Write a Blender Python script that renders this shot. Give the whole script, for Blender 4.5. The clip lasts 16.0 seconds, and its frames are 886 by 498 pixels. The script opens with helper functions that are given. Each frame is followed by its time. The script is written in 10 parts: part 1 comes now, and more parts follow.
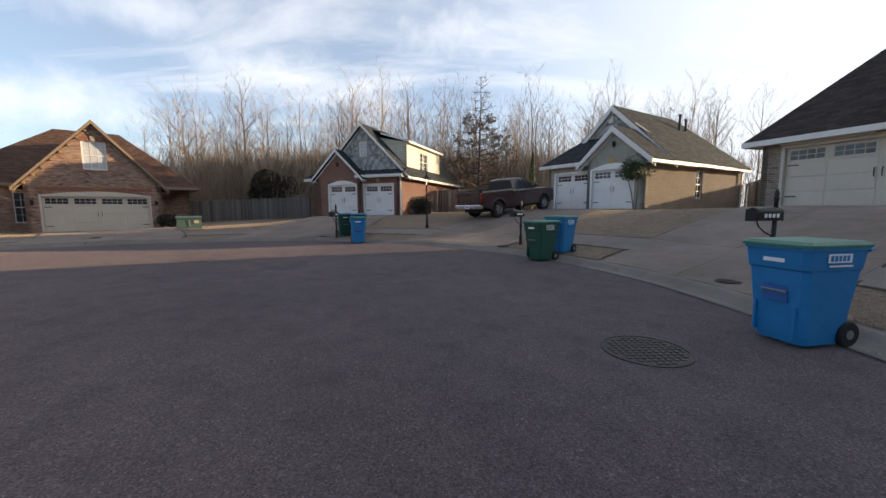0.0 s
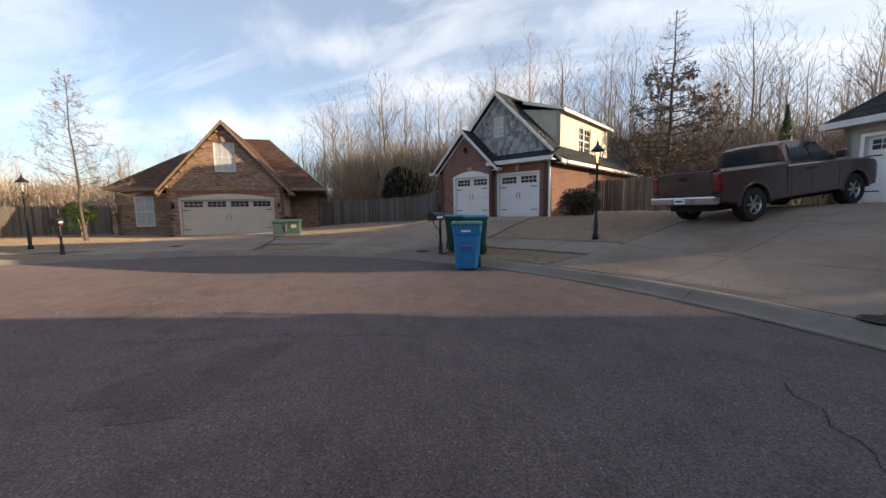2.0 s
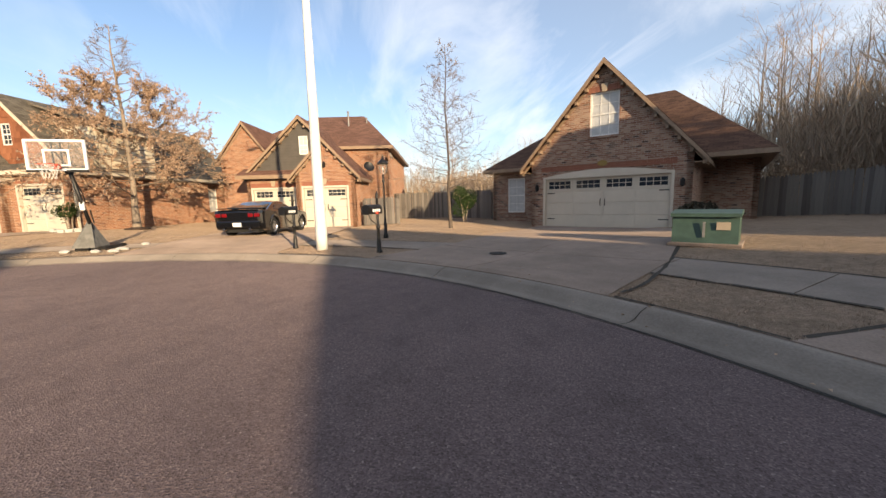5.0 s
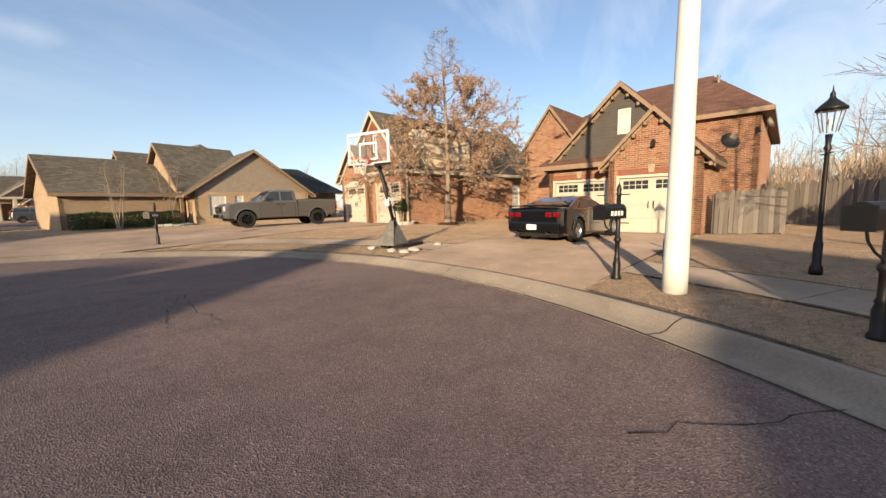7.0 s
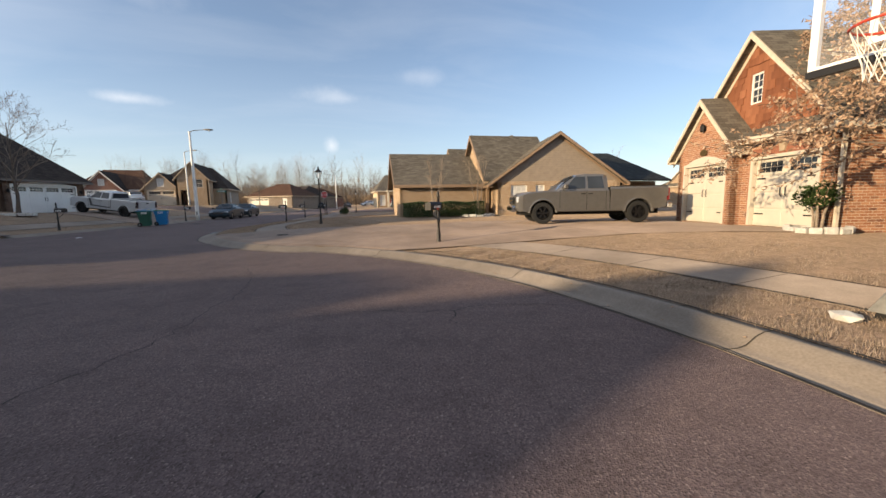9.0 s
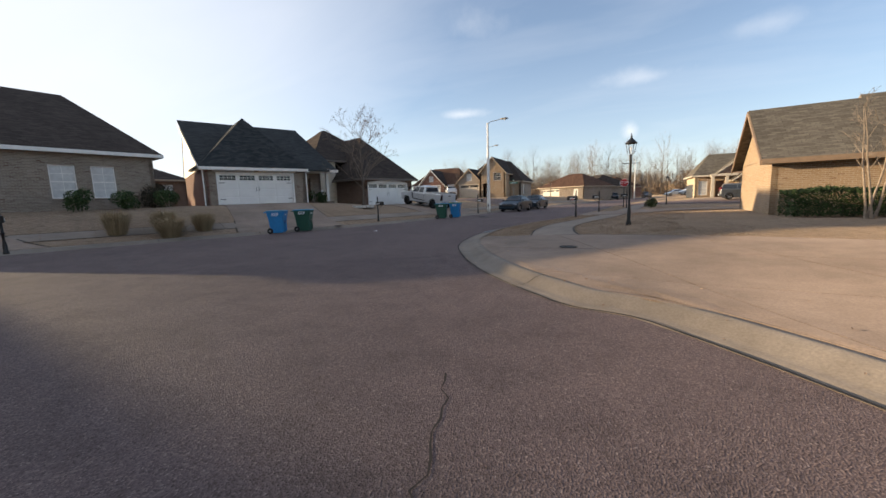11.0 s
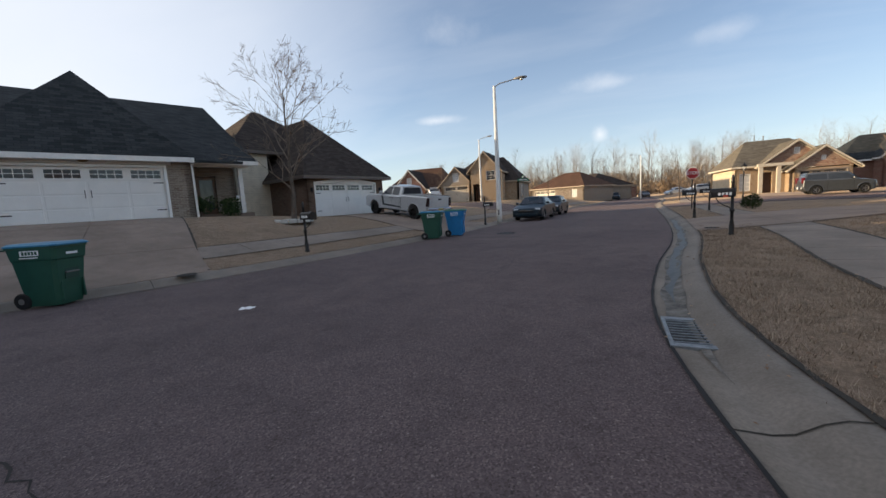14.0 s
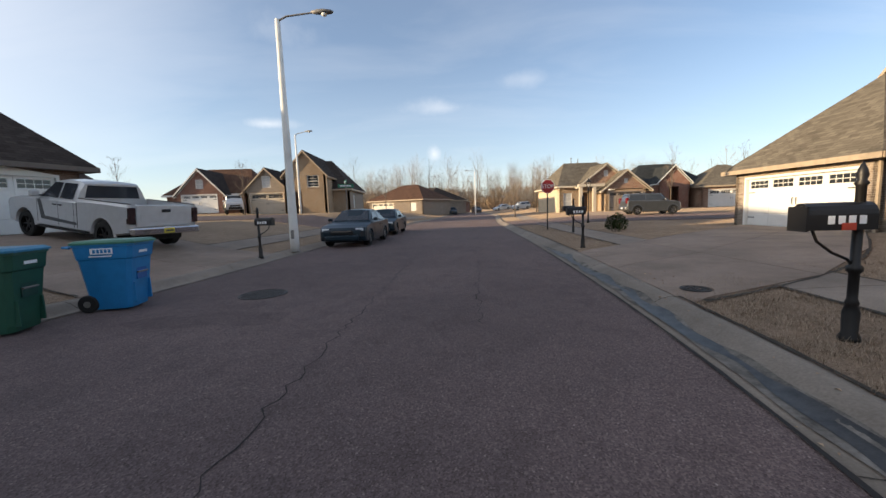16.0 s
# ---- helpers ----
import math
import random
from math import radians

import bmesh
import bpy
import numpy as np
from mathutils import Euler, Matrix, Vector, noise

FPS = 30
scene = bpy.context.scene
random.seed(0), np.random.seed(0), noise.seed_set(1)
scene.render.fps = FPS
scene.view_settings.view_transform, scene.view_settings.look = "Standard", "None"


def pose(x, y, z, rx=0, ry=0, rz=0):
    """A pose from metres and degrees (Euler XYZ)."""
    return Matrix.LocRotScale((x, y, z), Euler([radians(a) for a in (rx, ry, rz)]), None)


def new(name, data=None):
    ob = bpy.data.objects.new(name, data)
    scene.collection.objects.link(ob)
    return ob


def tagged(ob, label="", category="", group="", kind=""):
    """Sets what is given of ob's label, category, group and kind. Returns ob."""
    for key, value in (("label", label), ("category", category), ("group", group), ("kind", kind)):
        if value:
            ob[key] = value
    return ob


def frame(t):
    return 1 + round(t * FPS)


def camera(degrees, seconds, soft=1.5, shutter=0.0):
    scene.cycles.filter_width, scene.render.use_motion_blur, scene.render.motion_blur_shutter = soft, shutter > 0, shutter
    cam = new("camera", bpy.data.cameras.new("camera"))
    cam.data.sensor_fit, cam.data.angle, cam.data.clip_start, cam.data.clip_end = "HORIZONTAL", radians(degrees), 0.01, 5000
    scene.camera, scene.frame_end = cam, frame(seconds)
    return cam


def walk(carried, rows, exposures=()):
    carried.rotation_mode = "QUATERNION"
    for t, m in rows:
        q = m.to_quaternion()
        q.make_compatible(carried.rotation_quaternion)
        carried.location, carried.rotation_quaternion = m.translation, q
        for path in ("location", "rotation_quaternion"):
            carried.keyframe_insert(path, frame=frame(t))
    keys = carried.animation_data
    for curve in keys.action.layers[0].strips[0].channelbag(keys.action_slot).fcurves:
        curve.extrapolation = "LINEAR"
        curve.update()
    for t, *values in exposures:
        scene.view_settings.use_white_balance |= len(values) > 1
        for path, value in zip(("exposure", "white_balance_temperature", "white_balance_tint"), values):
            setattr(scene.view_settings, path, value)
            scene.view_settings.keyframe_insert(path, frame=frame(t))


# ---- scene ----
# the lens is far wider than it seems in the middle: one pinhole serves as a compromise
cam = camera(100.0, 16.0)
# seconds, eye x y z, yaw, pitch, roll
ROWS = [
    (0.0, -0.83, -0.47, 1.419, -1.78, -6.25, -0.19),
    (0.5, -0.68, 1.46, 1.402, 2.22, -6.67, 0.13),
    (1.0, -0.65, 3.35, 1.388, 7.36, -6.64, -0.59),
    (1.5, -0.89, 5.15, 1.379, 13.71, -5.98, -0.65),
    (2.0, -1.38, 6.82, 1.369, 20.71, -6.07, -0.99),
    (2.5, -2.10, 8.29, 1.360, 28.46, -6.21, -1.05),
    (3.0, -2.97, 9.62, 1.351, 36.93, -6.48, -1.00),
    (3.5, -3.94, 10.91, 1.339, 45.67, -6.72, -0.98),
    (4.1, -5.39, 12.15, 1.341, 56.95, -7.08, -1.13),
    (4.7, -7.06, 12.86, 1.351, 69.31, -7.31, -1.37),
    (5.3, -8.77, 13.08, 1.362, 82.19, -7.36, -1.47),
    (6.0, -10.59, 12.83, 1.361, 97.03, -7.14, -1.03),
    (6.5, -11.66, 12.51, 1.367, 107.80, -6.96, -0.92),
    (7.0, -12.77, 11.98, 1.366, 119.14, -6.83, -1.27),
    (7.5, -13.86, 11.12, 1.364, 130.57, -6.75, -1.13),
    (8.0, -14.86, 9.99, 1.362, 141.71, -6.50, -1.02),
    (8.5, -15.73, 8.67, 1.358, 152.35, -6.88, -0.72),
    (9.0, -16.27, 7.20, 1.353, 162.93, -7.27, -0.96),
    (9.5, -16.48, 5.66, 1.352, 173.95, -7.32, -1.57),
    (10.0, -16.38, 4.01, 1.352, 185.26, -7.24, -1.94),
    (10.7, -15.96, 1.64, 1.356, 199.99, -7.51, -1.83),
    (11.3, -15.14, -0.32, 1.352, 209.95, -7.67, -1.73),
    (11.9, -14.06, -2.29, 1.345, 215.38, -7.68, -1.78),
    (12.5, -13.07, -4.26, 1.349, 215.65, -7.54, -2.35),
    (13.0, -11.92, -6.00, 1.334, 213.04, -7.22, -2.53),
    (13.5, -10.93, -7.83, 1.328, 208.77, -6.80, -2.98),
    (14.0, -10.17, -9.71, 1.328, 202.11, -6.86, -3.39),
    (14.5, -9.66, -11.71, 1.340, 194.89, -5.83, -2.35),
    (15.0, -9.49, -13.81, 1.356, 187.83, -5.68, -2.03),
    (15.5, -9.60, -15.96, 1.372, 182.04, -6.18, -2.08),
    (16.0, -9.85, -18.22, 1.375, 178.12, -6.16, -2.02),
]
EXPOSURE = [(0.0, 0.80, 6850, 11), (3.5, 0.82, 6850, 11), (6.0, 0.72, 6850, 11), (8.5, 0.56, 6750, 11), (10.0, 0.76, 6900, 11), (13.5, 0.62, 6850, 11), (16.0, 0.70, 6900, 11)]

walk(cam, [(t, pose(x, y, z, 90 + pitch, 0, yaw) @ pose(0, 0, 0, 0, 0, roll)) for t, x, y, z, yaw, pitch, roll in ROWS],
     exposures=EXPOSURE)

# ---------------------------------------------------------------- world and sun
SUN_AZ, SUN_EL = radians(13.3), radians(10.7)      # from +x towards +y; height
sun_dir = Vector((math.cos(SUN_EL) * math.cos(SUN_AZ), math.cos(SUN_EL) * math.sin(SUN_AZ), math.sin(SUN_EL)))


def make_world():
    w = bpy.data.worlds.new("world")
    scene.world = w
    w.use_nodes = True
    nt = w.node_tree
    nt.nodes.clear()
    out = nt.nodes.new("ShaderNodeOutputWorld")
    bg = nt.nodes.new("ShaderNodeBackground")
    sky = nt.nodes.new("ShaderNodeTexSky")
    sky.sky_type = "NISHITA"
    sky.sun_disc = False
    sky.sun_elevation = SUN_EL + radians(2.4)
    sky.sun_rotation = radians(90.0) - SUN_AZ
    sky.dust_density, sky.air_density, sky.ozone_density = 0.4, 1.0, 3.5
    bg.inputs["Strength"].default_value = 0.13
    # thin high cloud
    tc = nt.nodes.new("ShaderNodeTexCoord")
    sep = nt.nodes.new("ShaderNodeSeparateXYZ")
    nt.links.new(tc.outputs["Generated"], sep.inputs[0])
    add = nt.nodes.new("ShaderNodeMath")
    add.operation = "ADD"
    add.inputs[1].default_value = 0.18
    nt.links.new(sep.outputs["Z"], add.inputs[0])
    flat = nt.nodes.new("ShaderNodeVectorMath")
    flat.operation = "DIVIDE"
    comb = nt.nodes.new("ShaderNodeCombineXYZ")
    for k in range(3):
        nt.links.new(add.outputs[0], comb.inputs[k])
    nt.links.new(tc.outputs["Generated"], flat.inputs[0])
    nt.links.new(comb.outputs[0], flat.inputs[1])
    mp = nt.nodes.new("ShaderNodeMapping")
    mp.inputs["Rotation"].default_value = (0, 0, radians(28))
    mp.inputs["Scale"].default_value = (0.55, 1.5, 0.0)
    mp.inputs["Location"].default_value = (0.35, 0.2, 0.0)
    nt.links.new(flat.outputs[0], mp.inputs[0])
    n1 = nt.nodes.new("ShaderNodeTexNoise")
    n1.inputs["Scale"].default_value = 1.3
    n1.inputs["Detail"].default_value = 7.0
    n1.inputs["Roughness"].default_value = 0.58
    n1.inputs["Distortion"].default_value = 0.5
    nt.links.new(mp.outputs[0], n1.inputs["Vector"])
    ramp = nt.nodes.new("ShaderNodeValToRGB")
    ramp.color_ramp.elements[0].position = 0.47
    ramp.color_ramp.elements[0].color = (0, 0, 0, 1)
    ramp.color_ramp.elements[1].position = 0.78
    ramp.color_ramp.elements[1].color = (1, 1, 1, 1)
    nt.links.new(n1.outputs["Fac"], ramp.inputs[0])
    # more cloud to the north (+y), clear to the south-west
    amt = nt.nodes.new("ShaderNodeMapRange")
    amt.inputs["From Min"].default_value = -0.7
    amt.inputs["From Max"].default_value = 0.6
    amt.inputs["To Min"].default_value = 0.12
    amt.inputs["To Max"].default_value = 0.85
    nt.links.new(sep.outputs["Y"], amt.inputs["Value"])
    mul = nt.nodes.new("ShaderNodeMath")
    mul.operation = "MULTIPLY"
    nt.links.new(ramp.outputs[0], mul.inputs[0])
    nt.links.new(amt.outputs[0], mul.inputs[1])
    # single wisps and one puff low in the south: bearing, height, half breadth, half height, density
    fray = nt.nodes.new("ShaderNodeTexNoise")
    fray.inputs["Scale"].default_value = 9.0
    fray.inputs["Detail"].default_value = 6.0
    fray.inputs["Roughness"].default_value = 0.62
    nt.links.new(tc.outputs["Generated"], fray.inputs["Vector"])
    fold = nt.nodes.new("ShaderNodeMath")
    fold.operation = "MULTIPLY_ADD"
    nt.links.new(fray.outputs["Fac"], fold.inputs[0])
    fold.inputs[1].default_value, fold.inputs[2].default_value = 2.4, -1.2
    cloud = mul.outputs[0]
    for az, el, wide, tall, dense in ((-91, 8.2, 1.0, 1.1, 0.6), (-93, 14.6, 8, 1.3, 0.32), (-68, 12.2, 4, 0.7, 0.5), (-105, 17.6, 6, 1.3, 0.2), (-70, 23.5, 6, 3.0, 0.2),
                                      (84, 24, 15, 4.5, 0.6), (113, 17.5, 11, 5.0, 0.65), (127, 22, 13, 3.4, 0.5), (138, 11, 17, 4.0, 0.7), (172, 9, 16, 2.4, 0.4)):
        ca, sa, ce, se = math.cos(radians(az)), math.sin(radians(az)), math.cos(radians(el)), math.sin(radians(el))
        offs = []
        for axis, size in (((-sa, ca, 0), wide), ((-se * ca, -se * sa, ce), tall), ((0, 0, 0), 1)):
            dn = nt.nodes.new("ShaderNodeVectorMath")
            dn.operation = "DOT_PRODUCT"
            nt.links.new(tc.outputs["Generated"], dn.inputs[0])
            dn.inputs[1].default_value = tuple(c / radians(size) for c in axis)
            offs.append(dn.outputs["Value"])
        xy = nt.nodes.new("ShaderNodeCombineXYZ")
        for k in range(3):
            nt.links.new(offs[k], xy.inputs[k])
        away = nt.nodes.new("ShaderNodeVectorMath")
        away.operation = "LENGTH"
        nt.links.new(xy.outputs[0], away.inputs[0])
        rag = nt.nodes.new("ShaderNodeMath")
        rag.operation = "ADD"
        nt.links.new(away.outputs["Value"], rag.inputs[0])
        nt.links.new(fold.outputs[0], rag.inputs[1])
        fade = nt.nodes.new("ShaderNodeMapRange")
        fade.interpolation_type = "SMOOTHSTEP"
        fade.inputs["From Min"].default_value, fade.inputs["From Max"].default_value = -0.6, 1.2
        fade.inputs["To Min"].default_value, fade.inputs["To Max"].default_value = dense, 0.0
        nt.links.new(rag.outputs[0], fade.inputs["Value"])
        fore = nt.nodes.new("ShaderNodeVectorMath")
        fore.operation = "DOT_PRODUCT"
        nt.links.new(tc.outputs["Generated"], fore.inputs[0])
        fore.inputs[1].default_value = (ce * ca, ce * sa, se)
        ahead = nt.nodes.new("ShaderNodeMath")
        ahead.operation = "GREATER_THAN"
        nt.links.new(fore.outputs["Value"], ahead.inputs[0])
        ahead.inputs[1].default_value = 0.5
        one = nt.nodes.new("ShaderNodeMath")
        one.operation = "MULTIPLY"
        nt.links.new(fade.outputs[0], one.inputs[0])
        nt.links.new(ahead.outputs[0], one.inputs[1])
        most = nt.nodes.new("ShaderNodeMath")
        most.operation = "MAXIMUM"
        nt.links.new(cloud, most.inputs[0])
        nt.links.new(one.outputs[0], most.inputs[1])
        cloud = most.outputs[0]
    mix = nt.nodes.new("ShaderNodeMix")
    mix.data_type = "RGBA"
    nt.links.new(cloud, mix.inputs[0])
    nt.links.new(sky.outputs[0], mix.inputs[6])
    mix.inputs[7].default_value = (6.3, 6.4, 6.6, 1)
    # pale haze towards the horizon
    hz = nt.nodes.new("ShaderNodeMapRange")
    hz.interpolation_type = "SMOOTHSTEP"
    hz.inputs["From Min"].default_value = -0.02
    hz.inputs["From Max"].default_value = 0.42
    hz.inputs["To Min"].default_value = 0.42
    hz.inputs["To Max"].default_value = 0.13
    nt.links.new(sep.outputs["Z"], hz.inputs["Value"])
    # brighter on the sun's side
    dot = nt.nodes.new("ShaderNodeVectorMath")
    dot.operation = "DOT_PRODUCT"
    nt.links.new(tc.outputs["Generated"], dot.inputs[0])
    dot.inputs[1].default_value = tuple(sun_dir)
    side = nt.nodes.new("ShaderNodeMapRange")
    side.interpolation_type = "SMOOTHSTEP"
    side.inputs["From Min"].default_value = -0.05
    side.inputs["From Max"].default_value = 1.0
    side.inputs["To Min"].default_value = 0.0
    side.inputs["To Max"].default_value = 0.95
    nt.links.new(dot.outputs["Value"], side.inputs["Value"])
    top = nt.nodes.new("ShaderNodeMath")
    top.operation = "MAXIMUM"
    nt.links.new(hz.outputs[0], top.inputs[0])
    nt.links.new(side.outputs[0], top.inputs[1])
    north = nt.nodes.new("ShaderNodeMath")
    north.operation = "MULTIPLY"
    nt.links.new(amt.outputs[0], north.inputs[0])
    north.inputs[1].default_value = 0.34
    top2 = nt.nodes.new("ShaderNodeMath")
    top2.operation = "MAXIMUM"
    nt.links.new(top.outputs[0], top2.inputs[0])
    nt.links.new(north.outputs[0], top2.inputs[1])
    mix2 = nt.nodes.new("ShaderNodeMix")
    mix2.data_type = "RGBA"
    nt.links.new(top2.outputs[0], mix2.inputs[0])
    nt.links.new(mix.outputs[2], mix2.inputs[6])
    mix2.inputs[7].default_value = (4.5, 4.85, 5.4, 1)
    nt.links.new(mix2.outputs[2], bg.inputs[0])
    nt.links.new(bg.outputs[0], out.inputs[0])


make_world()
sun_data = bpy.data.lights.new("sun", "SUN")
sun_data.energy, sun_data.angle, sun_data.color = 5.0, radians(0.6), (1.0, 0.79, 0.52)
sun = new("sun", sun_data)
sun.matrix_world = Matrix.Translation((60, 6, 40)) @ sun_dir.to_track_quat("Z", "Y").to_matrix().to_4x4()


# ---------------------------------------------------------------- materials
def nodes_of(name):
    m = bpy.data.materials.new(name)
    m.use_nodes = True
    nt = m.node_tree
    return m, nt, nt.nodes["Principled BSDF"]


def mapped(nt, kind="Object", scale=(1, 1, 1)):
    tc = nt.nodes.new("ShaderNodeTexCoord")
    mp = nt.nodes.new("ShaderNodeMapping")
    mp.inputs["Scale"].default_value = scale
    nt.links.new(tc.outputs[kind], mp.inputs[0])
    return mp.outputs[0]


def noise_of(nt, vec, scale, detail=4.0, rough=0.55):
    n = nt.nodes.new("ShaderNodeTexNoise")
    n.inputs["Scale"].default_value, n.inputs["Detail"].default_value, n.inputs["Roughness"].default_value = scale, detail, rough
    nt.links.new(vec, n.inputs["Vector"])
    return n.outputs["Fac"]


def ramp_of(nt, fac, stops):
    r = nt.nodes.new("ShaderNodeValToRGB")
    el = r.color_ramp.elements
    while len(el) < len(stops):
        el.new(0.5)
    for e, (p, c) in zip(el, stops):
        e.position, e.color = p, (*c, 1)
    nt.links.new(fac, r.inputs[0])
    return r.outputs[0]


def mix_of(nt, fac, a, b, how="MIX"):
    m = nt.nodes.new("ShaderNodeMix")
    m.data_type, m.blend_type = "RGBA", how
    for sock, v in ((m.inputs[0], fac), (m.inputs[6], a), (m.inputs[7], b)):
        if isinstance(v, (int, float)):
            sock.default_value = v
        elif isinstance(v, tuple):
            sock.default_value = (*v, 1)
        else:
            nt.links.new(v, sock)
    return m.outputs[2]


def bump_of(nt, bsdf, height, strength=0.3, dist=0.01):
    b = nt.nodes.new("ShaderNodeBump")
    b.inputs["Strength"].default_value, b.inputs["Distance"].default_value = strength, dist
    nt.links.new(height, b.inputs["Height"])
    nt.links.new(b.outputs[0], bsdf.inputs["Normal"])


def plain(name, col, rough=0.5, metal=0.0, grain=0.08, scale=6.0, bump=0.0, coat=0.0, spec=0.5):
    """Paint, plastic or metal: one colour with slow stains and fine grain."""
    m, nt, b = nodes_of(name)
    v = mapped(nt)
    f = noise_of(nt, v, scale, 5)
    g = noise_of(nt, v, scale * 9, 3)
    lo = tuple(c * (1 - 2.2 * grain) for c in col)
    hi = tuple(min(1, c * (1 + 1.4 * grain)) for c in col)
    c1 = ramp_of(nt, f, [(0.3, lo), (0.7, hi)])
    c2 = mix_of(nt, 0.25, c1, ramp_of(nt, g, [(0.3, lo), (0.7, hi)]))
    nt.links.new(c2, b.inputs["Base Color"])
    b.inputs["Roughness"].default_value, b.inputs["Metallic"].default_value = rough, metal
    b.inputs["Specular IOR Level"].default_value = spec
    b.inputs["Coat Weight"].default_value = coat
    b.inputs["Coat Roughness"].default_value = 0.06
    if bump:
        bump_of(nt, b, g, bump, 0.01)
    return m


def brickwork(name, a, bcol, mortar, dark=None, squash=1.0):
    m, nt, b = nodes_of(name)
    v = mapped(nt, "UV")
    t = nt.nodes.new("ShaderNodeTexBrick")
    t.inputs["Scale"].default_value = 1.0
    t.inputs["Brick Width"].default_value, t.inputs["Row Height"].default_value = 0.215, 0.075
    t.inputs["Mortar Size"].default_value, t.inputs["Mortar Smooth"].default_value = 0.007, 0.2
    t.inputs["Color1"].default_value, t.inputs["Color2"].default_value = (0, 0, 0, 1), (1, 1, 1, 1)
    t.inputs["Mortar"].default_value = (0.5, 0.5, 0.5, 1)
    nt.links.new(v, t.inputs["Vector"])
    stops = [(0.0, a), (0.55, tuple((x + y) / 2 for x, y in zip(a, bcol))), (0.8, bcol), (1.0, dark or bcol)]
    body = ramp_of(nt, t.outputs["Color"], stops)
    n = noise_of(nt, v, 30, 4)
    body = mix_of(nt, 0.5, body, ramp_of(nt, n, [(0.25, (0.35, 0.35, 0.35)), (0.75, (1, 1, 1))]), "MULTIPLY")
    big = noise_of(nt, v, 0.7, 4)
    body = mix_of(nt, 0.45, body, ramp_of(nt, big, [(0.3, (0.55, 0.55, 0.55)), (0.7, (1.1, 1.05, 1.0))]), "MULTIPLY")
    col = mix_of(nt, t.outputs["Fac"], body, mortar)
    nt.links.new(col, b.inputs["Base Color"])
    b.inputs["Roughness"].default_value = 0.9
    b.inputs["Diffuse Roughness"].default_value = 0.6
    b.inputs["Specular IOR Level"].default_value = 0.25
    inv = nt.nodes.new("ShaderNodeMath")
    inv.operation = "SUBTRACT"
    inv.inputs[0].default_value = 1.0
    nt.links.new(t.outputs["Fac"], inv.inputs[1])
    bump_of(nt, b, inv.outputs[0], 0.6, 0.008)
    return m


def shingles(name, a, bcol):
    m, nt, b = nodes_of(name)
    v = mapped(nt, "UV")
    t = nt.nodes.new("ShaderNodeTexBrick")
    t.inputs["Scale"].default_value = 1.0
    t.inputs["Brick Width"].default_value, t.inputs["Row Height"].default_value = 0.33, 0.145
    t.inputs["Mortar Size"].default_value, t.inputs["Mortar Smooth"].default_value = 0.006, 0.6
    t.inputs["Color1"].default_value, t.inputs["Color2"].default_value = (0, 0, 0, 1), (1, 1, 1, 1)
    nt.links.new(v, t.inputs["Vector"])
    body = ramp_of(nt, t.outputs["Color"], [(0.0, a), (1.0, bcol)])
    g = noise_of(nt, v, 60, 3)
    body = mix_of(nt, 0.5, body, ramp_of(nt, g, [(0.3, (0.5, 0.5, 0.5)), (0.7, (1.15, 1.15, 1.15))]), "MULTIPLY")
    s = noise_of(nt, mapped(nt, "UV", (0.5, 0.15, 1)), 1.5, 4)
    body = mix_of(nt, 0.5, body, ramp_of(nt, s, [(0.3, (0.7, 0.7, 0.7)), (0.7, (1.1, 1.1, 1.1))]), "MULTIPLY")
    col = mix_of(nt, t.outputs["Fac"], body, tuple(x * 0.35 for x in a))
    nt.links.new(col, b.inputs["Base Color"])
    b.inputs["Roughness"].default_value = 0.95
    b.inputs["Specular IOR Level"].default_value = 0.08
    bump_of(nt, b, t.outputs["Color"], 0.35, 0.006)
    return m


def asphalt_mat(name="asphalt", tone=1.0):
    m, nt, b = nodes_of(name)
    v = mapped(nt)
    stone = nt.nodes.new("ShaderNodeTexVoronoi")
    stone.inputs["Scale"].default_value = 95.0
    nt.links.new(v, stone.inputs["Vector"])
    base = ramp_of(nt, stone.outputs["Color"], [(0.06, (0.072, 0.053, 0.053)), (0.4, (0.124, 0.092, 0.091)), (0.72, (0.165, 0.124, 0.122)), (0.9, (0.215, 0.167, 0.161)), (1.0, (0.34, 0.28, 0.265))])
    big = noise_of(nt, v, 0.28, 5, 0.6)
    base = mix_of(nt, 0.6, base, ramp_of(nt, big, [(0.3, (0.62, 0.60, 0.60)), (0.7, (1.12, 1.08, 1.05))]), "MULTIPLY")
    mid = noise_of(nt, v, 2.2, 6, 0.65)
    base = mix_of(nt, 0.5, base, ramp_of(nt, mid, [(0.33, (0.6, 0.6, 0.6)), (0.52, (1, 1, 1)), (0.75, (1.15, 1.12, 1.1))]), "MULTIPLY")
    base = mix_of(nt, 1.0, base, (tone, tone, tone), "MULTIPLY")
    nt.links.new(base, b.inputs["Base Color"])
    b.inputs["Roughness"].default_value = 0.88
    b.inputs["Diffuse Roughness"].default_value = 1.0
    b.inputs["Specular IOR Level"].default_value = 0.3
    bump_of(nt, b, stone.outputs["Distance"], 0.6, 0.011)
    return m


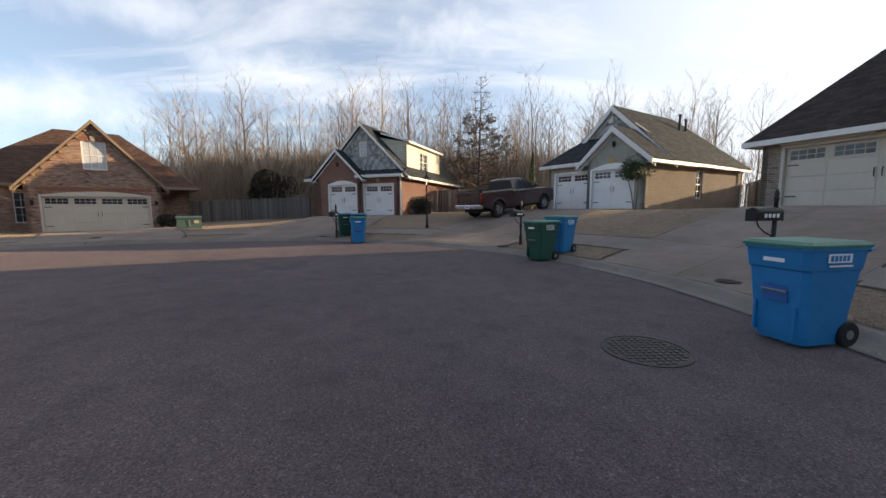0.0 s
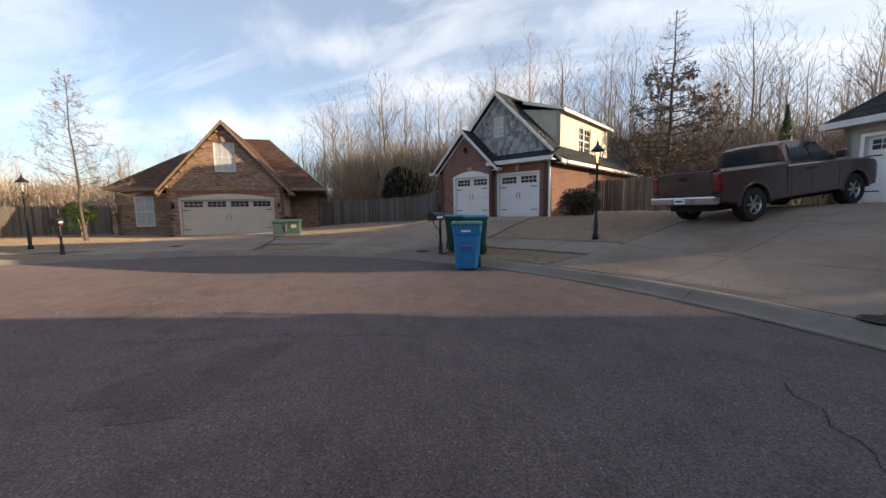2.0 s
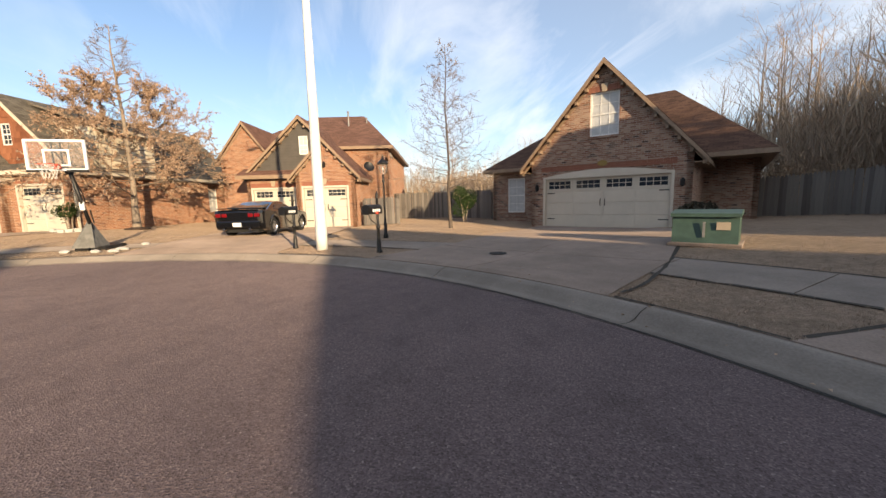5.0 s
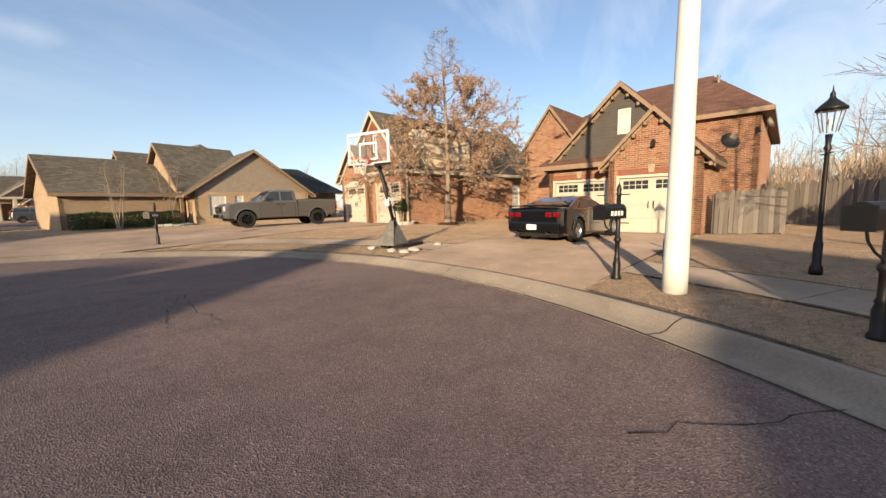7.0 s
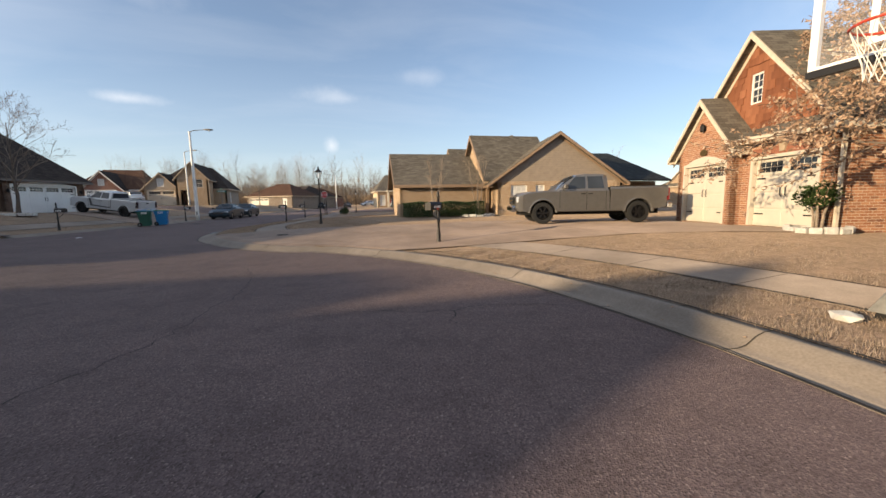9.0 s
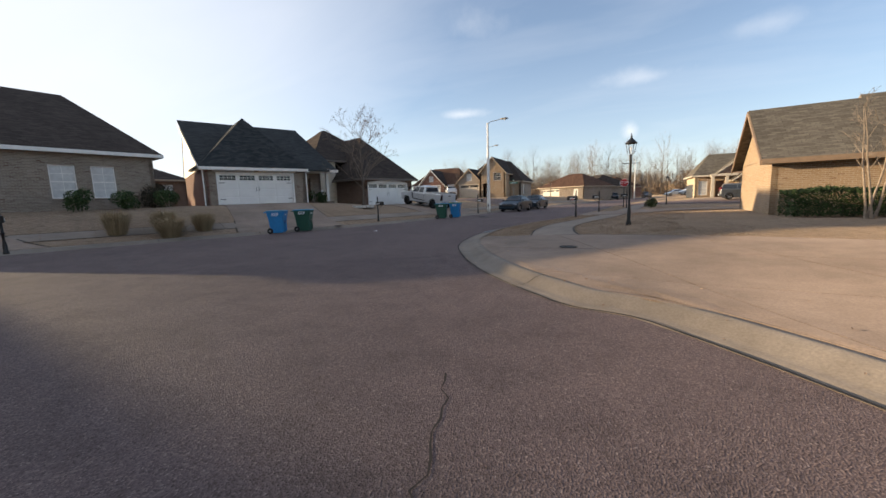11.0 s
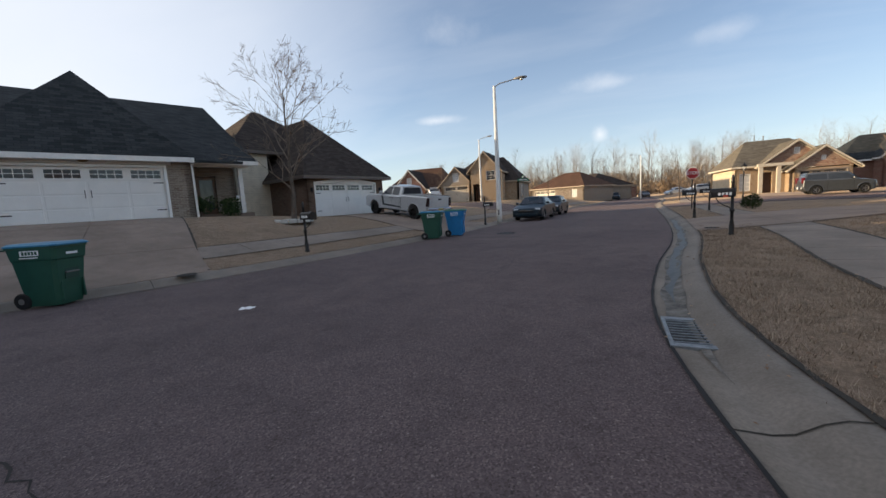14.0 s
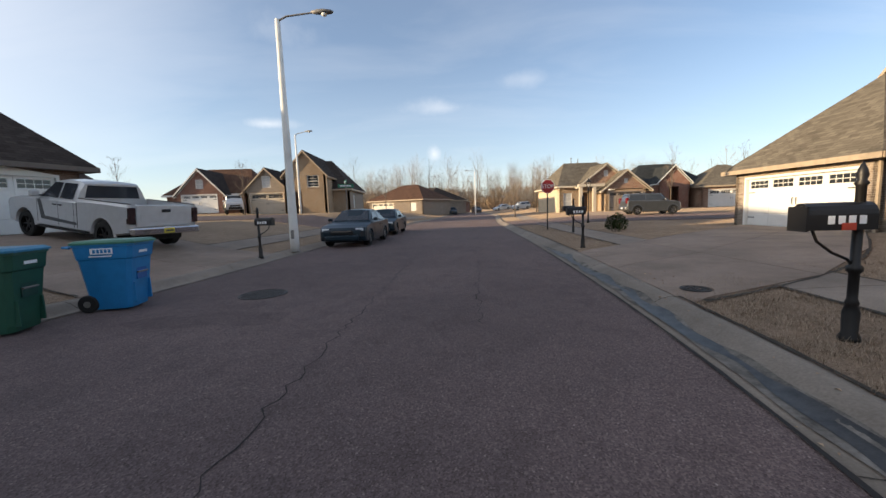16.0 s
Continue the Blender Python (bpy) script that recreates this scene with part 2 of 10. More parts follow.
def concrete_mat(name, col, stain=0.5):
    m, nt, b = nodes_of(name)
    v = mapped(nt)
    fine = noise_of(nt, v, 45, 4)
    big = noise_of(nt, v, 0.55, 6, 0.62)
    mid = noise_of(nt, v, 4.0, 5, 0.6)
    c = ramp_of(nt, fine, [(0.3, tuple(x * 0.82 for x in col)), (0.7, tuple(x * 1.1 for x in col))])
    c = mix_of(nt, stain, c, ramp_of(nt, big, [(0.32, (0.62, 0.60, 0.57)), (0.68, (1.08, 1.06, 1.03))]), "MULTIPLY")
    c = mix_of(nt, 0.4, c, ramp_of(nt, mid, [(0.3, (0.7, 0.68, 0.66)), (0.6, (1, 1, 1))]), "MULTIPLY")
    nt.links.new(c, b.inputs["Base Color"])
    b.inputs["Roughness"].default_value = 0.85
    b.inputs["Diffuse Roughness"].default_value = 0.9
    b.inputs["Specular IOR Level"].default_value = 0.3
    bump_of(nt, b, fine, 0.4, 0.004)
    return m


def grass_mat(name="dormant_grass"):
    m, nt, b = nodes_of(name)
    v = mapped(nt)
    fine = noise_of(nt, v, 38, 6, 0.7)
    big = noise_of(nt, v, 0.35, 5, 0.6)
    mid = noise_of(nt, v, 3.5, 6, 0.7)
    c = ramp_of(nt, fine, [(0.28, (0.115, 0.079, 0.061)), (0.5, (0.225, 0.162, 0.124)), (0.75, (0.37, 0.28, 0.215))])
    c = mix_of(nt, 0.55, c, ramp_of(nt, big, [(0.35, (0.58, 0.55, 0.52)), (0.65, (1.08, 1.04, 1.0))]), "MULTIPLY")
    c = mix_of(nt, 0.8, c, ramp_of(nt, mid, [(0.34, (0.55, 0.53, 0.50)), (0.5, (0.9, 0.9, 0.9)), (0.66, (1.12, 1.1, 1.06))]), "MULTIPLY")
    clump = noise_of(nt, v, 11, 5, 0.7)
    c = mix_of(nt, 0.8, c, ramp_of(nt, clump, [(0.36, (0.55, 0.52, 0.48)), (0.5, (0.95, 0.95, 0.95)), (0.66, (1.2, 1.18, 1.14))]), "MULTIPLY")
    nt.links.new(c, b.inputs["Base Color"])
    b.inputs["Roughness"].default_value = 0.95
    b.inputs["Diffuse Roughness"].default_value = 1.0
    b.inputs["Specular IOR Level"].default_value = 0.15
    b.inputs["Sheen Weight"].default_value = 0.2
    b.inputs["Sheen Roughness"].default_value = 0.6
    b.inputs["Sheen Tint"].default_value = (0.85, 0.66, 0.44, 1)
    bump_of(nt, b, fine, 0.6, 0.03)
    return m


def siding_mat(name, col, row=0.15):
    """Lapped boards: the courses come from the height along the wall."""
    m, nt, b = nodes_of(name)
    v = mapped(nt, "UV")
    sep = nt.nodes.new("ShaderNodeSeparateXYZ")
    nt.links.new(v, sep.inputs[0])
    d = nt.nodes.new("ShaderNodeMath")
    d.operation = "DIVIDE"
    d.inputs[1].default_value = row
    nt.links.new(sep.outputs["Y"], d.inputs[0])
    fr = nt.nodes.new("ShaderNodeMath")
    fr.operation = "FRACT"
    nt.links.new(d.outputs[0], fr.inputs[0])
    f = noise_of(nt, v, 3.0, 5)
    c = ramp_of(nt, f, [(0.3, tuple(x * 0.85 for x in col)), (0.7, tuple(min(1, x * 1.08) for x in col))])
    # lower edge of each course darkened: shade at the lap, put in the colour
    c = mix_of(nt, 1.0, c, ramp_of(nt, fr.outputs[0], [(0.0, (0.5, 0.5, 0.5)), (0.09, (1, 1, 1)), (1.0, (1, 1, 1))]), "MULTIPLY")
    nt.links.new(c, b.inputs["Base Color"])
    b.inputs["Roughness"].default_value = 0.7
    bump_of(nt, b, fr.outputs[0], 0.6, 0.015)
    return m


def varied(name, stops, rough=0.9, scale=0.0, spec=0.2):
    """Alike pieces, each of its own tone."""
    m, nt, b = nodes_of(name)
    oi = nt.nodes.new("ShaderNodeObjectInfo")
    geo = nt.nodes.new("ShaderNodeNewGeometry")
    add = nt.nodes.new("ShaderNodeMath")
    add.operation = "ADD"
    nt.links.new(oi.outputs["Random"], add.inputs[0])
    nt.links.new(geo.outputs["Random Per Island"], add.inputs[1])
    fr = nt.nodes.new("ShaderNodeMath")
    fr.operation = "FRACT"
    nt.links.new(add.outputs[0], fr.inputs[0])
    c = ramp_of(nt, fr.outputs[0], stops)
    if scale:
        v = mapped(nt, "Object", (1, 1, 0.12))
        c = mix_of(nt, 0.6, c, ramp_of(nt, noise_of(nt, v, scale, 5, 0.65), [(0.3, (0.5, 0.5, 0.5)), (0.7, (1.15, 1.12, 1.1))]), "MULTIPLY")
    nt.links.new(c, b.inputs["Base Color"])
    b.inputs["Roughness"].default_value = rough
    b.inputs["Specular IOR Level"].default_value = spec
    return m


def glass_mat(name, tint=(0.02, 0.024, 0.03), rough=0.05):
    m, nt, b = nodes_of(name)
    v = mapped(nt)
    f = noise_of(nt, v, 1.3, 2)
    nt.links.new(ramp_of(nt, f, [(0.3, tint), (0.7, tuple(c * 1.8 for c in tint))]), b.inputs["Base Color"])
    b.inputs["Roughness"].default_value = rough
    b.inputs["Specular IOR Level"].default_value = 0.5
    return m


def clear_mat():
    m, nt, b = nodes_of("clear_acrylic")
    b.inputs["Base Color"].default_value = (0.95, 0.97, 1.0, 1)
    b.inputs["Roughness"].default_value = 0.06
    b.inputs["Alpha"].default_value = 0.05
    return m


def lens_mat(name, col):
    m, nt, b = nodes_of(name)
    b.inputs["Base Color"].default_value = (*col, 1)
    b.inputs["Roughness"].default_value = 0.12
    b.inputs["Coat Weight"].default_value = 1.0
    return m


def glow_mat(name, col, power):
    m, nt, b = nodes_of(name)
    b.inputs["Base Color"].default_value = (*col, 1)
    b.inputs["Emission Color"].default_value = (*col, 1)
    b.inputs["Emission Strength"].default_value = power
    return m


M_ASPHALT = asphalt_mat()
M_CONC = concrete_mat("driveway_concrete", (0.275, 0.214, 0.177), 0.9)
M_KERB = concrete_mat("kerb_concrete", (0.245, 0.213, 0.185), 0.85)
M_WALK = concrete_mat("pavement_concrete", (0.265, 0.222, 0.19), 0.85)
M_JOINT = plain("joint_dirt_turf_shade", (0.035, 0.028, 0.02), 0.95)
M_CRACK = plain("crack_tar_well_shade", (0.018, 0.015, 0.014), 0.9)
M_STAIN = asphalt_mat("oil_stained_asphalt", 0.84)
M_WET = plain("gutter_damp", (0.175, 0.155, 0.134), 0.85, grain=0.35, scale=5, spec=0.2)
M_WATER = plain("gutter_water", (0.06, 0.056, 0.053), 0.45, grain=0.3, scale=7, spec=0.25)
M_GRASS = grass_mat()
M_GRATE = plain("worn_steel", (0.24, 0.25, 0.255), 0.5, 0.4, grain=0.25, scale=12)
M_GRATE_BAR = plain("dull_steel", (0.14, 0.145, 0.15), 0.5, 0.5, grain=0.25, scale=12)
M_BLADE = varied("grass_blade", [(0.0, (0.19, 0.137, 0.10)), (0.5, (0.32, 0.242, 0.178)), (1.0, (0.46, 0.362, 0.27))], 0.9)
M_MULCH = plain("mulch", (0.05, 0.03, 0.02), 0.95, grain=0.3, scale=20, bump=0.6)
BR_RED = brickwork("red_brick", (0.28, 0.118, 0.085), (0.38, 0.19, 0.138), (0.36, 0.31, 0.27), (0.19, 0.08, 0.062))
BR_ORANGE = brickwork("orange_brick", (0.31, 0.13, 0.072), (0.46, 0.245, 0.145), (0.42, 0.345, 0.275), (0.17, 0.075, 0.05))
BR_MIX = brickwork("tumbled_brick", (0.30, 0.14, 0.09), (0.54, 0.37, 0.27), (0.40, 0.34, 0.285), (0.10, 0.058, 0.047))
BR_TAN = brickwork("tan_brick", (0.42, 0.29, 0.18), (0.50, 0.36, 0.24), (0.48, 0.42, 0.34), (0.33, 0.21, 0.13))
BR_BROWN = brickwork("dark_brown_brick", (0.17, 0.10, 0.07), (0.27, 0.17, 0.12), (0.28, 0.23, 0.19), (0.11, 0.06, 0.045))
BR_GREY = brickwork("grey_brown_brick", (0.28, 0.22, 0.17), (0.40, 0.33, 0.27), (0.42, 0.38, 0.33), (0.20, 0.13, 0.10))
RF_BLACK = shingles("charcoal_shingle", (0.030, 0.034, 0.036), (0.060, 0.064, 0.066))
RF_BROWN = shingles("brown_shingle", (0.085, 0.050, 0.036), (0.15, 0.085, 0.06))
RF_RED = shingles("red_brown_shingle", (0.155, 0.084, 0.062), (0.235, 0.13, 0.096))
RF_GREY = shingles("weathered_shingle", (0.12, 0.105, 0.085), (0.20, 0.175, 0.14))
RF_DARK = shingles("dark_brown_shingle", (0.045, 0.036, 0.032), (0.08, 0.064, 0.056))
M_TRIM = plain("white_trim", (0.72, 0.70, 0.66), 0.55, grain=0.06)
M_TRIM_TAN = plain("tan_trim", (0.38, 0.30, 0.215), 0.6, grain=0.08)
M_TRIM_BROWN = plain("brown_trim", (0.27, 0.185, 0.12), 0.6, grain=0.1)
M_TRIM_CREAM = plain("cream_trim", (0.56, 0.49, 0.39), 0.6, grain=0.08)
M_TRIM_DARK = plain("dark_brown_trim", (0.12, 0.095, 0.08), 0.6, grain=0.1)
M_DOORW = plain("white_door_paint", (0.78, 0.77, 0.74), 0.42, grain=0.03, scale=1.5)
M_DOORT = plain("cream_door_paint", (0.58, 0.50, 0.40), 0.45, grain=0.04, scale=1.5)
M_DOORC = plain("almond_door_paint", (0.54, 0.49, 0.41), 0.45, grain=0.04, scale=1.5)
M_GLASS = glass_mat("window_glass")
M_BLIND = plain("window_blind", (0.50, 0.50, 0.49), 0.35, grain=0.08)
M_BLACK = plain("black_iron", (0.012, 0.011, 0.011), 0.45, 0.2)
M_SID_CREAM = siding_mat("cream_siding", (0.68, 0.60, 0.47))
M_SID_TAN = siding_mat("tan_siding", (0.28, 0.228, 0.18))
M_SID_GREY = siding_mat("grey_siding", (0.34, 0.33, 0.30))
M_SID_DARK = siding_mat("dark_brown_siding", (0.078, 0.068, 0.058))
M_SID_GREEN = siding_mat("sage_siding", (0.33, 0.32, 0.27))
M_SHAKE = varied("grey_shake", [(0.0, (0.19, 0.195, 0.20)), (0.5, (0.36, 0.36, 0.355)), (1.0, (0.52, 0.51, 0.49))], 0.85, 5)
M_SHAKE_RED = varied("red_brown_shake", [(0.0, (0.17, 0.065, 0.035)), (0.5, (0.24, 0.095, 0.05)), (1.0, (0.31, 0.13, 0.07))], 0.85, 5)
M_FENCE = varied("weathered_fence", [(0.0, (0.125, 0.110, 0.098)), (0.5, (0.18, 0.160, 0.142)), (1.0, (0.24, 0.215, 0.19))], 0.9, 6)
M_BLUE = plain("blue_plastic", (0.008, 0.185, 0.43), 0.45, grain=0.07)
M_GREEN = plain("green_plastic", (0.012, 0.075, 0.048), 0.5, grain=0.08)
M_TEAL = plain("teal_lid_plastic", (0.012, 0.17, 0.30), 0.45, grain=0.07)
M_LID = plain("green_lid_plastic", (0.03, 0.16, 0.11), 0.5, grain=0.1)
M_RUBBER = plain("rubber", (0.012, 0.012, 0.012), 0.85)
M_CHROME = plain("chrome", (0.75, 0.75, 0.76), 0.14, 1.0, grain=0.02)
M_ALU = plain("alloy_wheel", (0.52, 0.52, 0.54), 0.3, 0.9, grain=0.03)
M_POLE = plain("white_pole", (0.74, 0.73, 0.69), 0.6, grain=0.08, scale=2)
M_GALV = plain("galvanised", (0.22, 0.21, 0.20), 0.6, 0.3)
M_LENSL = plain("frosted_lens", (0.8, 0.8, 0.77), 0.3)
M_UBOX = plain("utility_green", (0.045, 0.082, 0.062), 0.55, grain=0.12)
M_BARK = plain("bark", (0.115, 0.088, 0.068), 0.95, grain=0.25, scale=12, bump=0.6)
M_BARK_PALE = plain("pale_bark", (0.27, 0.215, 0.165), 0.95, grain=0.22, scale=12, bump=0.5)
M_TWIG = plain("twig", (0.19, 0.145, 0.11), 0.95, grain=0.2)
M_LEAF_BROWN = varied("dead_oak_leaf", [(0.0, (0.23, 0.138, 0.09)), (0.5, (0.37, 0.245, 0.165)), (1.0, (0.50, 0.36, 0.25))], 0.8)
M_LEAF_GREEN = varied("evergreen_leaf", [(0.0, (0.018, 0.034, 0.012)), (0.5, (0.035, 0.062, 0.02)), (1.0, (0.07, 0.105, 0.035))], 0.6)
M_LEAF_DULL = varied("dull_conifer_needle", [(0.0, (0.095, 0.073, 0.056)), (0.5, (0.165, 0.118, 0.085)), (1.0, (0.25, 0.175, 0.12))], 0.9)
M_LEAF_DARK = varied("dormant_dark_leaf", [(0.0, (0.022, 0.02, 0.014)), (0.5, (0.042, 0.037, 0.024)), (1.0, (0.075, 0.06, 0.038))], 0.8)
M_STRAW = varied("straw_grass", [(0.0, (0.22, 0.16, 0.09)), (1.0, (0.40, 0.31, 0.19))], 0.95)
M_SIGN_RED = plain("sign_red", (0.36, 0.018, 0.022), 0.4)
M_SIGN_WHITE = plain("sign_white", (0.8, 0.8, 0.8), 0.45, grain=0.02)
M_SIGN_GREEN = plain("sign_green", (0.01, 0.16, 0.085), 0.45)
M_RIM_RED = plain("rim_red", (0.50, 0.06, 0.03), 0.45)
M_NET = plain("net_cord", (0.7, 0.68, 0.64), 0.9)
M_CLEAR = clear_mat()
M_ROCK = plain("pale_stone", (0.52, 0.50, 0.46), 0.9, grain=0.15, scale=9, bump=0.4)
M_RED_LENS = lens_mat("tail_lens", (0.16, 0.005, 0.007))
M_HEAD_LENS = lens_mat("head_lens", (0.55, 0.56, 0.58))
M_SMOKE = lens_mat("smoked_lens", (0.03, 0.012, 0.013))
M_STRIPE = plain("stripe_vinyl", (0.06, 0.064, 0.068), 0.4)
M_PLATE = plain("yellow_plate", (0.55, 0.45, 0.06), 0.5)
M_BRASS = plain("brass", (0.30, 0.19, 0.07), 0.35, 0.9)
M_LAMPGLOW = glow_mat("lamp_flame", (1.0, 0.55, 0.2), 2.5)
P_MAROON = plain("maroon_paint", (0.055, 0.032, 0.033), 0.34, 0.3, grain=0.06, coat=0.6)
P_SILVER = plain("pewter_paint", (0.165, 0.157, 0.148), 0.3, 0.5, grain=0.05, coat=0.8)
P_BLACK = plain("black_paint", (0.006, 0.006, 0.007), 0.2, 0.2, grain=0.05, coat=1.0)
P_WHITE = plain("silver_white_paint", (0.55, 0.56, 0.57), 0.34, 0.3, grain=0.04, coat=0.6)
P_TEALCAR = plain("slate_blue_paint", (0.008, 0.02, 0.03), 0.28, 0.0, grain=0.05, coat=0.0, spec=0.3)
P_GREYCAR = plain("blue_grey_paint", (0.10, 0.107, 0.115), 0.32, 0.5, grain=0.05, coat=0.7)
M_WOODDOOR = plain("stained_wood", (0.10, 0.045, 0.022), 0.4, grain=0.25)


# ---------------------------------------------------------------- mesh helpers
def link_mesh(name, bm, material, parent=None, label="", smooth=False):
    """One mesh object from a bmesh, with metre-sized texture coordinates along every face."""
    uv = bm.loops.layers.uv.verify()
    bm.normal_update()
    for f in bm.faces:
        n = f.normal
        t = Vector((1, 0, 0)) if abs(n.z) > 0.999 else Vector((-n.y, n.x, 0)).normalized()
        b = n.cross(t)
        for lp in f.loops:
            lp[uv].uv = (lp.vert.co.dot(t), lp.vert.co.dot(b))
        f.smooth = smooth
    me = bpy.data.meshes.new(name)
    bm.to_mesh(me)
    bm.free()
    me.materials.append(material)
    ob = new(name, me)
    if parent:
        ob.parent = parent
    if label:
        ob["label"] = label
    return ob


def part(name, bm, material, parent, label="", smooth=False):
    return link_mesh(name, bm, material, parent, label, smooth)


def thing(name, m, label, category, group="", kind=""):
    ob = new(name)
    ob.empty_display_size = 0.2
    ob.matrix_world = m
    return tagged(ob, label, category, group, kind)


def quad(bm, *pts):
    return bm.faces.new([bm.verts.new(p) for p in pts])


def box(bm, x0, x1, y0, y1, z0, z1, m=None, bevel=0.0):
    v = [bm.verts.new(p) for p in ((x0, y0, z0), (x1, y0, z0), (x1, y1, z0), (x0, y1, z0), (x0, y0, z1), (x1, y0, z1), (x1, y1, z1), (x0, y1, z1))]
    fs = [bm.faces.new([v[i] for i in f]) for f in ((3, 2, 1, 0), (4, 5, 6, 7), (0, 1, 5, 4), (1, 2, 6, 5), (2, 3, 7, 6), (3, 0, 4, 7))]
    if bevel:
        ed = list({e for f in fs for e in f.edges})
        r = bmesh.ops.bevel(bm, geom=ed, offset=bevel, segments=1, affect="EDGES")
        v = list({w for f in r["faces"] for w in f.verts} | {w for w in v if w.is_valid})
    if m is not None:
        bmesh.ops.transform(bm, matrix=m, verts=v)
    return v


def slab(bm, pts, depth):
    """A flat polygon given a thickness straight down."""
    top = [bm.verts.new(p) for p in pts]
    bot = [bm.verts.new((p[0], p[1], p[2] - depth)) for p in pts]
    bm.faces.new(top)
    bm.faces.new(bot[::-1])
    n = len(pts)
    for i in range(n):
        bm.faces.new((top[i], bot[i], bot[(i + 1) % n], top[(i + 1) % n]))


def prism_y(bm, prof, y0, y1):
    """A profile of (x, z) points, swept from y0 to y1."""
    a = [bm.verts.new((x, y0, z)) for x, z in prof]
    b = [bm.verts.new((x, y1, z)) for x, z in prof]
    bm.faces.new(a)
    bm.faces.new(b[::-1])
    n = len(prof)
    for i in range(n):
        bm.faces.new((a[(i + 1) % n], a[i], b[i], b[(i + 1) % n]))


def prism_x(bm, prof, x0, x1):
    """A profile of (y, z) points, swept from x0 to x1."""
    a = [bm.verts.new((x0, y, z)) for y, z in prof]
    b = [bm.verts.new((x1, y, z)) for y, z in prof]
    bm.faces.new(a[::-1])
    bm.faces.new(b)
    n = len(prof)
    for i in range(n):
        bm.faces.new((a[i], a[(i + 1) % n], b[(i + 1) % n], b[i]))


def lathe(bm, prof, seg=12, centre=(0, 0), cap=True):
    """Rings of (radius, z) about an upright axis."""
    rings = []
    for r, z in prof:
        rings.append([bm.verts.new((centre[0] + r * math.cos(2 * math.pi * k / seg), centre[1] + r * math.sin(2 * math.pi * k / seg), z)) for k in range(seg)])
    for a, b in zip(rings, rings[1:]):
        for k in range(seg):
            bm.faces.new((a[k], a[(k + 1) % seg], b[(k + 1) % seg], b[k]))
    if cap:
        bm.faces.new(rings[0][::-1])
        bm.faces.new(rings[-1])


def tube(bm, pts, radii, seg=6, cap=True):
    """A round bar through the points."""
    pts = [Vector(p) for p in pts]
    if isinstance(radii, (int, float)):
        radii = [radii] * len(pts)
    rings = []
    for i, p in enumerate(pts):
        d = (pts[min(i + 1, len(pts) - 1)] - pts[max(i - 1, 0)]).normalized()
        a = d.orthogonal().normalized() if i == 0 else (a - d * a.dot(d)).normalized()
        b = d.cross(a)
        rings.append([bm.verts.new(p + radii[i] * (a * math.cos(2 * math.pi * k / seg) + b * math.sin(2 * math.pi * k / seg))) for k in range(seg)])
    for r0, r1 in zip(rings, rings[1:]):
        for k in range(seg):
            bm.faces.new((r0[k], r0[(k + 1) % seg], r1[(k + 1) % seg], r1[k]))
    if cap:
        bm.faces.new(rings[0][::-1])
        bm.faces.new(rings[-1])


def fixed(bm):
    bmesh.ops.recalc_face_normals(bm, faces=bm.faces)
    return bm


# ---------------------------------------------------------------- the lie of the land
# kerb line (road edge), anticlockwise round the road from the far south-west to the far south-east
BULB = (-8.1, 4.7, 11.45)


def kerb_line():
    west = [(-24.0, -120.0), (-20.4, -80.0), (-17.6, -62.0), (-15.9, -52.0), (-14.6, -41.0), (-13.4, -30.0), (-12.3, -22.0), (-11.2, -17.0), (-10.78, -13.5), (-11.2, -10.0), (-12.2, -7.6), (-13.6, -5.5), (-15.1, -4.0)]
    arc = []
    for k in range(0, 34):
        a = radians(228 - k * 7.0)
        if 228 - k * 7.0 < -2:
            break
        arc.append((BULB[0] + BULB[2] * math.cos(a), BULB[1] + BULB[2] * math.sin(a)))
    east = [(3.3, 2.0), (3.1, -0.5), (2.5, -3.2), (1.5, -6.0), (0.2, -9.0), (-1.3, -12.3), (-2.4, -15.0), (-3.4, -18.5), (-4.3, -23.0), (-5.0, -28.0), (-5.6, -35.0), (-6.6, -44.0), (-8.4, -56.0), (-11.5, -74.0), (-16.0, -110.0), (-17.0, -120.0)]
    return west + arc + east


def smooth_line(pts, step=0.6):
    """Catmull-Rom through the points, in even short steps."""
    out = []
    p = [np.array(q, float) for q in pts]
    p = [2 * p[0] - p[1]] + p + [2 * p[-1] - p[-2]]
    for i in range(1, len(p) - 2):
        n = max(1, int(np.hypot(*(p[i + 1] - p[i])) / step))
        for k in range(n):
            t = k / n
            out.append(0.5 * (2 * p[i] + (p[i + 1] - p[i - 1]) * t + (2 * p[i - 1] - 5 * p[i] + 4 * p[i + 1] - p[i + 2]) * t * t + (3 * p[i] - p[i - 1] - 3 * p[i + 1] + p[i + 2]) * t ** 3))
    out.append(p[-2])
    return np.array(out)


KERB = smooth_line(kerb_line())
KD = np.gradient(KERB, axis=0)
KD /= np.hypot(KD[:, 0], KD[:, 1])[:, None]
KN = np.stack([-KD[:, 1], KD[:, 0]], 1)        # away from the road
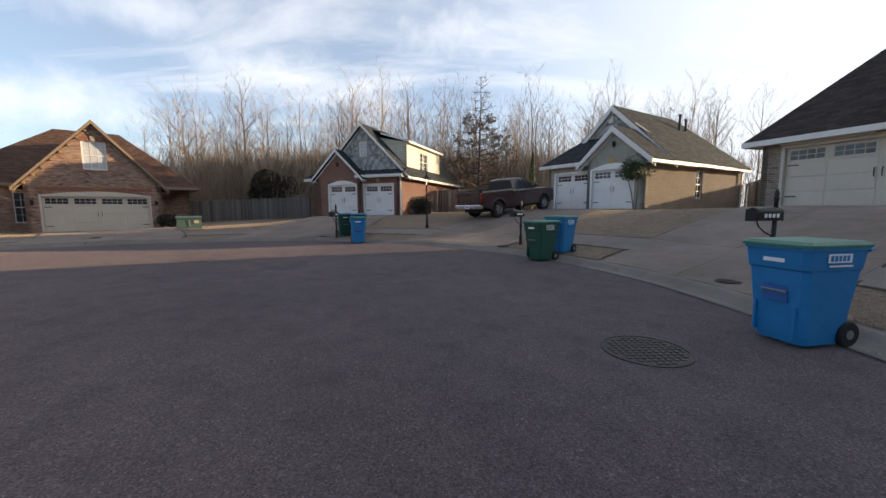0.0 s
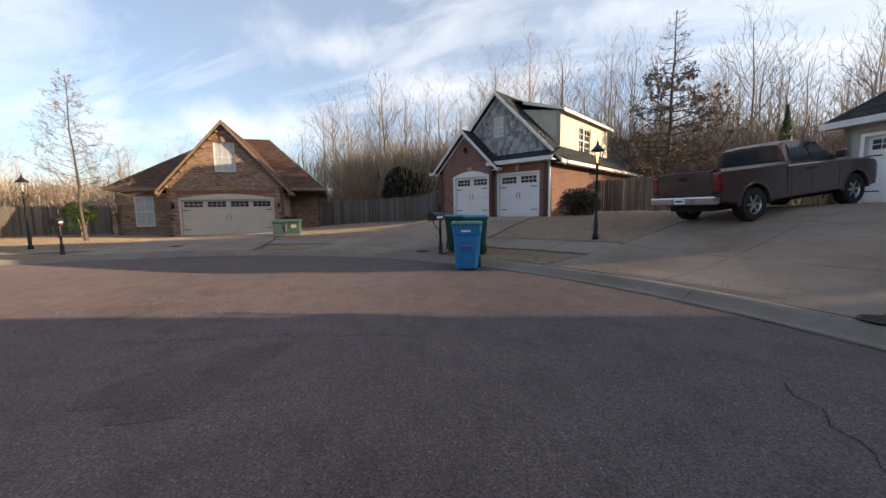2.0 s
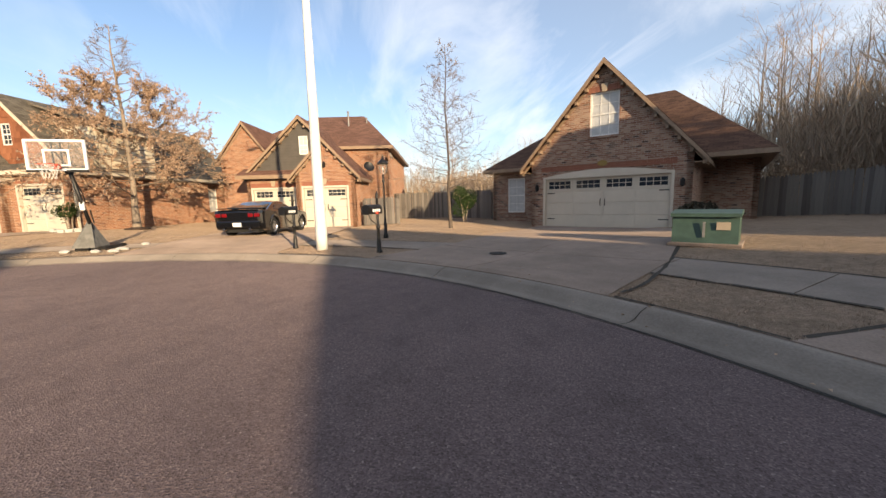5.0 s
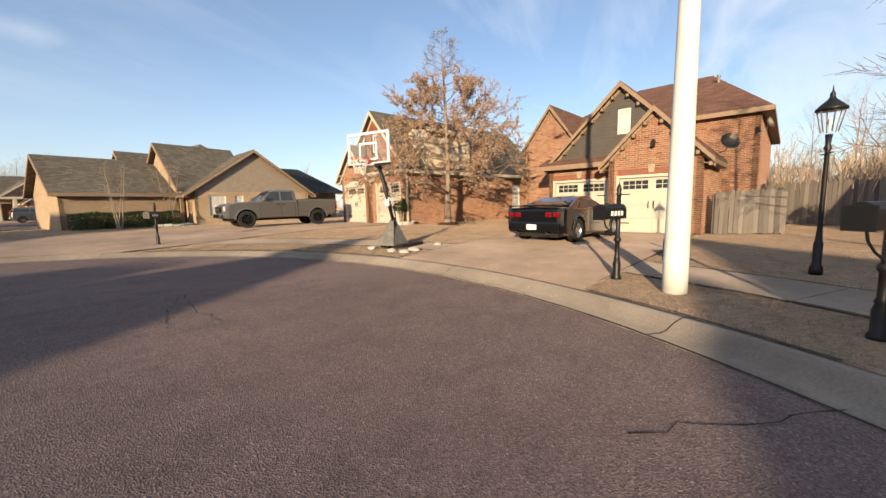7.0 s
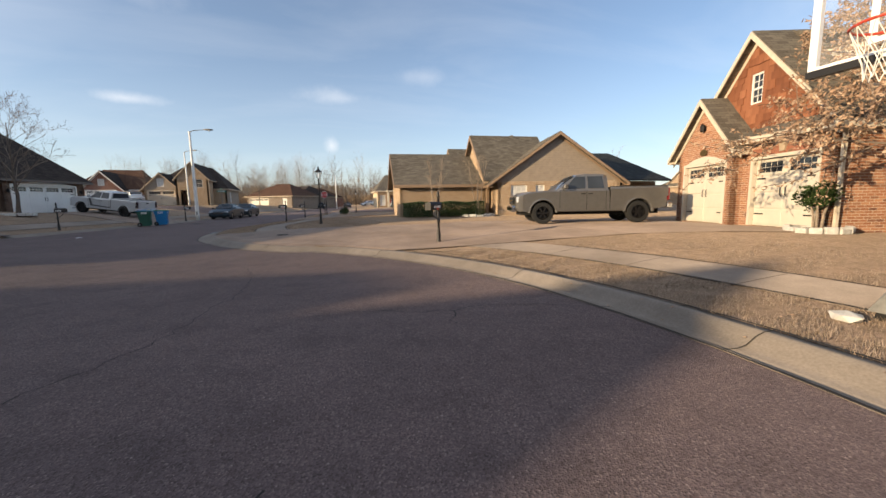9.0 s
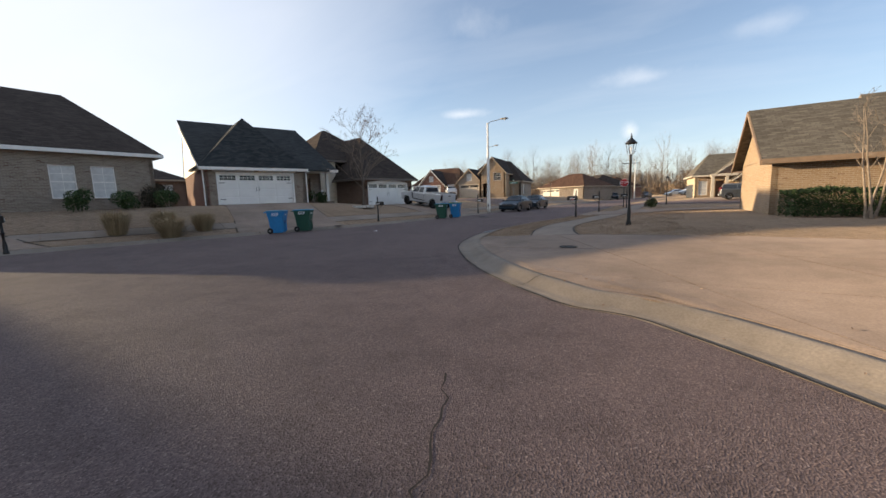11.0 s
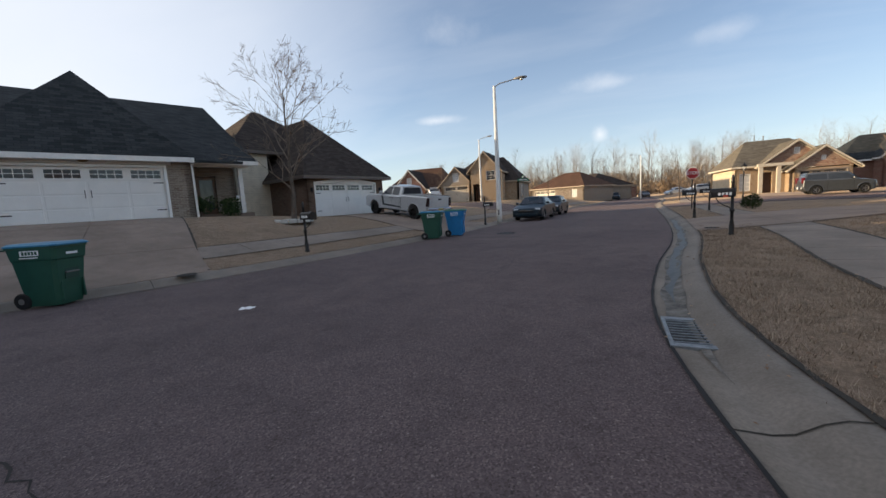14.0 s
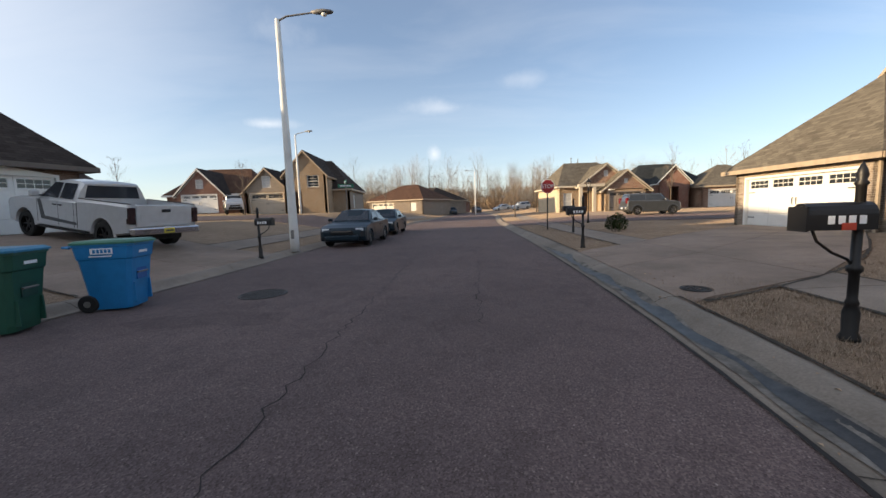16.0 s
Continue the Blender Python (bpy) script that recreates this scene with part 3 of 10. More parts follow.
# heights of the house plots: x, y, z
PADS = [(-22, 24, 0.07), (-28, 30, 0.1), (-14, 27, 0.45), (-6, 26.0, 0.92), (-4, 33, 1.1), (2, 27, 1.1), (8.4, 20.8, 1.33), (14, 26, 1.45), (12.9, 10.75, 1.42), (21, 12, 1.5), (-29.3, 10.7, 0.10), (-36, 9, 0.15),
        (-29.4, -2.0, 0.41), (-36, 0, 0.4), (-30, -14, 0.35), (-24, -20, 0.3), (7.66, -18.0, 1.42), (14, -20, 1.5), (15, -6, 1.4), (20, 2, 1.5), (5.1, -30.9, 0.97), (12, -34, 1.2), (-24.3, -33.3, 0.1), (-34, -34, 0.2),
        (13, -62, 1.75), (3, -60, 1.4), (-28, -60, 0.5), (-40, -68, 0.45)]
PADA = np.array(PADS)


def kerb_gap(x, y):
    """Signed distance to the kerb line: above zero outside the road."""
    d = np.hypot(KERB[:, 0] - x, KERB[:, 1] - y)
    i = int(d.argmin())
    s = (x - KERB[i, 0]) * KN[i, 0] + (y - KERB[i, 1]) * KN[i, 1]
    return math.copysign(float(d[i]), s)


def height(x, y, gap=None):
    """The height of the ground outside the road."""
    g = kerb_gap(x, y) if gap is None else gap
    w = 1.0 / (np.hypot(PADA[:, 0] - x, PADA[:, 1] - y) + 0.4) ** 3.2
    z = float((w * PADA[:, 2]).sum() / w.sum())
    s = min(1.0, max(0.0, (g - 0.8) / 7.5))
    s = s * s * (3 - 2 * s) * 0.55 + s * 0.45
    return 0.10 + max(0.0, z - 0.10) * s if z > 0.10 else 0.10 + (z - 0.10) * s


def on_ground(x, y, rz=0.0, dz=0.0):
    return pose(x, y, height(x, y) + dz, 0, 0, rz)


GUTTER = 0.62     # width of the kerb and gutter strip, road edge to lawn


def build_land():
    # asphalt: one polygon inside the kerb line
    bm = bmesh.new()
    half = len(KERB) // 2
    ring = [bm.verts.new((p[0], p[1], 0.0)) for p in KERB]
    f = bm.faces.new(ring)
    if f.normal.z < 0:
        f.normal_flip()
    bmesh.ops.triangulate(bm, faces=[f])
    bm.normal_update()
    for f in bm.faces:
        if f.normal.z < 0:
            f.normal_flip()
    tagged(link_mesh("road", bm, M_ASPHALT), "worn red-brown asphalt of the turning circle and street", "road", kind="structure")
    # kerb and gutter: a shallow roll kerb
    bm = bmesh.new()
    prof = [(-0.02, -0.05), (0.0, 0.004), (0.20, -0.012), (0.30, 0.004), (0.42, 0.075), (0.52, 0.105), (GUTTER + 0.03, 0.106), (GUTTER + 0.03, -0.1)]
    last = None
    for p, n in zip(KERB, KN):
        row = [bm.verts.new((p[0] + n[0] * a, p[1] + n[1] * a, z)) for a, z in prof]
        if last:
            for k in range(len(prof) - 1):
                bm.faces.new((last[k], row[k], row[k + 1], last[k + 1]))
        last = row
    fixed(bm)
    tagged(link_mesh("kerb", bm, M_KERB, smooth=True), "pale concrete roll kerb with stained gutter", "kerb", kind="structure")
    # lawns and far ground: strips that follow the kerb, then out to the horizon
    bm = bmesh.new()
    offs = [GUTTER, 0.9, 1.3, 1.8, 2.4, 3.1, 3.9, 4.8, 5.8, 6.9, 8.1, 9.5]
    step = 2
    idx = list(range(0, len(KERB), step))
    if idx[-1] != len(KERB) - 1:
        idx.append(len(KERB) - 1)
    rows = []
    for i in idx:
        p, n = KERB[i], KN[i]
        rows.append([bm.verts.new((p[0] + n[0] * a, p[1] + n[1] * a, height(p[0] + n[0] * a, p[1] + n[1] * a, a) - 0.004)) for a in offs])
    for a, b in zip(rows, rows[1:]):
        for k in range(len(offs) - 1):
            bm.faces.new((a[k], b[k], b[k + 1], a[k + 1]))
    fixed(bm)
    bm.normal_update()
    for f in bm.faces:
        if f.normal.z < 0:
            f.normal_flip()
    # beyond: a sheet with rising distance, dipped under the strips
    xs = [-4000, -1500, -600, -300, -180, -120] + list(range(-90, 71, 3)) + [90, 120, 180, 300, 600, 1500, 4000]
    ys = [-4000, -1500, -600, -300, -200, -150] + list(range(-120, 91, 3)) + [120, 180, 300, 600, 1500, 4000]
    grid = {}
    for i, x in enumerate(xs):
        for j, y in enumerate(ys):
            near = -100 < x < 80 and -130 < y < 95
            g = kerb_gap(x, y) if near else 50.0
            z = height(x, y, g) if near else 0.35
            if g < 7.5:
                z = -0.35 if g < 4.5 else z - 0.35
            else:
                z -= 0.02
            grid[i, j] = bm.verts.new((x, y, z))
    for i in range(len(xs) - 1):
        for j in range(len(ys) - 1):
            bm.faces.new((grid[i, j], grid[i + 1, j], grid[i + 1, j + 1], grid[i, j + 1]))
    tagged(link_mesh("ground", bm, M_GRASS, smooth=True), "dormant straw-coloured lawns and flat open ground", "ground", kind="structure")


build_land()


# ---------------------------------------------------------------- house parts
def mesh_data(name, bm, material):
    """Mesh data alone, to be shared by alike pieces."""
    me = bpy.data.meshes.new(name)
    bm.to_mesh(me)
    bm.free()
    me.materials.append(material)
    return me


class House:
    """A house in its own frame: x to the viewer's right along the garage front, y to the back, z up from the slab."""

    def __init__(self, x, y, z, rz, label, brick, roof, trim, name="house"):
        self.ob = new(name)
        self.ob.matrix_world = pose(x, y, z, 0, 0, rz)
        if name == "house":
            tagged(self.ob, label, "house", "houses")
        elif label:
            self.ob["label"] = label
        self.brick, self.roofm, self.trim = brick, roof, trim

    def wall(self, p0, p1, z0, z1, openings=(), mat=None, th=0.22, name="wall", label=""):
        """A wall from p0 to p1 (left to right seen from outside); openings (a0, a1, z0, z1) go through it."""
        d = Vector((p1[0] - p0[0], p1[1] - p0[1]))
        ln = d.length
        d /= ln
        out = Vector((d.y, -d.x))
        us = sorted({0.0, ln, *[v for o in openings for v in o[:2]]})
        zs = sorted({z0, z1, *[v for o in openings for v in o[2:4] if z0 < v < z1]})
        bm = bmesh.new()

        def at(u, z, back=0.0):
            return (p0[0] + d.x * u - out.x * back, p0[1] + d.y * u - out.y * back, z)

        def hole(u, z):
            return any(o[0] <= u <= o[1] and o[2] <= z <= o[3] for o in openings) or not (0 < u < ln and z0 < z < z1)

        for u0, u1 in zip(us, us[1:]):
            for a, b in zip(zs, zs[1:]):
                mu, mz = (u0 + u1) / 2, (a + b) / 2
                if hole(mu, mz):
                    continue
                quad(bm, at(u0, a), at(u1, a), at(u1, b), at(u0, b))
                quad(bm, at(u1, a, th), at(u0, a, th), at(u0, b, th), at(u1, b, th))
                e = 1e-4
                if hole(u0 - e, mz):
                    quad(bm, at(u0, a, th), at(u0, a), at(u0, b), at(u0, b, th))
                if hole(u1 + e, mz):
                    quad(bm, at(u1, a), at(u1, a, th), at(u1, b, th), at(u1, b))
                if hole(mu, b + e):
                    quad(bm, at(u0, b), at(u1, b), at(u1, b, th), at(u0, b, th))
                if hole(mu, a - e) and a > z0:
                    quad(bm, at(u0, a, th), at(u1, a, th), at(u1, a), at(u0, a))
        return part(name, bm, mat or self.brick, self.ob, label)

    def box_walls(self, x0, x1, y0, y1, z0, z1, front=(), right=(), left=(), mat=None, side=None, skip=""):
        if "f" not in skip:
            self.wall((x0, y0), (x1, y0), z0, z1, front, mat)
        if "r" not in skip:
            self.wall((x1, y0), (x1, y1), z0, z1, right, side or mat)
        if "b" not in skip:
            self.wall((x1, y1), (x0, y1), z0, z1, (), mat)
        if "l" not in skip:
            self.wall((x0, y1), (x0, y0), z0, z1, left, side or mat)

    def gable_wall(self, xc, half, y, z0, zp, mat=None, hole=None, th=0.2, name="gable"):
        """The triangle of wall under a gable facing the front; hole: (x0, x1, z0, z1)."""
        bm = bmesh.new()
        sl = (zp - z0) / half

        def top(x):
            return zp - abs(x - xc) * sl

        xs = sorted({xc - half, xc, xc + half, *(hole[:2] if hole else ())})
        for a, b in zip(xs, xs[1:]):
            if hole and hole[0] - 1e-6 <= a and b <= hole[1] + 1e-6:
                segs = [((a, z0), (b, z0), (b, hole[2]), (a, hole[2])), ((a, hole[3]), (b, hole[3]), (b, top(b)), (a, top(a)))]
            else:
                segs = [((a, z0), (b, z0), (b, top(b)), (a, top(a)))]
            for s in segs:
                pts = []
                for q in s:
                    if not pts or (abs(q[0] - pts[-1][0]) + abs(q[1] - pts[-1][1]) > 1e-5):
                        pts.append(q)
                if abs(pts[0][0] - pts[-1][0]) + abs(pts[0][1] - pts[-1][1]) < 1e-5:
                    pts.pop()
                if len(pts) > 2:
                    prism_y(bm, pts, y, y + th)
        fixed(bm)
        bmesh.ops.remove_doubles(bm, verts=bm.verts, dist=1e-4)
        return part(name, bm, mat or self.brick, self.ob)

    def gable_roof(self, xc, half, y0, y1, ze, zp, oh=0.35, rake=0.3, boards=True, mat=None, back=0.0, corbels=0, board=0.16):
        """Ridge along y over the gable front at y0."""
        sl = (zp - ze) / half
        bm = bmesh.new()
        t = 0.10
        zt = t * 1.3
        for s in (-1, 1):
            a = (xc, zp + zt)
            b = (xc + s * (half + oh), ze - oh * sl + zt)
            prof = [a, b, (b[0], b[1] - t * 1.35), (xc, zp + zt - t * 1.35)]
            prism_y(bm, prof, y0 - rake, y1 + back)
        fixed(bm)
        part("roof", bm, mat or self.roofm, self.ob)
        if boards:
            for s in (-1, 1):
                bm = bmesh.new()
                b = (xc + s * (half + oh + 0.02), ze - (oh + 0.02) * sl + zt - 0.03)
                a = (xc, zp + zt - 0.03)
                prism_y(bm, [a, b, (b[0], b[1] - board), (xc, a[1] - board * 1.25)], y0 - rake - 0.045, y0 - rake - 0.005)
                # inner board against the wall
                prism_y(bm, [(xc, a[1] - 0.16), (b[0], b[1] - 0.16), (b[0], b[1] - 0.16 - board * 0.8), (xc, a[1] - 0.16 - board)], y0 - 0.04, y0 - 0.004)
                fixed(bm)
                part("rake_board", bm, self.trim, self.ob)
                bm = bmesh.new()
                # eave board and soffit
                box(bm, min(b[0], b[0] - s * 0.05), max(b[0], b[0] - s * 0.05), y0 - rake, y1, b[1] - 0.17, b[1] - 0.02)
                box(bm, min(b[0] - s * 0.05, xc + s * half), max(b[0] - s * 0.05, xc + s * half), y0 - rake, y1, b[1] - 0.165, b[1] - 0.145)
                part("eave_board", bm, self.trim, self.ob)
                if corbels:
                    for k in range(corbels):
                        u = (k + 0.7) / corbels
                        x, z = a[0] + (b[0] - a[0]) * u, a[1] + (b[1] - a[1]) * u - 0.3
                        bm = bmesh.new()
                        box(bm, x - 0.05, x + 0.05, y0 - 0.24, y0 - 0.004, z - 0.07, z + 0.05)
                        part("corbel", bm, self.trim, self.ob)

    def hip_roof(self, x0, x1, y0, y1, ze, ridge, oh=0.4, mat=None, t=0.12):
        """ridge: ((xa, ya), (xb, yb), z); a ridge along y or x."""
        (xa, ya), (xb, yb), zr = ridge
        zt = 0.1
        X0, X1, Y0, Y1 = x0 - oh, x1 + oh, y0 - oh, y1 + oh
        e = ze - 0.12 + zt
        A, B = (xa, ya, zr + zt), (xb, yb, zr + zt)
        c = [(X0, Y0, e), (X1, Y0, e), (X1, Y1, e), (X0, Y1, e)]
        bm = bmesh.new()
        if abs(yb - ya) > abs(xb - xa):
            faces = [[c[0], c[1], A], [c[1], c[2], B, A], [c[2], c[3], B], [c[3], c[0], A, B]]
        else:
            faces = [[c[0], c[1], B, A], [c[1], c[2], B], [c[2], c[3], A, B], [c[3], c[0], A]]
        for f in faces:
            slab(bm, f, t)
        fixed(bm)
        part("roof", bm, mat or self.roofm, self.ob)
        bm = bmesh.new()
        for a, b in zip(c, c[1:] + c[:1]):
            if a[1] == b[1]:
                ya_ = a[1] - 0.05 if a[1] == Y0 else a[1] + 0.01
                box(bm, X0 - 0.02, X1 + 0.02, ya_, ya_ + 0.04, e - 0.2, e - 0.01)
            else:
                xa_ = a[0] - 0.05 if a[0] == X0 else a[0] + 0.01
                box(bm, xa_, xa_ + 0.04, Y0, Y1, e - 0.2, e - 0.01)
        part("fascia", bm, self.trim, self.ob)
        bm = bmesh.new()
        box(bm, X0, X1, Y0, Y1, e - 0.17, e - 0.14)
        part("soffit", bm, self.trim, self.ob)

    def roof_plane(self, pts, mat=None, t=0.12, name="roof"):
        bm = bmesh.new()
        slab(bm, pts, t)
        fixed(bm)
        return part(name, bm, mat or self.roofm, self.ob)

    def trim_box(self, x0, x1, y0, y1, z0, z1, mat=None, name="trim", bevel=0.0):
        bm = bmesh.new()
        box(bm, x0, x1, y0, y1, z0, z1, bevel=bevel)
        return part(name, bm, mat or self.trim, self.ob)

    def garage_door(self, x0, x1, y, paint, z1=2.13, arch=False):
        """A carriage-style sectional door, set back 0.12 in its opening, with a top row of panes."""
        w = x1 - x0
        bm = bmesh.new()
        yb = y + 0.13
        box(bm, x0, x1, yb, yb + 0.06, 0.0, z1)
        door = part("garage_door", bm, paint, self.ob)
        n = 4 if w > 3.5 else 2
        lw = w / n
        rows = [(0.05, 0.52), (0.57, 1.04), (1.09, 1.56)]
        for k in range(n):
            a, b = x0 + k * lw, x0 + (k + 1) * lw
            for (r0, r1) in rows:
                bm = bmesh.new()
                box(bm, a + 0.04, b - 0.04, yb - 0.018, yb + 0.002, r0, r1, bevel=0.008)
                part("door_panel", bm, paint, door)
            # the lit row: frame, glass and glazing bars
            g0, g1, gz0, gz1 = a + 0.12, b - 0.12, 1.68, min(2.02, z1 - 0.09)
            bm = bmesh.new()
            box(bm, a + 0.04, g0, yb - 0.02, yb + 0.002, 1.61, z1 - 0.03)
            box(bm, g1, b - 0.04, yb - 0.02, yb + 0.002, 1.61, z1 - 0.03)
            box(bm, g0, g1, yb - 0.02, yb + 0.002, 1.61, gz0)
            box(bm, g0, g1, yb - 0.02, yb + 0.002, gz1, z1 - 0.03)
            part("window_frame", bm, paint, door)
            cols = 4
            cw = (g1 - g0) / cols
            for i in range(cols):
                for j in range(2):
                    zz0 = gz0 + j * (gz1 - gz0) / 2
                    zz1 = gz0 + (j + 1) * (gz1 - gz0) / 2
                    bm = bmesh.new()
                    box(bm, g0 + i * cw + 0.012, g0 + (i + 1) * cw - 0.012, yb - 0.006, yb - 0.003, zz0 + 0.012, zz1 - 0.012)
                    part("pane", bm, M_GLASS, door)
        # strap hinges and pull handles
        for z in (0.38, 1.5):
            for sx in (x0 + 0.06, x1 - 0.06):
                s = 1 if sx < (x0 + x1) / 2 else -1
                bm = bmesh.new()
                box(bm, min(sx, sx + s * 0.34), max(sx, sx + s * 0.34), yb - 0.032, yb - 0.019, z - 0.02, z + 0.02)
                part("strap_hinge", bm, M_BLACK, door, "black strap hinge")
        for s in (-1, 1):
            bm = bmesh.new()
            xm = (x0 + x1) / 2 + s * 0.09
            tube(bm, [(xm, yb - 0.02, 0.95), (xm, yb - 0.07, 0.98), (xm, yb - 0.07, 1.2), (xm, yb - 0.02, 1.23)], 0.014, 5)
            part("pull_handle", bm, M_BLACK, door, "black pull handle")
        bm = bmesh.new()
        box(bm, x0 - 0.09, x0 + 0.01, y - 0.025, y + 0.12, 0, z1 + 0.09)
        box(bm, x1 - 0.01, x1 + 0.09, y - 0.025, y + 0.12, 0, z1 + 0.09)
        box(bm, x0 + 0.012, x1 - 0.012, y - 0.022, y + 0.12, z1 - 0.01, z1 + 0.09)
        part("door_frame", bm, paint, self.ob)
        if arch:
            bm = bmesh.new()
            k = 10
            pts = [(x0 + w * i / k, z1 + 0.085 + 0.24 * math.sin(math.pi * i / k)) for i in range(k + 1)]
            prism_y(bm, pts, y - 0.03, y + 0.1)
            fixed(bm)
            part("arch_panel", bm, paint, self.ob)

    def window(self, x0, x1, z0, z1, y, blind=True, cols=2, sill=True, face="f", at=0.0, frame=None, shade=None):
        """A double-hung window in the front (face f) or the right-hand wall (face r, x and y swapped)."""
        frame = frame or M_TRIM
        holder = new("window")
        holder.parent = self.ob
        if face == "r":
            holder.matrix_local = pose(at, 0, 0, 0, 0, 90)
        elif face == "l":
            holder.matrix_local = pose(at, 0, 0, 0, 0, -90)
        bm = bmesh.new()
        yb = y + 0.06
        t = 0.06
        box(bm, x0, x0 + t, yb, yb + 0.06, z0, z1)
        box(bm, x1 - t, x1, yb, yb + 0.06, z0, z1)
        box(bm, x0 + t, x1 - t, yb, yb + 0.06, z0, z0 + t)
        box(bm, x0 + t, x1 - t, yb, yb + 0.06, z1 - t, z1)
        zm = (z0 + z1) / 2
        box(bm, x0 + t, x1 - t, yb + 0.004, yb + 0.05, zm - 0.03, zm + 0.03)
        part("window_frame", bm, frame, holder)
        for j, (a, b) in enumerate(((z0 + t, zm - 0.03), (zm + 0.03, z1 - t))):
            bm = bmesh.new()
            for i in range(1, cols):
                xm = x0 + t + (x1 - x0 - 2 * t) * i / cols
                box(bm, xm - 0.012, xm + 0.012, yb + 0.02, yb + 0.034, a, b)
            zz = (a + b) / 2
            box(bm, x0 + t, x1 - t, yb + 0.018, yb + 0.032, zz - 0.012, zz + 0.012)
            part("muntin", bm, frame, holder)
            bm = bmesh.new()
            box(bm, x0 + t, x1 - t, yb + 0.036, yb + 0.042, a, b)
            part("pane", bm, M_GLASS if not blind else (shade or M_BLIND), holder)
        if sill:
            bm = bmesh.new()
            box(bm, x0 - 0.06, x1 + 0.06, y - 0.06, yb + 0.02, z0 - 0.09, z0 - 0.005)
            part("window_sill", bm, self.brick, holder)
        return holder

    def sconce(self, x, y, z):
        bm = bmesh.new()
        box(bm, x - 0.05, x + 0.05, y - 0.02, y - 0.003, z - 0.1, z + 0.1)
        lathe(bm, [(0.03, z - 0.14), (0.07, z - 0.1), (0.08, z + 0.1), (0.03, z + 0.17)], 6, (x, y - 0.12))
        part("wall_lantern", bm, M_BLACK, self.ob, "small black wall lantern")

    def plaque(self, x, y, z):
        bm = bmesh.new()
        lathe(bm, [(0.16, 0.0), (0.16, 0.02)], 12)
        bmesh.ops.transform(bm, matrix=pose(x, y - 0.004, z, 90, 0, 0) @ Matrix.Diagonal((1.25, 0.75, 1, 1)), verts=bm.verts)
        part("plaque", bm, M_BRASS, self.ob, "oval plaque over the garage door")

    def keystone(self, x, y, z):
        bm = bmesh.new()
        prism_y(bm, [(x - 0.08, z - 0.14), (x + 0.08, z - 0.14), (x + 0.13, z + 0.16), (x - 0.13, z + 0.16)], y - 0.05, y - 0.003)
        fixed(bm)
        part("keystone", bm, M_TRIM_TAN, self.ob)

    def lintel(self, x0, x1, y, z, h=0.2, mat=None):
        """A soldier course of upright bricks over an opening."""
        n = int((x1 - x0) / 0.075)
        w = (x1 - x0) / n
        meshes = []
        for k in range(3):
            bm = bmesh.new()
            box(bm, 0.004, w - 0.004, -0.018 - 0.006 * k, -0.002, 0, h)
            meshes.append(mesh_data("brick", bm, mat or M_SOLDIER))
        for k in range(n):
            o = new("brick", meshes[(k * 5 + k // 3) % 3])
            o.parent = self.ob
            o.matrix_local = Matrix.Translation((x0 + w * k, y, z))

    def pipe(self, x, y, z0, z1, r=0.05, mat=None, name="vent_pipe"):
        bm = bmesh.new()
        lathe(bm, [(r, z0), (r, z1), (r * 1.5, z1), (r * 1.5, z1 + 0.08), (r * 0.6, z1 + 0.12)], 8, (x, y))
        part(name, bm, mat or M_GALV, self.ob)

    def downpipe(self, x, y, z0, z1):
        bm = bmesh.new()
        box(bm, x - 0.04, x + 0.04, y - 0.08, y - 0.004, z0, z1)
        box(bm, x - 0.04, x + 0.04, y - 0.22, y - 0.08, z1 - 0.09, z1)
        part("downpipe", bm, self.trim, self.ob)

    def shakes(self, xc, half, y, z0, zp, mat, hole=None, w=0.21, h=0.2):
        """Courses of split shakes over a gable, each piece of its own."""
        sl = (zp - z0) / half
        meshes = []
        for k in range(5):
            bm = bmesh.new()
            d = 0.012 + 0.005 * k
            v = box(bm, -w * 0.5 * (0.98 - 0.05 * (k % 3)), w * 0.5 * 0.97, -d, 0, -0.012 * k, h)
            me = bpy.data.meshes.new("shake")
            for f in bm.faces:
                for q in f.verts:
                    pass
            bm.to_mesh(me)
            bm.free()
            me.materials.append(mat)
            meshes.append(me)
        rnd = random.Random(7)
        r = 0
        z = z0
        while z < zp - 0.25:
            hw = (zp - z - h * 0.9) / sl
            x = xc - hw + (r % 2) * w * 0.5
            while x < xc + hw - w * 0.3:
                if not (hole and hole[0] - 0.1 < x + w / 2 and x - w / 2 < hole[1] + 0.1 and hole[2] - 0.12 < z + h and z < hole[3] + 0.08):
                    o = new("shake", rnd.choice(meshes))
                    o.parent = self.ob
                    o.location = (x, y - 0.002 - (0.004 if r % 2 else 0), z)
                x += w
            z += h
            r += 1


M_SOLDIER = plain("soldier_brick", (0.30, 0.12, 0.075), 0.9, grain=0.25, scale=9)


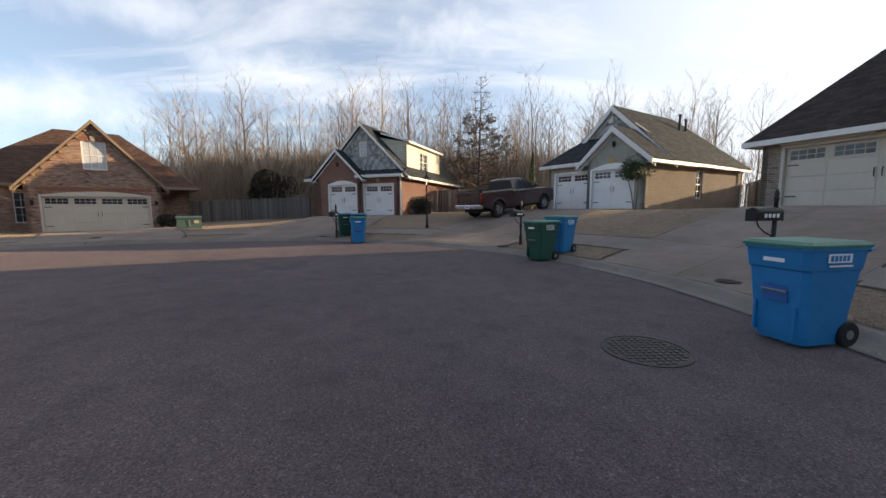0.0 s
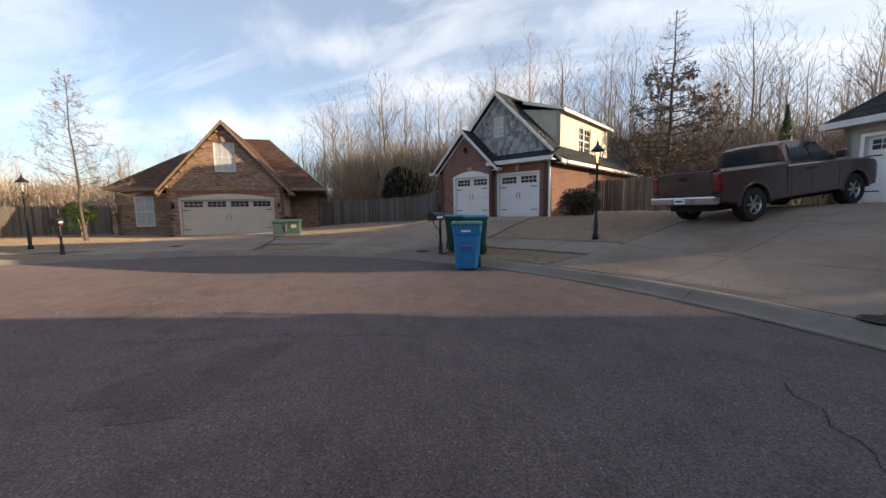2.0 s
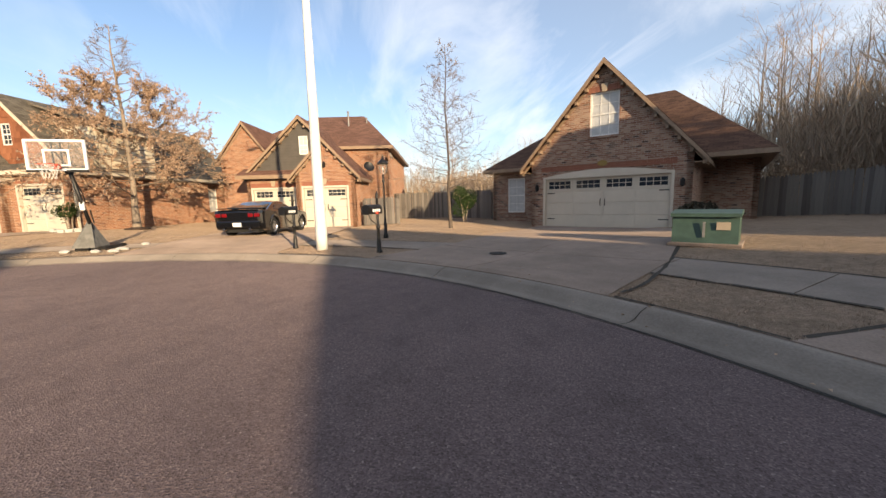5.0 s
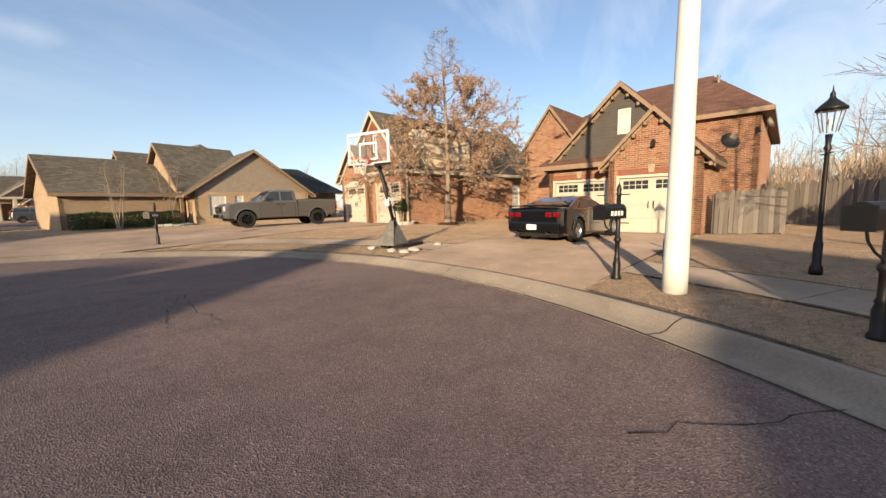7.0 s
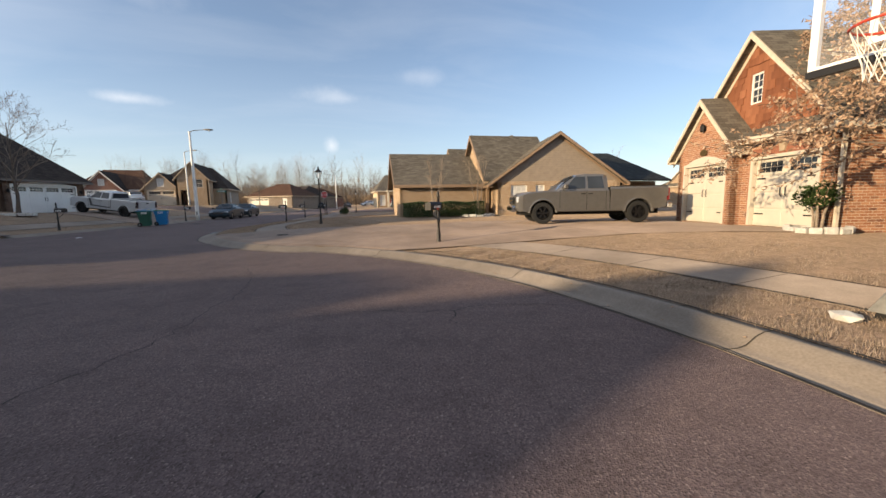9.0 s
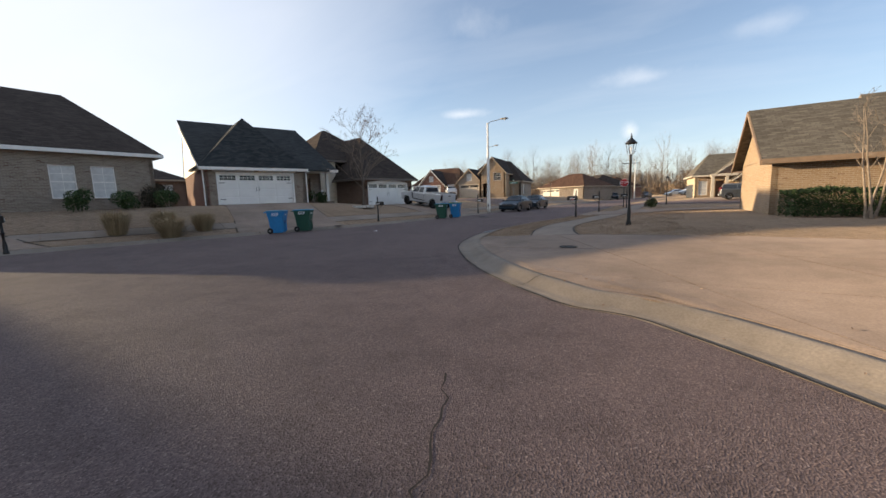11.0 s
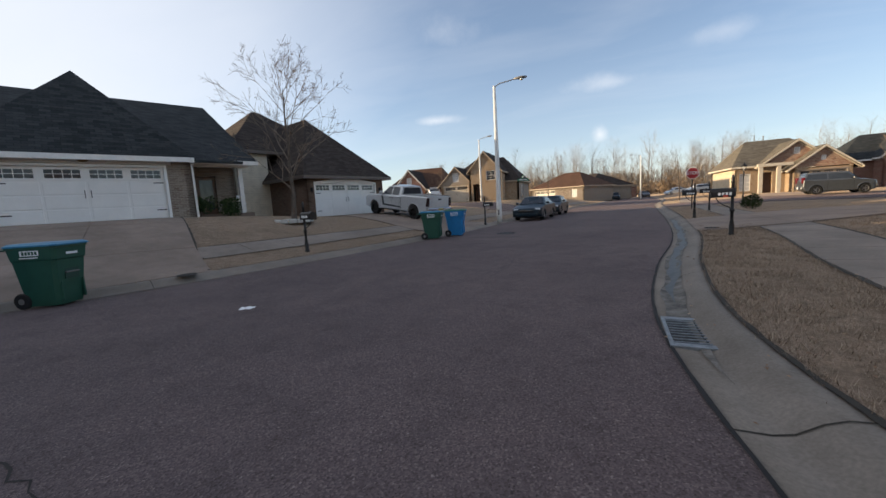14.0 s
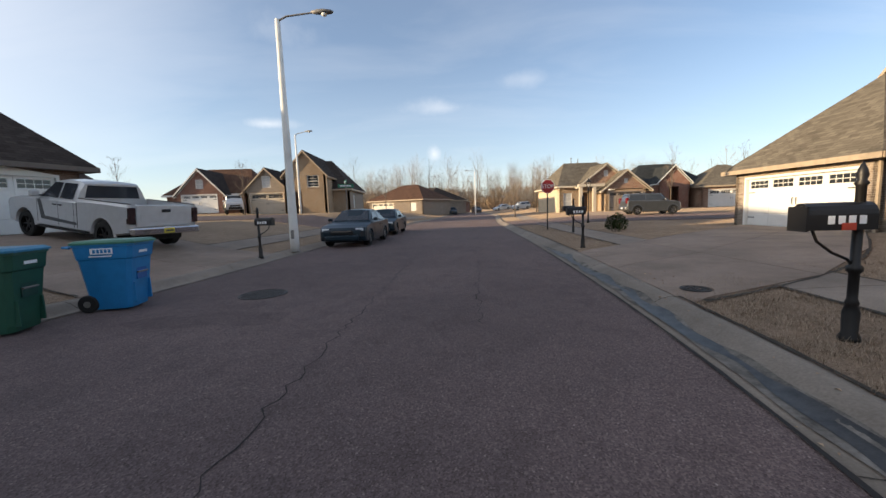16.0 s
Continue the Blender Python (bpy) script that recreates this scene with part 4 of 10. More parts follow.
# ---------------------------------------------------------------- houses round the circle
def house_a():
    h = House(-21.25, 23.22, 0.06, 37.4, "tumbled red brick house with steep front gable over a wide garage", BR_MIX, RF_BROWN, M_TRIM_BROWN)
    h.wall((-3.1, 0), (3.1, 0), -0.4, 3.0, [(0.66, 5.54, -0.4, 2.13)])
    h.gable_wall(0, 3.1, 0, 3.0, 6.5, hole=(-0.56, 0.56, 3.75, 5.45))
    h.wall((3.1, 0), (3.1, 5), -0.4, 3.0)
    h.wall((-3.1, 5), (-3.1, 0), -0.4, 3.0)
    h.garage_door(-2.44, 2.44, 0, M_DOORT, arch=True)
    h.lintel(-2.6, 2.6, -0.01, 2.46, 0.2)
    h.window(-0.56, 0.56, 3.75, 5.45, 0, cols=3)
    h.lintel(-0.7, 0.7, 0, 5.47, 0.22)
    h.keystone(0, -0.02, 5.58)
    h.plaque(0, -0.05, 2.66)
    h.sconce(-2.8, 0, 1.75)
    h.sconce(2.8, 0, 1.75)
    h.gable_roof(0, 3.1, 0, 9.5, 3.0, 6.55, oh=0.42, rake=0.28, corbels=9)
    h.wall((-6.9, 3.0), (-3.1, 3.0), -0.4, 3.0, [(0.95, 2.0, 0.55, 2.45), (2.85, 3.5, 0.55, 2.45)])
    h.window(-5.95, -4.9, 0.55, 2.45, 3.0)
    h.window(-4.05, -3.4, 0.55, 2.45, 3.0, blind=False)
    h.wall((-6.9, 18), (-6.9, 3.0), -0.4, 3.0)
    h.wall((3.1, 5.0), (5.1, 5.0), -0.4, 3.0)
    h.wall((5.1, 5.0), (5.1, 18), -0.4, 3.0)
    h.wall((5.1, 18), (-6.9, 18), -0.4, 3.0)
    h.hip_roof(-6.9, 5.1, 3.0, 18, 3.0, ((-2.9, 11.3), (1.0, 11.3), 7.55), mat=RF_BROWN)
    return h


def house_b():
    h = House(-5.90, 25.75, 0.92, -21.3, "red brick house with grey shake gable and cream side dormer", BR_RED, RF_BLACK, M_TRIM)
    # garage bays: the left one stands forward under its own gable
    h.wall((-3.3, 0), (0.1, 0), -0.5, 2.75, [(0.95, 3.15, -0.5, 2.13)])
    h.gable_wall(-1.55, 1.8, 0, 2.75, 4.5)
    h.wall((0.1, 0), (0.1, 0.35), -0.5, 2.75)
    h.wall((0.1, 0.35), (3.0, 0.35), -0.5, 2.75, [(0.2, 2.4, -0.5, 2.13)])
    h.garage_door(-2.35, -0.15, 0, M_DOORW, arch=True)
    h.garage_door(0.3, 2.5, 0.35, M_DOORW)
    h.lintel(0.25, 2.55, 0.35, 2.24, 0.2)
    h.keystone(1.4, 0.33, 2.42)
    h.plaque(-1.25, -0.04, 2.55)
    h.sconce(-1.55, 0, 3.55)
    h.gable_roof(-1.6, 1.8, 0, 2.6, 2.75, 4.5, oh=0.3, rake=0.25)
    h.wall((3.0, 0.35), (3.0, 14), -0.5, 2.75, [(9.2, 10.0, 0.8, 2.2)])
    h.window(9.55, 10.35, 0.8, 2.2, 0.0, face="r", at=3.0, blind=False)
    # pent roof under the shake gable
    h.roof_plane([(-0.2, -0.05, 2.83), (3.4, -0.05, 2.83), (3.4, 0.85, 3.25), (-0.2, 0.85, 3.25)])
    h.trim_box(-0.2, 3.42, -0.1, -0.06, 2.62, 2.8, name="fascia")
    h.trim_box(-0.2, 3.42, -0.06, 0.35, 2.62, 2.66, name="soffit")
    h.roof_plane([(-5.8, 1.6, 2.83), (-3.2, 1.6, 2.83), (-2.6, 4.2, 4.4), (-4.6, 4.2, 4.4)])
    h.trim_box(-5.8, -3.2, 1.54, 1.58, 2.6, 2.8, name="fascia")
    # porch and front door at the side
    h.wall((-5.4, 2.2), (-3.3, 2.2), -0.5, 2.75, [(0.55, 1.65, -0.5, 2.3)])
    h.wall((-3.3, 2.2), (-3.3, 0), -0.5, 2.75)
    h.wall((-5.4, 9), (-5.4, 2.2), -0.5, 2.75)
    bm = bmesh.new()
    box(bm, -4.85, -3.65, 3.2, 3.25, 0.05, 2.1)
    d = part("front_door", bm, M_WOODDOOR, h.ob, "dark stained front door")
    bm = bmesh.new()
    box(bm, -4.5, -4.0, 3.17, 3.195, 0.9, 1.9)
    part("pane", bm, M_GLASS, d)
    h.trim_box(-3.75, -3.62, 2.1, 2.25, 0, 2.3, name="post")
    # big gable
    h.gable_wall(0.0, 3.35, 0.75, 2.9, 6.3, mat=M_SID_GREY, hole=(-0.28, 0.32, 4.15, 5.15))
    h.shakes(0.0, 3.3, 0.75, 3.2, 6.3, M_SHAKE, hole=(-0.28, 0.32, 4.15, 5.15), w=0.16, h=0.18)
    h.window(-0.28, 0.32, 4.15, 5.15, 0.72, sill=False)
    h.gable_roof(0.0, 3.35, 0.75, 13.8, 2.9, 6.3, oh=0.3, rake=0.3)
    h.wall((3.0, 14), (-5.4, 14), -0.5, 2.75)
    # shed dormer over the right-hand wall
    y0, y1 = 1.75, 8.4
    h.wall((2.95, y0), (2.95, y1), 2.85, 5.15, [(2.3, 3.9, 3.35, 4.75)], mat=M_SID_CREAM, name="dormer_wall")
    h.window(y0 + 2.3, y0 + 3.1, 3.35, 4.75, 0.0, face="r", at=2.95, blind=False, sill=False)
    h.window(y0 + 3.1, y0 + 3.9, 3.35, 4.75, 0.0, face="r", at=2.95, blind=False, sill=False)
    for yy in (y0, y1 - 0.15):
        bm = bmesh.new()
        prism_y(bm, [(0.6, 5.6), (2.94, 3.0), (2.94, 5.15)], yy, yy + 0.15)
        fixed(bm)
        part("dormer_cheek", bm, M_SID_CREAM, h.ob)
    h.roof_plane([(3.2, y0 - 0.18, 5.2), (3.2, y1 + 0.18, 5.2), (0.3, y1 + 0.18, 6.15), (0.3, y0 - 0.18, 6.15)], t=0.08)
    h.trim_box(3.2, 3.24, y0 - 0.2, y1 + 0.2, 5.04, 5.19, name="fascia")
    bm = bmesh.new()
    prism_y(bm, [(3.24, 5.19), (3.24, 5.07), (1.0, 5.75), (1.0, 5.9)], y0 - 0.23, y0 - 0.185)
    fixed(bm)
    part("rake_board", bm, M_TRIM, h.ob)
    h.downpipe(3.08, 0.42, -0.1, 2.65)
    h.pipe(-2.2, 8, 4, 5.2)
    return h


def house_c():
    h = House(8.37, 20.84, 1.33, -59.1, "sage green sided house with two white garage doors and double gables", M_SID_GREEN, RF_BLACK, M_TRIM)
    h.wall((-3.15, 0), (-0.05, 0), -0.6, 2.65, [(0.55, 2.95, -0.6, 2.13)])
    h.wall((-0.05, 0), (-0.05, -0.35), -0.6, 2.65)
    h.wall((-0.05, -0.35), (3.3, -0.35), -0.6, 2.65, [(0.3, 2.7, -0.6, 2.13)])
    h.gable_wall(1.55, 1.85, -0.35, 2.65, 4.25)
    h.garage_door(-2.6, -0.2, 0, M_DOORW)
    h.garage_door(0.25, 2.65, -0.35, M_DOORW, arch=True)
    h.plaque(1.45, -0.4, 2.58)
    h.sconce(1.55, -0.35, 3.4)
    h.gable_roof(1.55, 1.85, -0.35, 4.0, 2.65, 4.25, oh=0.32, rake=0.25, board=0.26)
    h.roof_plane([(-3.6, -0.35, 2.72), (0.1, -0.35, 2.72), (0.1, 1.9, 4.4), (-1.9, 1.9, 4.4)])
    h.trim_box(-3.62, 0.0, -0.42, -0.36, 2.5, 2.7, name="fascia")
    h.trim_box(-3.6, 0.0, -0.36, 0.0, 2.5, 2.54, name="soffit")
    h.wall((-3.15, 11), (-3.15, 0), -0.6, 2.65)
    h.wall((3.3, -0.35), (3.3, 11), -0.6, 2.65, [(5.2, 6.0, 0.6, 2.2)], mat=BR_TAN)
    h.window(4.85, 5.65, 0.6, 2.2, 0, face="r", at=3.3, blind=False)
    h.wall((3.3, 11), (-3.15, 11), -0.6, 2.65)
    h.gable_wall(-0.1, 2.2, 1.8, 4.2, 5.95, mat=M_SID_GREY)
    h.shakes(-0.1, 2.15, 1.8, 4.22, 5.95, M_SHAKE, w=0.3, h=0.24)
    bm = bmesh.new()
    box(bm, -0.25, 0.05, 1.72, 1.79, 5.05, 5.45)
    for k in range(4):
        box(bm, -0.22, 0.02, 1.69, 1.72, 5.09 + 0.09 * k, 5.13 + 0.09 * k)
    part("gable_vent", bm, M_TRIM, h.ob, "white louvred gable vent")
    h.gable_roof(0.05, 3.3, 1.8, 8.6, 2.75, 5.9, oh=0.35, rake=0.25, board=0.26)
    h.roof_plane([(0.05, 8.6, 6.03), (3.7, 8.6, 2.55), (3.7, 11.4, 2.55)])
    h.roof_plane([(0.05, 8.6, 6.03), (3.7, 11.4, 2.55), (-3.6, 11.4, 2.55)])
    h.roof_plane([(0.05, 8.6, 6.03), (-3.6, 11.4, 2.55), (-3.6, 8.6, 2.55)])
    h.trim_box(3.62, 3.7, 8.6, 11.4, 2.35, 2.5, name="eave_board")
    h.downpipe(3.42, 10.8, 0.1, 2.4)
    h.pipe(1.1, 7.2, 4.3, 5.9, 0.07, M_BLACK)
    h.pipe(1.1, 8.0, 4.3, 5.7, 0.07, M_BLACK)
    return h


def house_k():
    h = House(12.90, 10.75, 1.42, -72.0, "brick house with steep charcoal hip roof and wide white garage door", BR_GREY, RF_DARK, M_TRIM)
    h.wall((-3.15, 0), (3.3, 0), -0.7, 2.5, [(0.71, 5.59, -0.7, 2.13)])
    h.garage_door(-2.44, 2.44, 0, M_DOORC)
    h.plaque(0, -0.03, 2.38)
    h.trim_box(-2.6, 2.6, -0.02, -0.003, 2.24, 2.5, name="frieze")
    h.wall((-3.15, 13), (-3.15, 0), -0.7, 2.5)
    h.wall((3.3, 0), (3.3, 13), -0.7, 2.5)
    h.wall((3.3, 13), (-3.15, 13), -0.7, 2.5)
    h.hip_roof(-3.15, 3.3, 0, 13, 2.5, ((-0.3, 4.0), (-0.3, 9.0), 6.6), oh=0.45)
    h.box_walls(3.3, 8.6, 2.5, 13, -0.7, 2.5, front=[(2.0, 3.2, 0.4, 2.1)], skip="l")
    h.window(5.3, 6.5, 0.4, 2.1, 2.5)
    h.hip_roof(-0.5, 8.6, 2.5, 13, 2.5, ((2.6, 7.6), (4.4, 7.6), 6.0), oh=0.4)
    return h


def house_d():
    h = House(-29.35, 10.66, 0.10, 76.4, "orange brick house with dark sided gable and red-brown roof", BR_ORANGE, RF_RED, M_TRIM_BROWN)
    h.wall((-3.1, 0.6), (-0.15, 0.6), -0.4, 2.85, [(0.3, 2.6, -0.4, 2.13)])
    h.wall((-0.15, 0.6), (-0.15, -0.2), -0.4, 2.85)
    h.wall((-0.15, -0.2), (3.0, -0.2), -0.4, 2.85, [(0.4, 2.7, -0.4, 2.13)])
    h.gable_wall(1.43, 1.6, -0.2, 2.85, 4.55)
    h.garage_door(-2.8, -0.5, 0.6, M_DOORC)
    h.garage_door(0.25, 2.55, -0.2, M_DOORC)
    h.lintel(-2.9, -0.4, 0.6, 2.24, 0.22, M_SOLDIER)
    h.lintel(0.2, 2.6, -0.2, 2.24, 0.22, M_SOLDIER)
    h.keystone(-1.65, 0.58, 2.42)
    h.keystone(1.4, -0.22, 2.42)
    h.sconce(1.43, -0.2, 3.3)
    h.gable_roof(1.43, 1.6, -0.2, 3.2, 2.85, 4.55, oh=0.28, rake=0.22, corbels=5)
    h.roof_plane([(-3.5, 0.2, 2.9), (0.0, 0.2, 2.9), (0.0, 1.2, 3.3), (-3.5, 1.2, 3.3)], mat=RF_RED)
    h.trim_box(-3.5, 0.0, 0.14, 0.18, 2.68, 2.88, name="fascia")
    h.gable_wall(-0.1, 2.95, 0.9, 3.1, 5.95, mat=M_SID_DARK, hole=(-0.22, 0.28, 4.0, 5.0))
    h.window(-0.22, 0.28, 4.0, 5.0, 0.86, sill=False, cols=2)
    h.gable_roof(-0.1, 2.95, 0.9, 7.0, 3.05, 5.95, oh=0.3, rake=0.25, corbels=8)
    h.wall((3.0, -0.2), (3.0, 5.0), -0.4, 2.85)
    h.wall((-3.1, 3.2), (-3.1, 0.6), -0.4, 2.85)
    # tower bay with arched entrance
    h.wall((-5.8, 3.1), (-3.1, 3.1), -0.4, 4.2, [(1.55, 2.6, -0.4, 2.7)])
    h.gable_wall(-4.3, 1.5, 3.1, 4.2, 6.2)
    h.gable_roof(-4.3, 1.5, 3.1, 8.0, 4.2, 6.2, oh=0.25, rake=0.2)
    bm = bmesh.new()
    k = 8
    arc = [(-3.725 + 0.55 * math.cos(math.pi * i / k), 2.35 + 0.55 * math.sin(math.pi * i / k)) for i in range(k + 1)]
    for p, q in zip(arc, arc[1:]):
        prism_y(bm, [p, q, (q[0] * 1.0, 2.35 + (q[1] - 2.35) * 1.4 + 0.02), (p[0], 2.35 + (p[1] - 2.35) * 1.4 + 0.02)], 3.04, 3.12)
    fixed(bm)
    part("arch", bm, M_TRIM_TAN, h.ob)
    bm = bmesh.new()
    box(bm, -4.25, -3.2, 4.4, 4.45, 0, 2.1)
    part("front_door", bm, M_WOODDOOR, h.ob, "dark front door deep in the porch")
    h.wall((-5.8, 14), (-5.8, 3.1), -0.4, 4.2)
    # two-storey body
    h.wall((3.0, 4.5), (4.2, 4.5), -0.4, 4.9)
    h.wall((4.2, 4.5), (4.2, 16), -0.4, 4.9)
    h.wall((4.2, 16), (-5.8, 16), -0.4, 4.9)
    h.wall((-3.0, 4.5), (3.0, 4.5), 2.8, 4.9)
    h.hip_roof(-5.4, 4.2, 4.5, 17, 4.9, ((-2.2, 11.0), (1.6, 11.0), 8.1), oh=0.35, mat=RF_RED)
    h.pipe(0.9, 8.4, 6.5, 7.9, 0.06)
    h.pipe(2.1, 9.2, 6.2, 7.6, 0.06)
    # satellite dishes on the eave
    for k, (x, z, mat, lab) in enumerate(((3.3, 3.25, M_BLACK, "dark satellite dish"), (4.25, 4.1, M_TRIM_CREAM, "pale satellite dish"))):
        bm = bmesh.new()
        q = 1.0 - 0.3 * k
        lathe(bm, [(0.02, 0.0), (0.18 * q, 0.03), (0.3 * q, 0.1), (0.31 * q, 0.1), (0.18 * q, 0.015), (0.02, -0.02)], 14, cap=False)
        bmesh.ops.transform(bm, matrix=pose(x + 0.2, 1.2 + k * 2.5, z, 62, 25, 20 + 70 * k), verts=bm.verts)
        tube(bm, [(x + 0.2, 1.25 + k * 2.5, z), (x + 0.1, 1.5 + k * 2.5, z - 0.25), (x - 0.1, 1.6 + k * 2.5, z - 0.3)], 0.02, 6)
        part("satellite_dish", bm, mat, h.ob, lab)
    h.downpipe(-0.2, 0.62, 0, 2.7)
    return h


def house_e():
    h = House(-29.45, -1.99, 0.41, 71.5, "orange brick house with red-brown shake gable and cream garage doors", BR_ORANGE, RF_GREY, M_TRIM_CREAM)
    h.wall((-3.25, 0), (-0.25, 0), -0.5, 2.75, [(0.45, 2.65, -0.5, 2.13)])
    h.wall((-0.25, 0), (-0.25, 0.35), -0.5, 2.75)
    h.wall((-0.25, 0.35), (2.9, 0.35), -0.5, 2.75, [(0.45, 2.65, -0.5, 2.13)])
    h.gable_wall(-1.75, 1.55, 0, 2.75, 4.45)
    h.garage_door(-2.8, -0.6, 0, M_DOORC, arch=True)
    h.garage_door(0.2, 2.4, 0.35, M_DOORC)
    h.lintel(0.15, 2.45, 0.35, 2.24, 0.2)
    h.keystone(1.3, 0.33, 2.42)
    h.plaque(-1.7, -0.04, 2.6)
    h.sconce(-1.75, 0, 3.5)
    h.gable_roof(-1.75, 1.55, 0, 2.6, 2.75, 4.45, oh=0.3, rake=0.25)
    h.roof_plane([(-0.4, -0.05, 2.83), (3.3, -0.05, 2.83), (3.3, 0.85, 3.25), (-0.4, 0.85, 3.25)])
    h.trim_box(-0.4, 3.32, -0.1, -0.06, 2.62, 2.8, name="fascia")
    h.trim_box(-0.4, 3.3, -0.06, 0.35, 2.62, 2.66, name="soffit")
    h.gable_wall(-0.45, 3.1, 0.75, 2.95, 6.25, mat=M_SHAKE_RED, hole=(-0.7, -0.2, 4.05, 5.05))
    h.shakes(-0.45, 3.05, 0.75, 3.2, 6.25, M_SHAKE_RED, hole=(-0.7, -0.2, 4.05, 5.05), w=0.3, h=0.24)
    h.window(-0.7, -0.2, 4.05, 5.05, 0.72, sill=False, blind=False)
    h.gable_roof(-0.45, 3.1, 0.75, 13, 2.95, 6.25, oh=0.3, rake=0.3)
    h.wall((2.9, 0.35), (2.9, 13.5), -0.5, 2.75, [(9.0, 9.9, 0.6, 2.2)])
    h.window(9.35, 10.25, 0.6, 2.2, 0, face="r", at=2.9)
    h.trim_box(2.9, 3.3, 0.0, 13.5, 2.6, 2.78, name="eave_board")
    h.wall((2.9, 13.5), (-3.3, 13.5), -0.5, 2.75)
    h.wall((-3.25, 13.5), (-3.25, 0), -0.5, 2.75)
    y0, y1 = 2.0, 5.4
    h.wall((2.7, y0), (2.7, y1), 3.0, 5.0, (), mat=M_SID_CREAM, name="dormer_wall")
    for yy in (y0, y1 - 0.15):
        bm = bmesh.new()
        prism_y(bm, [(0.4, 5.4), (2.69, 3.05), (2.69, 5.0)], yy, yy + 0.15)
        fixed(bm)
        part("dormer_cheek", bm, M_SID_CREAM, h.ob)
    h.roof_plane([(3.1, y0 - 0.3, 5.05), (3.1, y1 + 0.3, 5.05), (-0.4, y1 + 0.3, 6.3), (-0.4, y0 - 0.3, 6.3)])
    h.trim_box(3.1, 3.15, y0 - 0.3, y1 + 0.3, 4.85, 5.03, name="fascia")
    h.downpipe(3.0, 0.42, 0, 2.6)
    return h


def house_f():
    # low wing facing the circle
    h = House(-24.3, -18.7, 0.30, 174, "tan brick ranch house with siding gable and weathered grey roof", BR_TAN, RF_GREY, M_TRIM_BROWN)
    h.box_walls(-3.1, 3.2, 0, 7.4, -0.4, 2.35, skip="b")
    h.wall((3.2, 7.4), (-3.1, 7.4), -0.4, 2.35)
    # ridge along x, open gable at the east end
    for s, (ya, yb) in enumerate(((-0.4, 3.7), (7.8, 3.7))):
        h.roof_plane([(-3.5, ya, 2.25), (4.5, ya, 2.25), (4.5, yb, 4.85), (-3.5, yb, 4.85)], mat=RF_GREY)
    h.trim_box(-3.5, 4.5, -0.46, -0.41, 2.05, 2.25, name="fascia")
    h.trim_box(-3.5, 4.5, -0.42, 0.0, 2.04, 2.07, name="soffit")
    bm = bmesh.new()
    prism_x(bm, [(0, 2.3), (7.4, 2.3), (3.7, 4.7)], -3.1, -2.9)
    fixed(bm)
    part("gable", bm, BR_TAN, h.ob)
    bm = bmesh.new()
    prism_x(bm, [(-0.42, 2.22), (3.7, 4.82), (3.7, 4.62), (-0.42, 2.02)], -3.56, -3.51)
    prism_x(bm, [(7.82, 2.22), (3.7, 4.82), (3.7, 4.62), (7.82, 2.02)], -3.56, -3.51)
    fixed(bm)
    part("rake_board", bm, M_TRIM_BROWN, h.ob)
    # taller hall behind with a brick gable to the east
    for ya, yb in ((-1.6, 2.1), (5.8, 2.1)):
        h.roof_plane([(2.6, ya, 2.5), (8.2, ya, 2.5), (8.2, yb, 6.1), (2.6, yb, 6.1)], mat=RF_GREY)
    bm = bmesh.new()
    prism_x(bm, [(-1.2, 2.3), (5.4, 2.3), (2.1, 5.95)], 2.95, 3.15)
    fixed(bm)
    part("gable", bm, BR_TAN, h.ob)
    bm = bmesh.new()
    prism_x(bm, [(-1.62, 2.45), (2.1, 6.08), (2.1, 5.85), (-1.62, 2.22)], 2.55, 2.6)
    prism_x(bm, [(5.82, 2.45), (2.1, 6.08), (2.1, 5.85), (5.82, 2.22)], 2.55, 2.6)
    fixed(bm)
    part("rake_board", bm, M_TRIM_BROWN, h.ob)
    h.box_walls(3.2, 9.0, 0.9, 9.5, -0.4, 2.4, front=[(0.4, 1.4, -0.4, 2.1)])
    bm = bmesh.new()
    box(bm, 3.6, 4.6, 1.05, 1.1, 0.0, 2.08)
    d = part("front_door", bm, M_TRIM_TAN, h.ob, "cream front door with a wreath")
    bm = bmesh.new()
    lathe(bm, [(0.1, 0), (0.2, 0.0), (0.21, 0.04), (0.1, 0.05)], 12, cap=False)
    bmesh.ops.transform(bm, matrix=pose(4.1, 1.04, 1.5, 90, 0, 0), verts=bm.verts)
    part("wreath", bm, M_WOODDOOR, d)
    h.trim_box(3.05, 3.25, -0.7, -0.5, 0, 2.3, name="porch_post")
    h.trim_box(4.9, 5.1, -0.9, -0.7, 0, 2.3, name="porch_post")
    # gable wing with lap siding, turned towards the circle
    g = House(-31.30, -14.95, 0.42, 165.0, "tan lap-sided gable wing over tan brick", BR_TAN, RF_GREY, M_TRIM_BROWN, name="wing")
    g.ob.parent = h.ob
    g.ob.matrix_parent_inverse = h.ob.matrix_world.inverted()
    g.wall((-4.1, 0), (4.3, 0), -0.4, 2.2, [(0.9, 2.0, 0.45, 1.95), (2.6, 3.2, 0.9, 1.95)])
    g.window(-3.2, -2.1, 0.45, 1.95, 0, cols=3, blind=True)
    g.window(-1.5, -0.9, 0.9, 1.95, 0)
    g.gable_wall(0, 4.4, 0, 2.2, 5.3, mat=M_SID_TAN)
    g.gable_roof(0, 4.4, 0, 9.0, 2.2, 5.3, oh=0.4, rake=0.35, mat=RF_GREY)
    g.wall((4.3, 0), (4.3, 8), -0.4, 2.2)
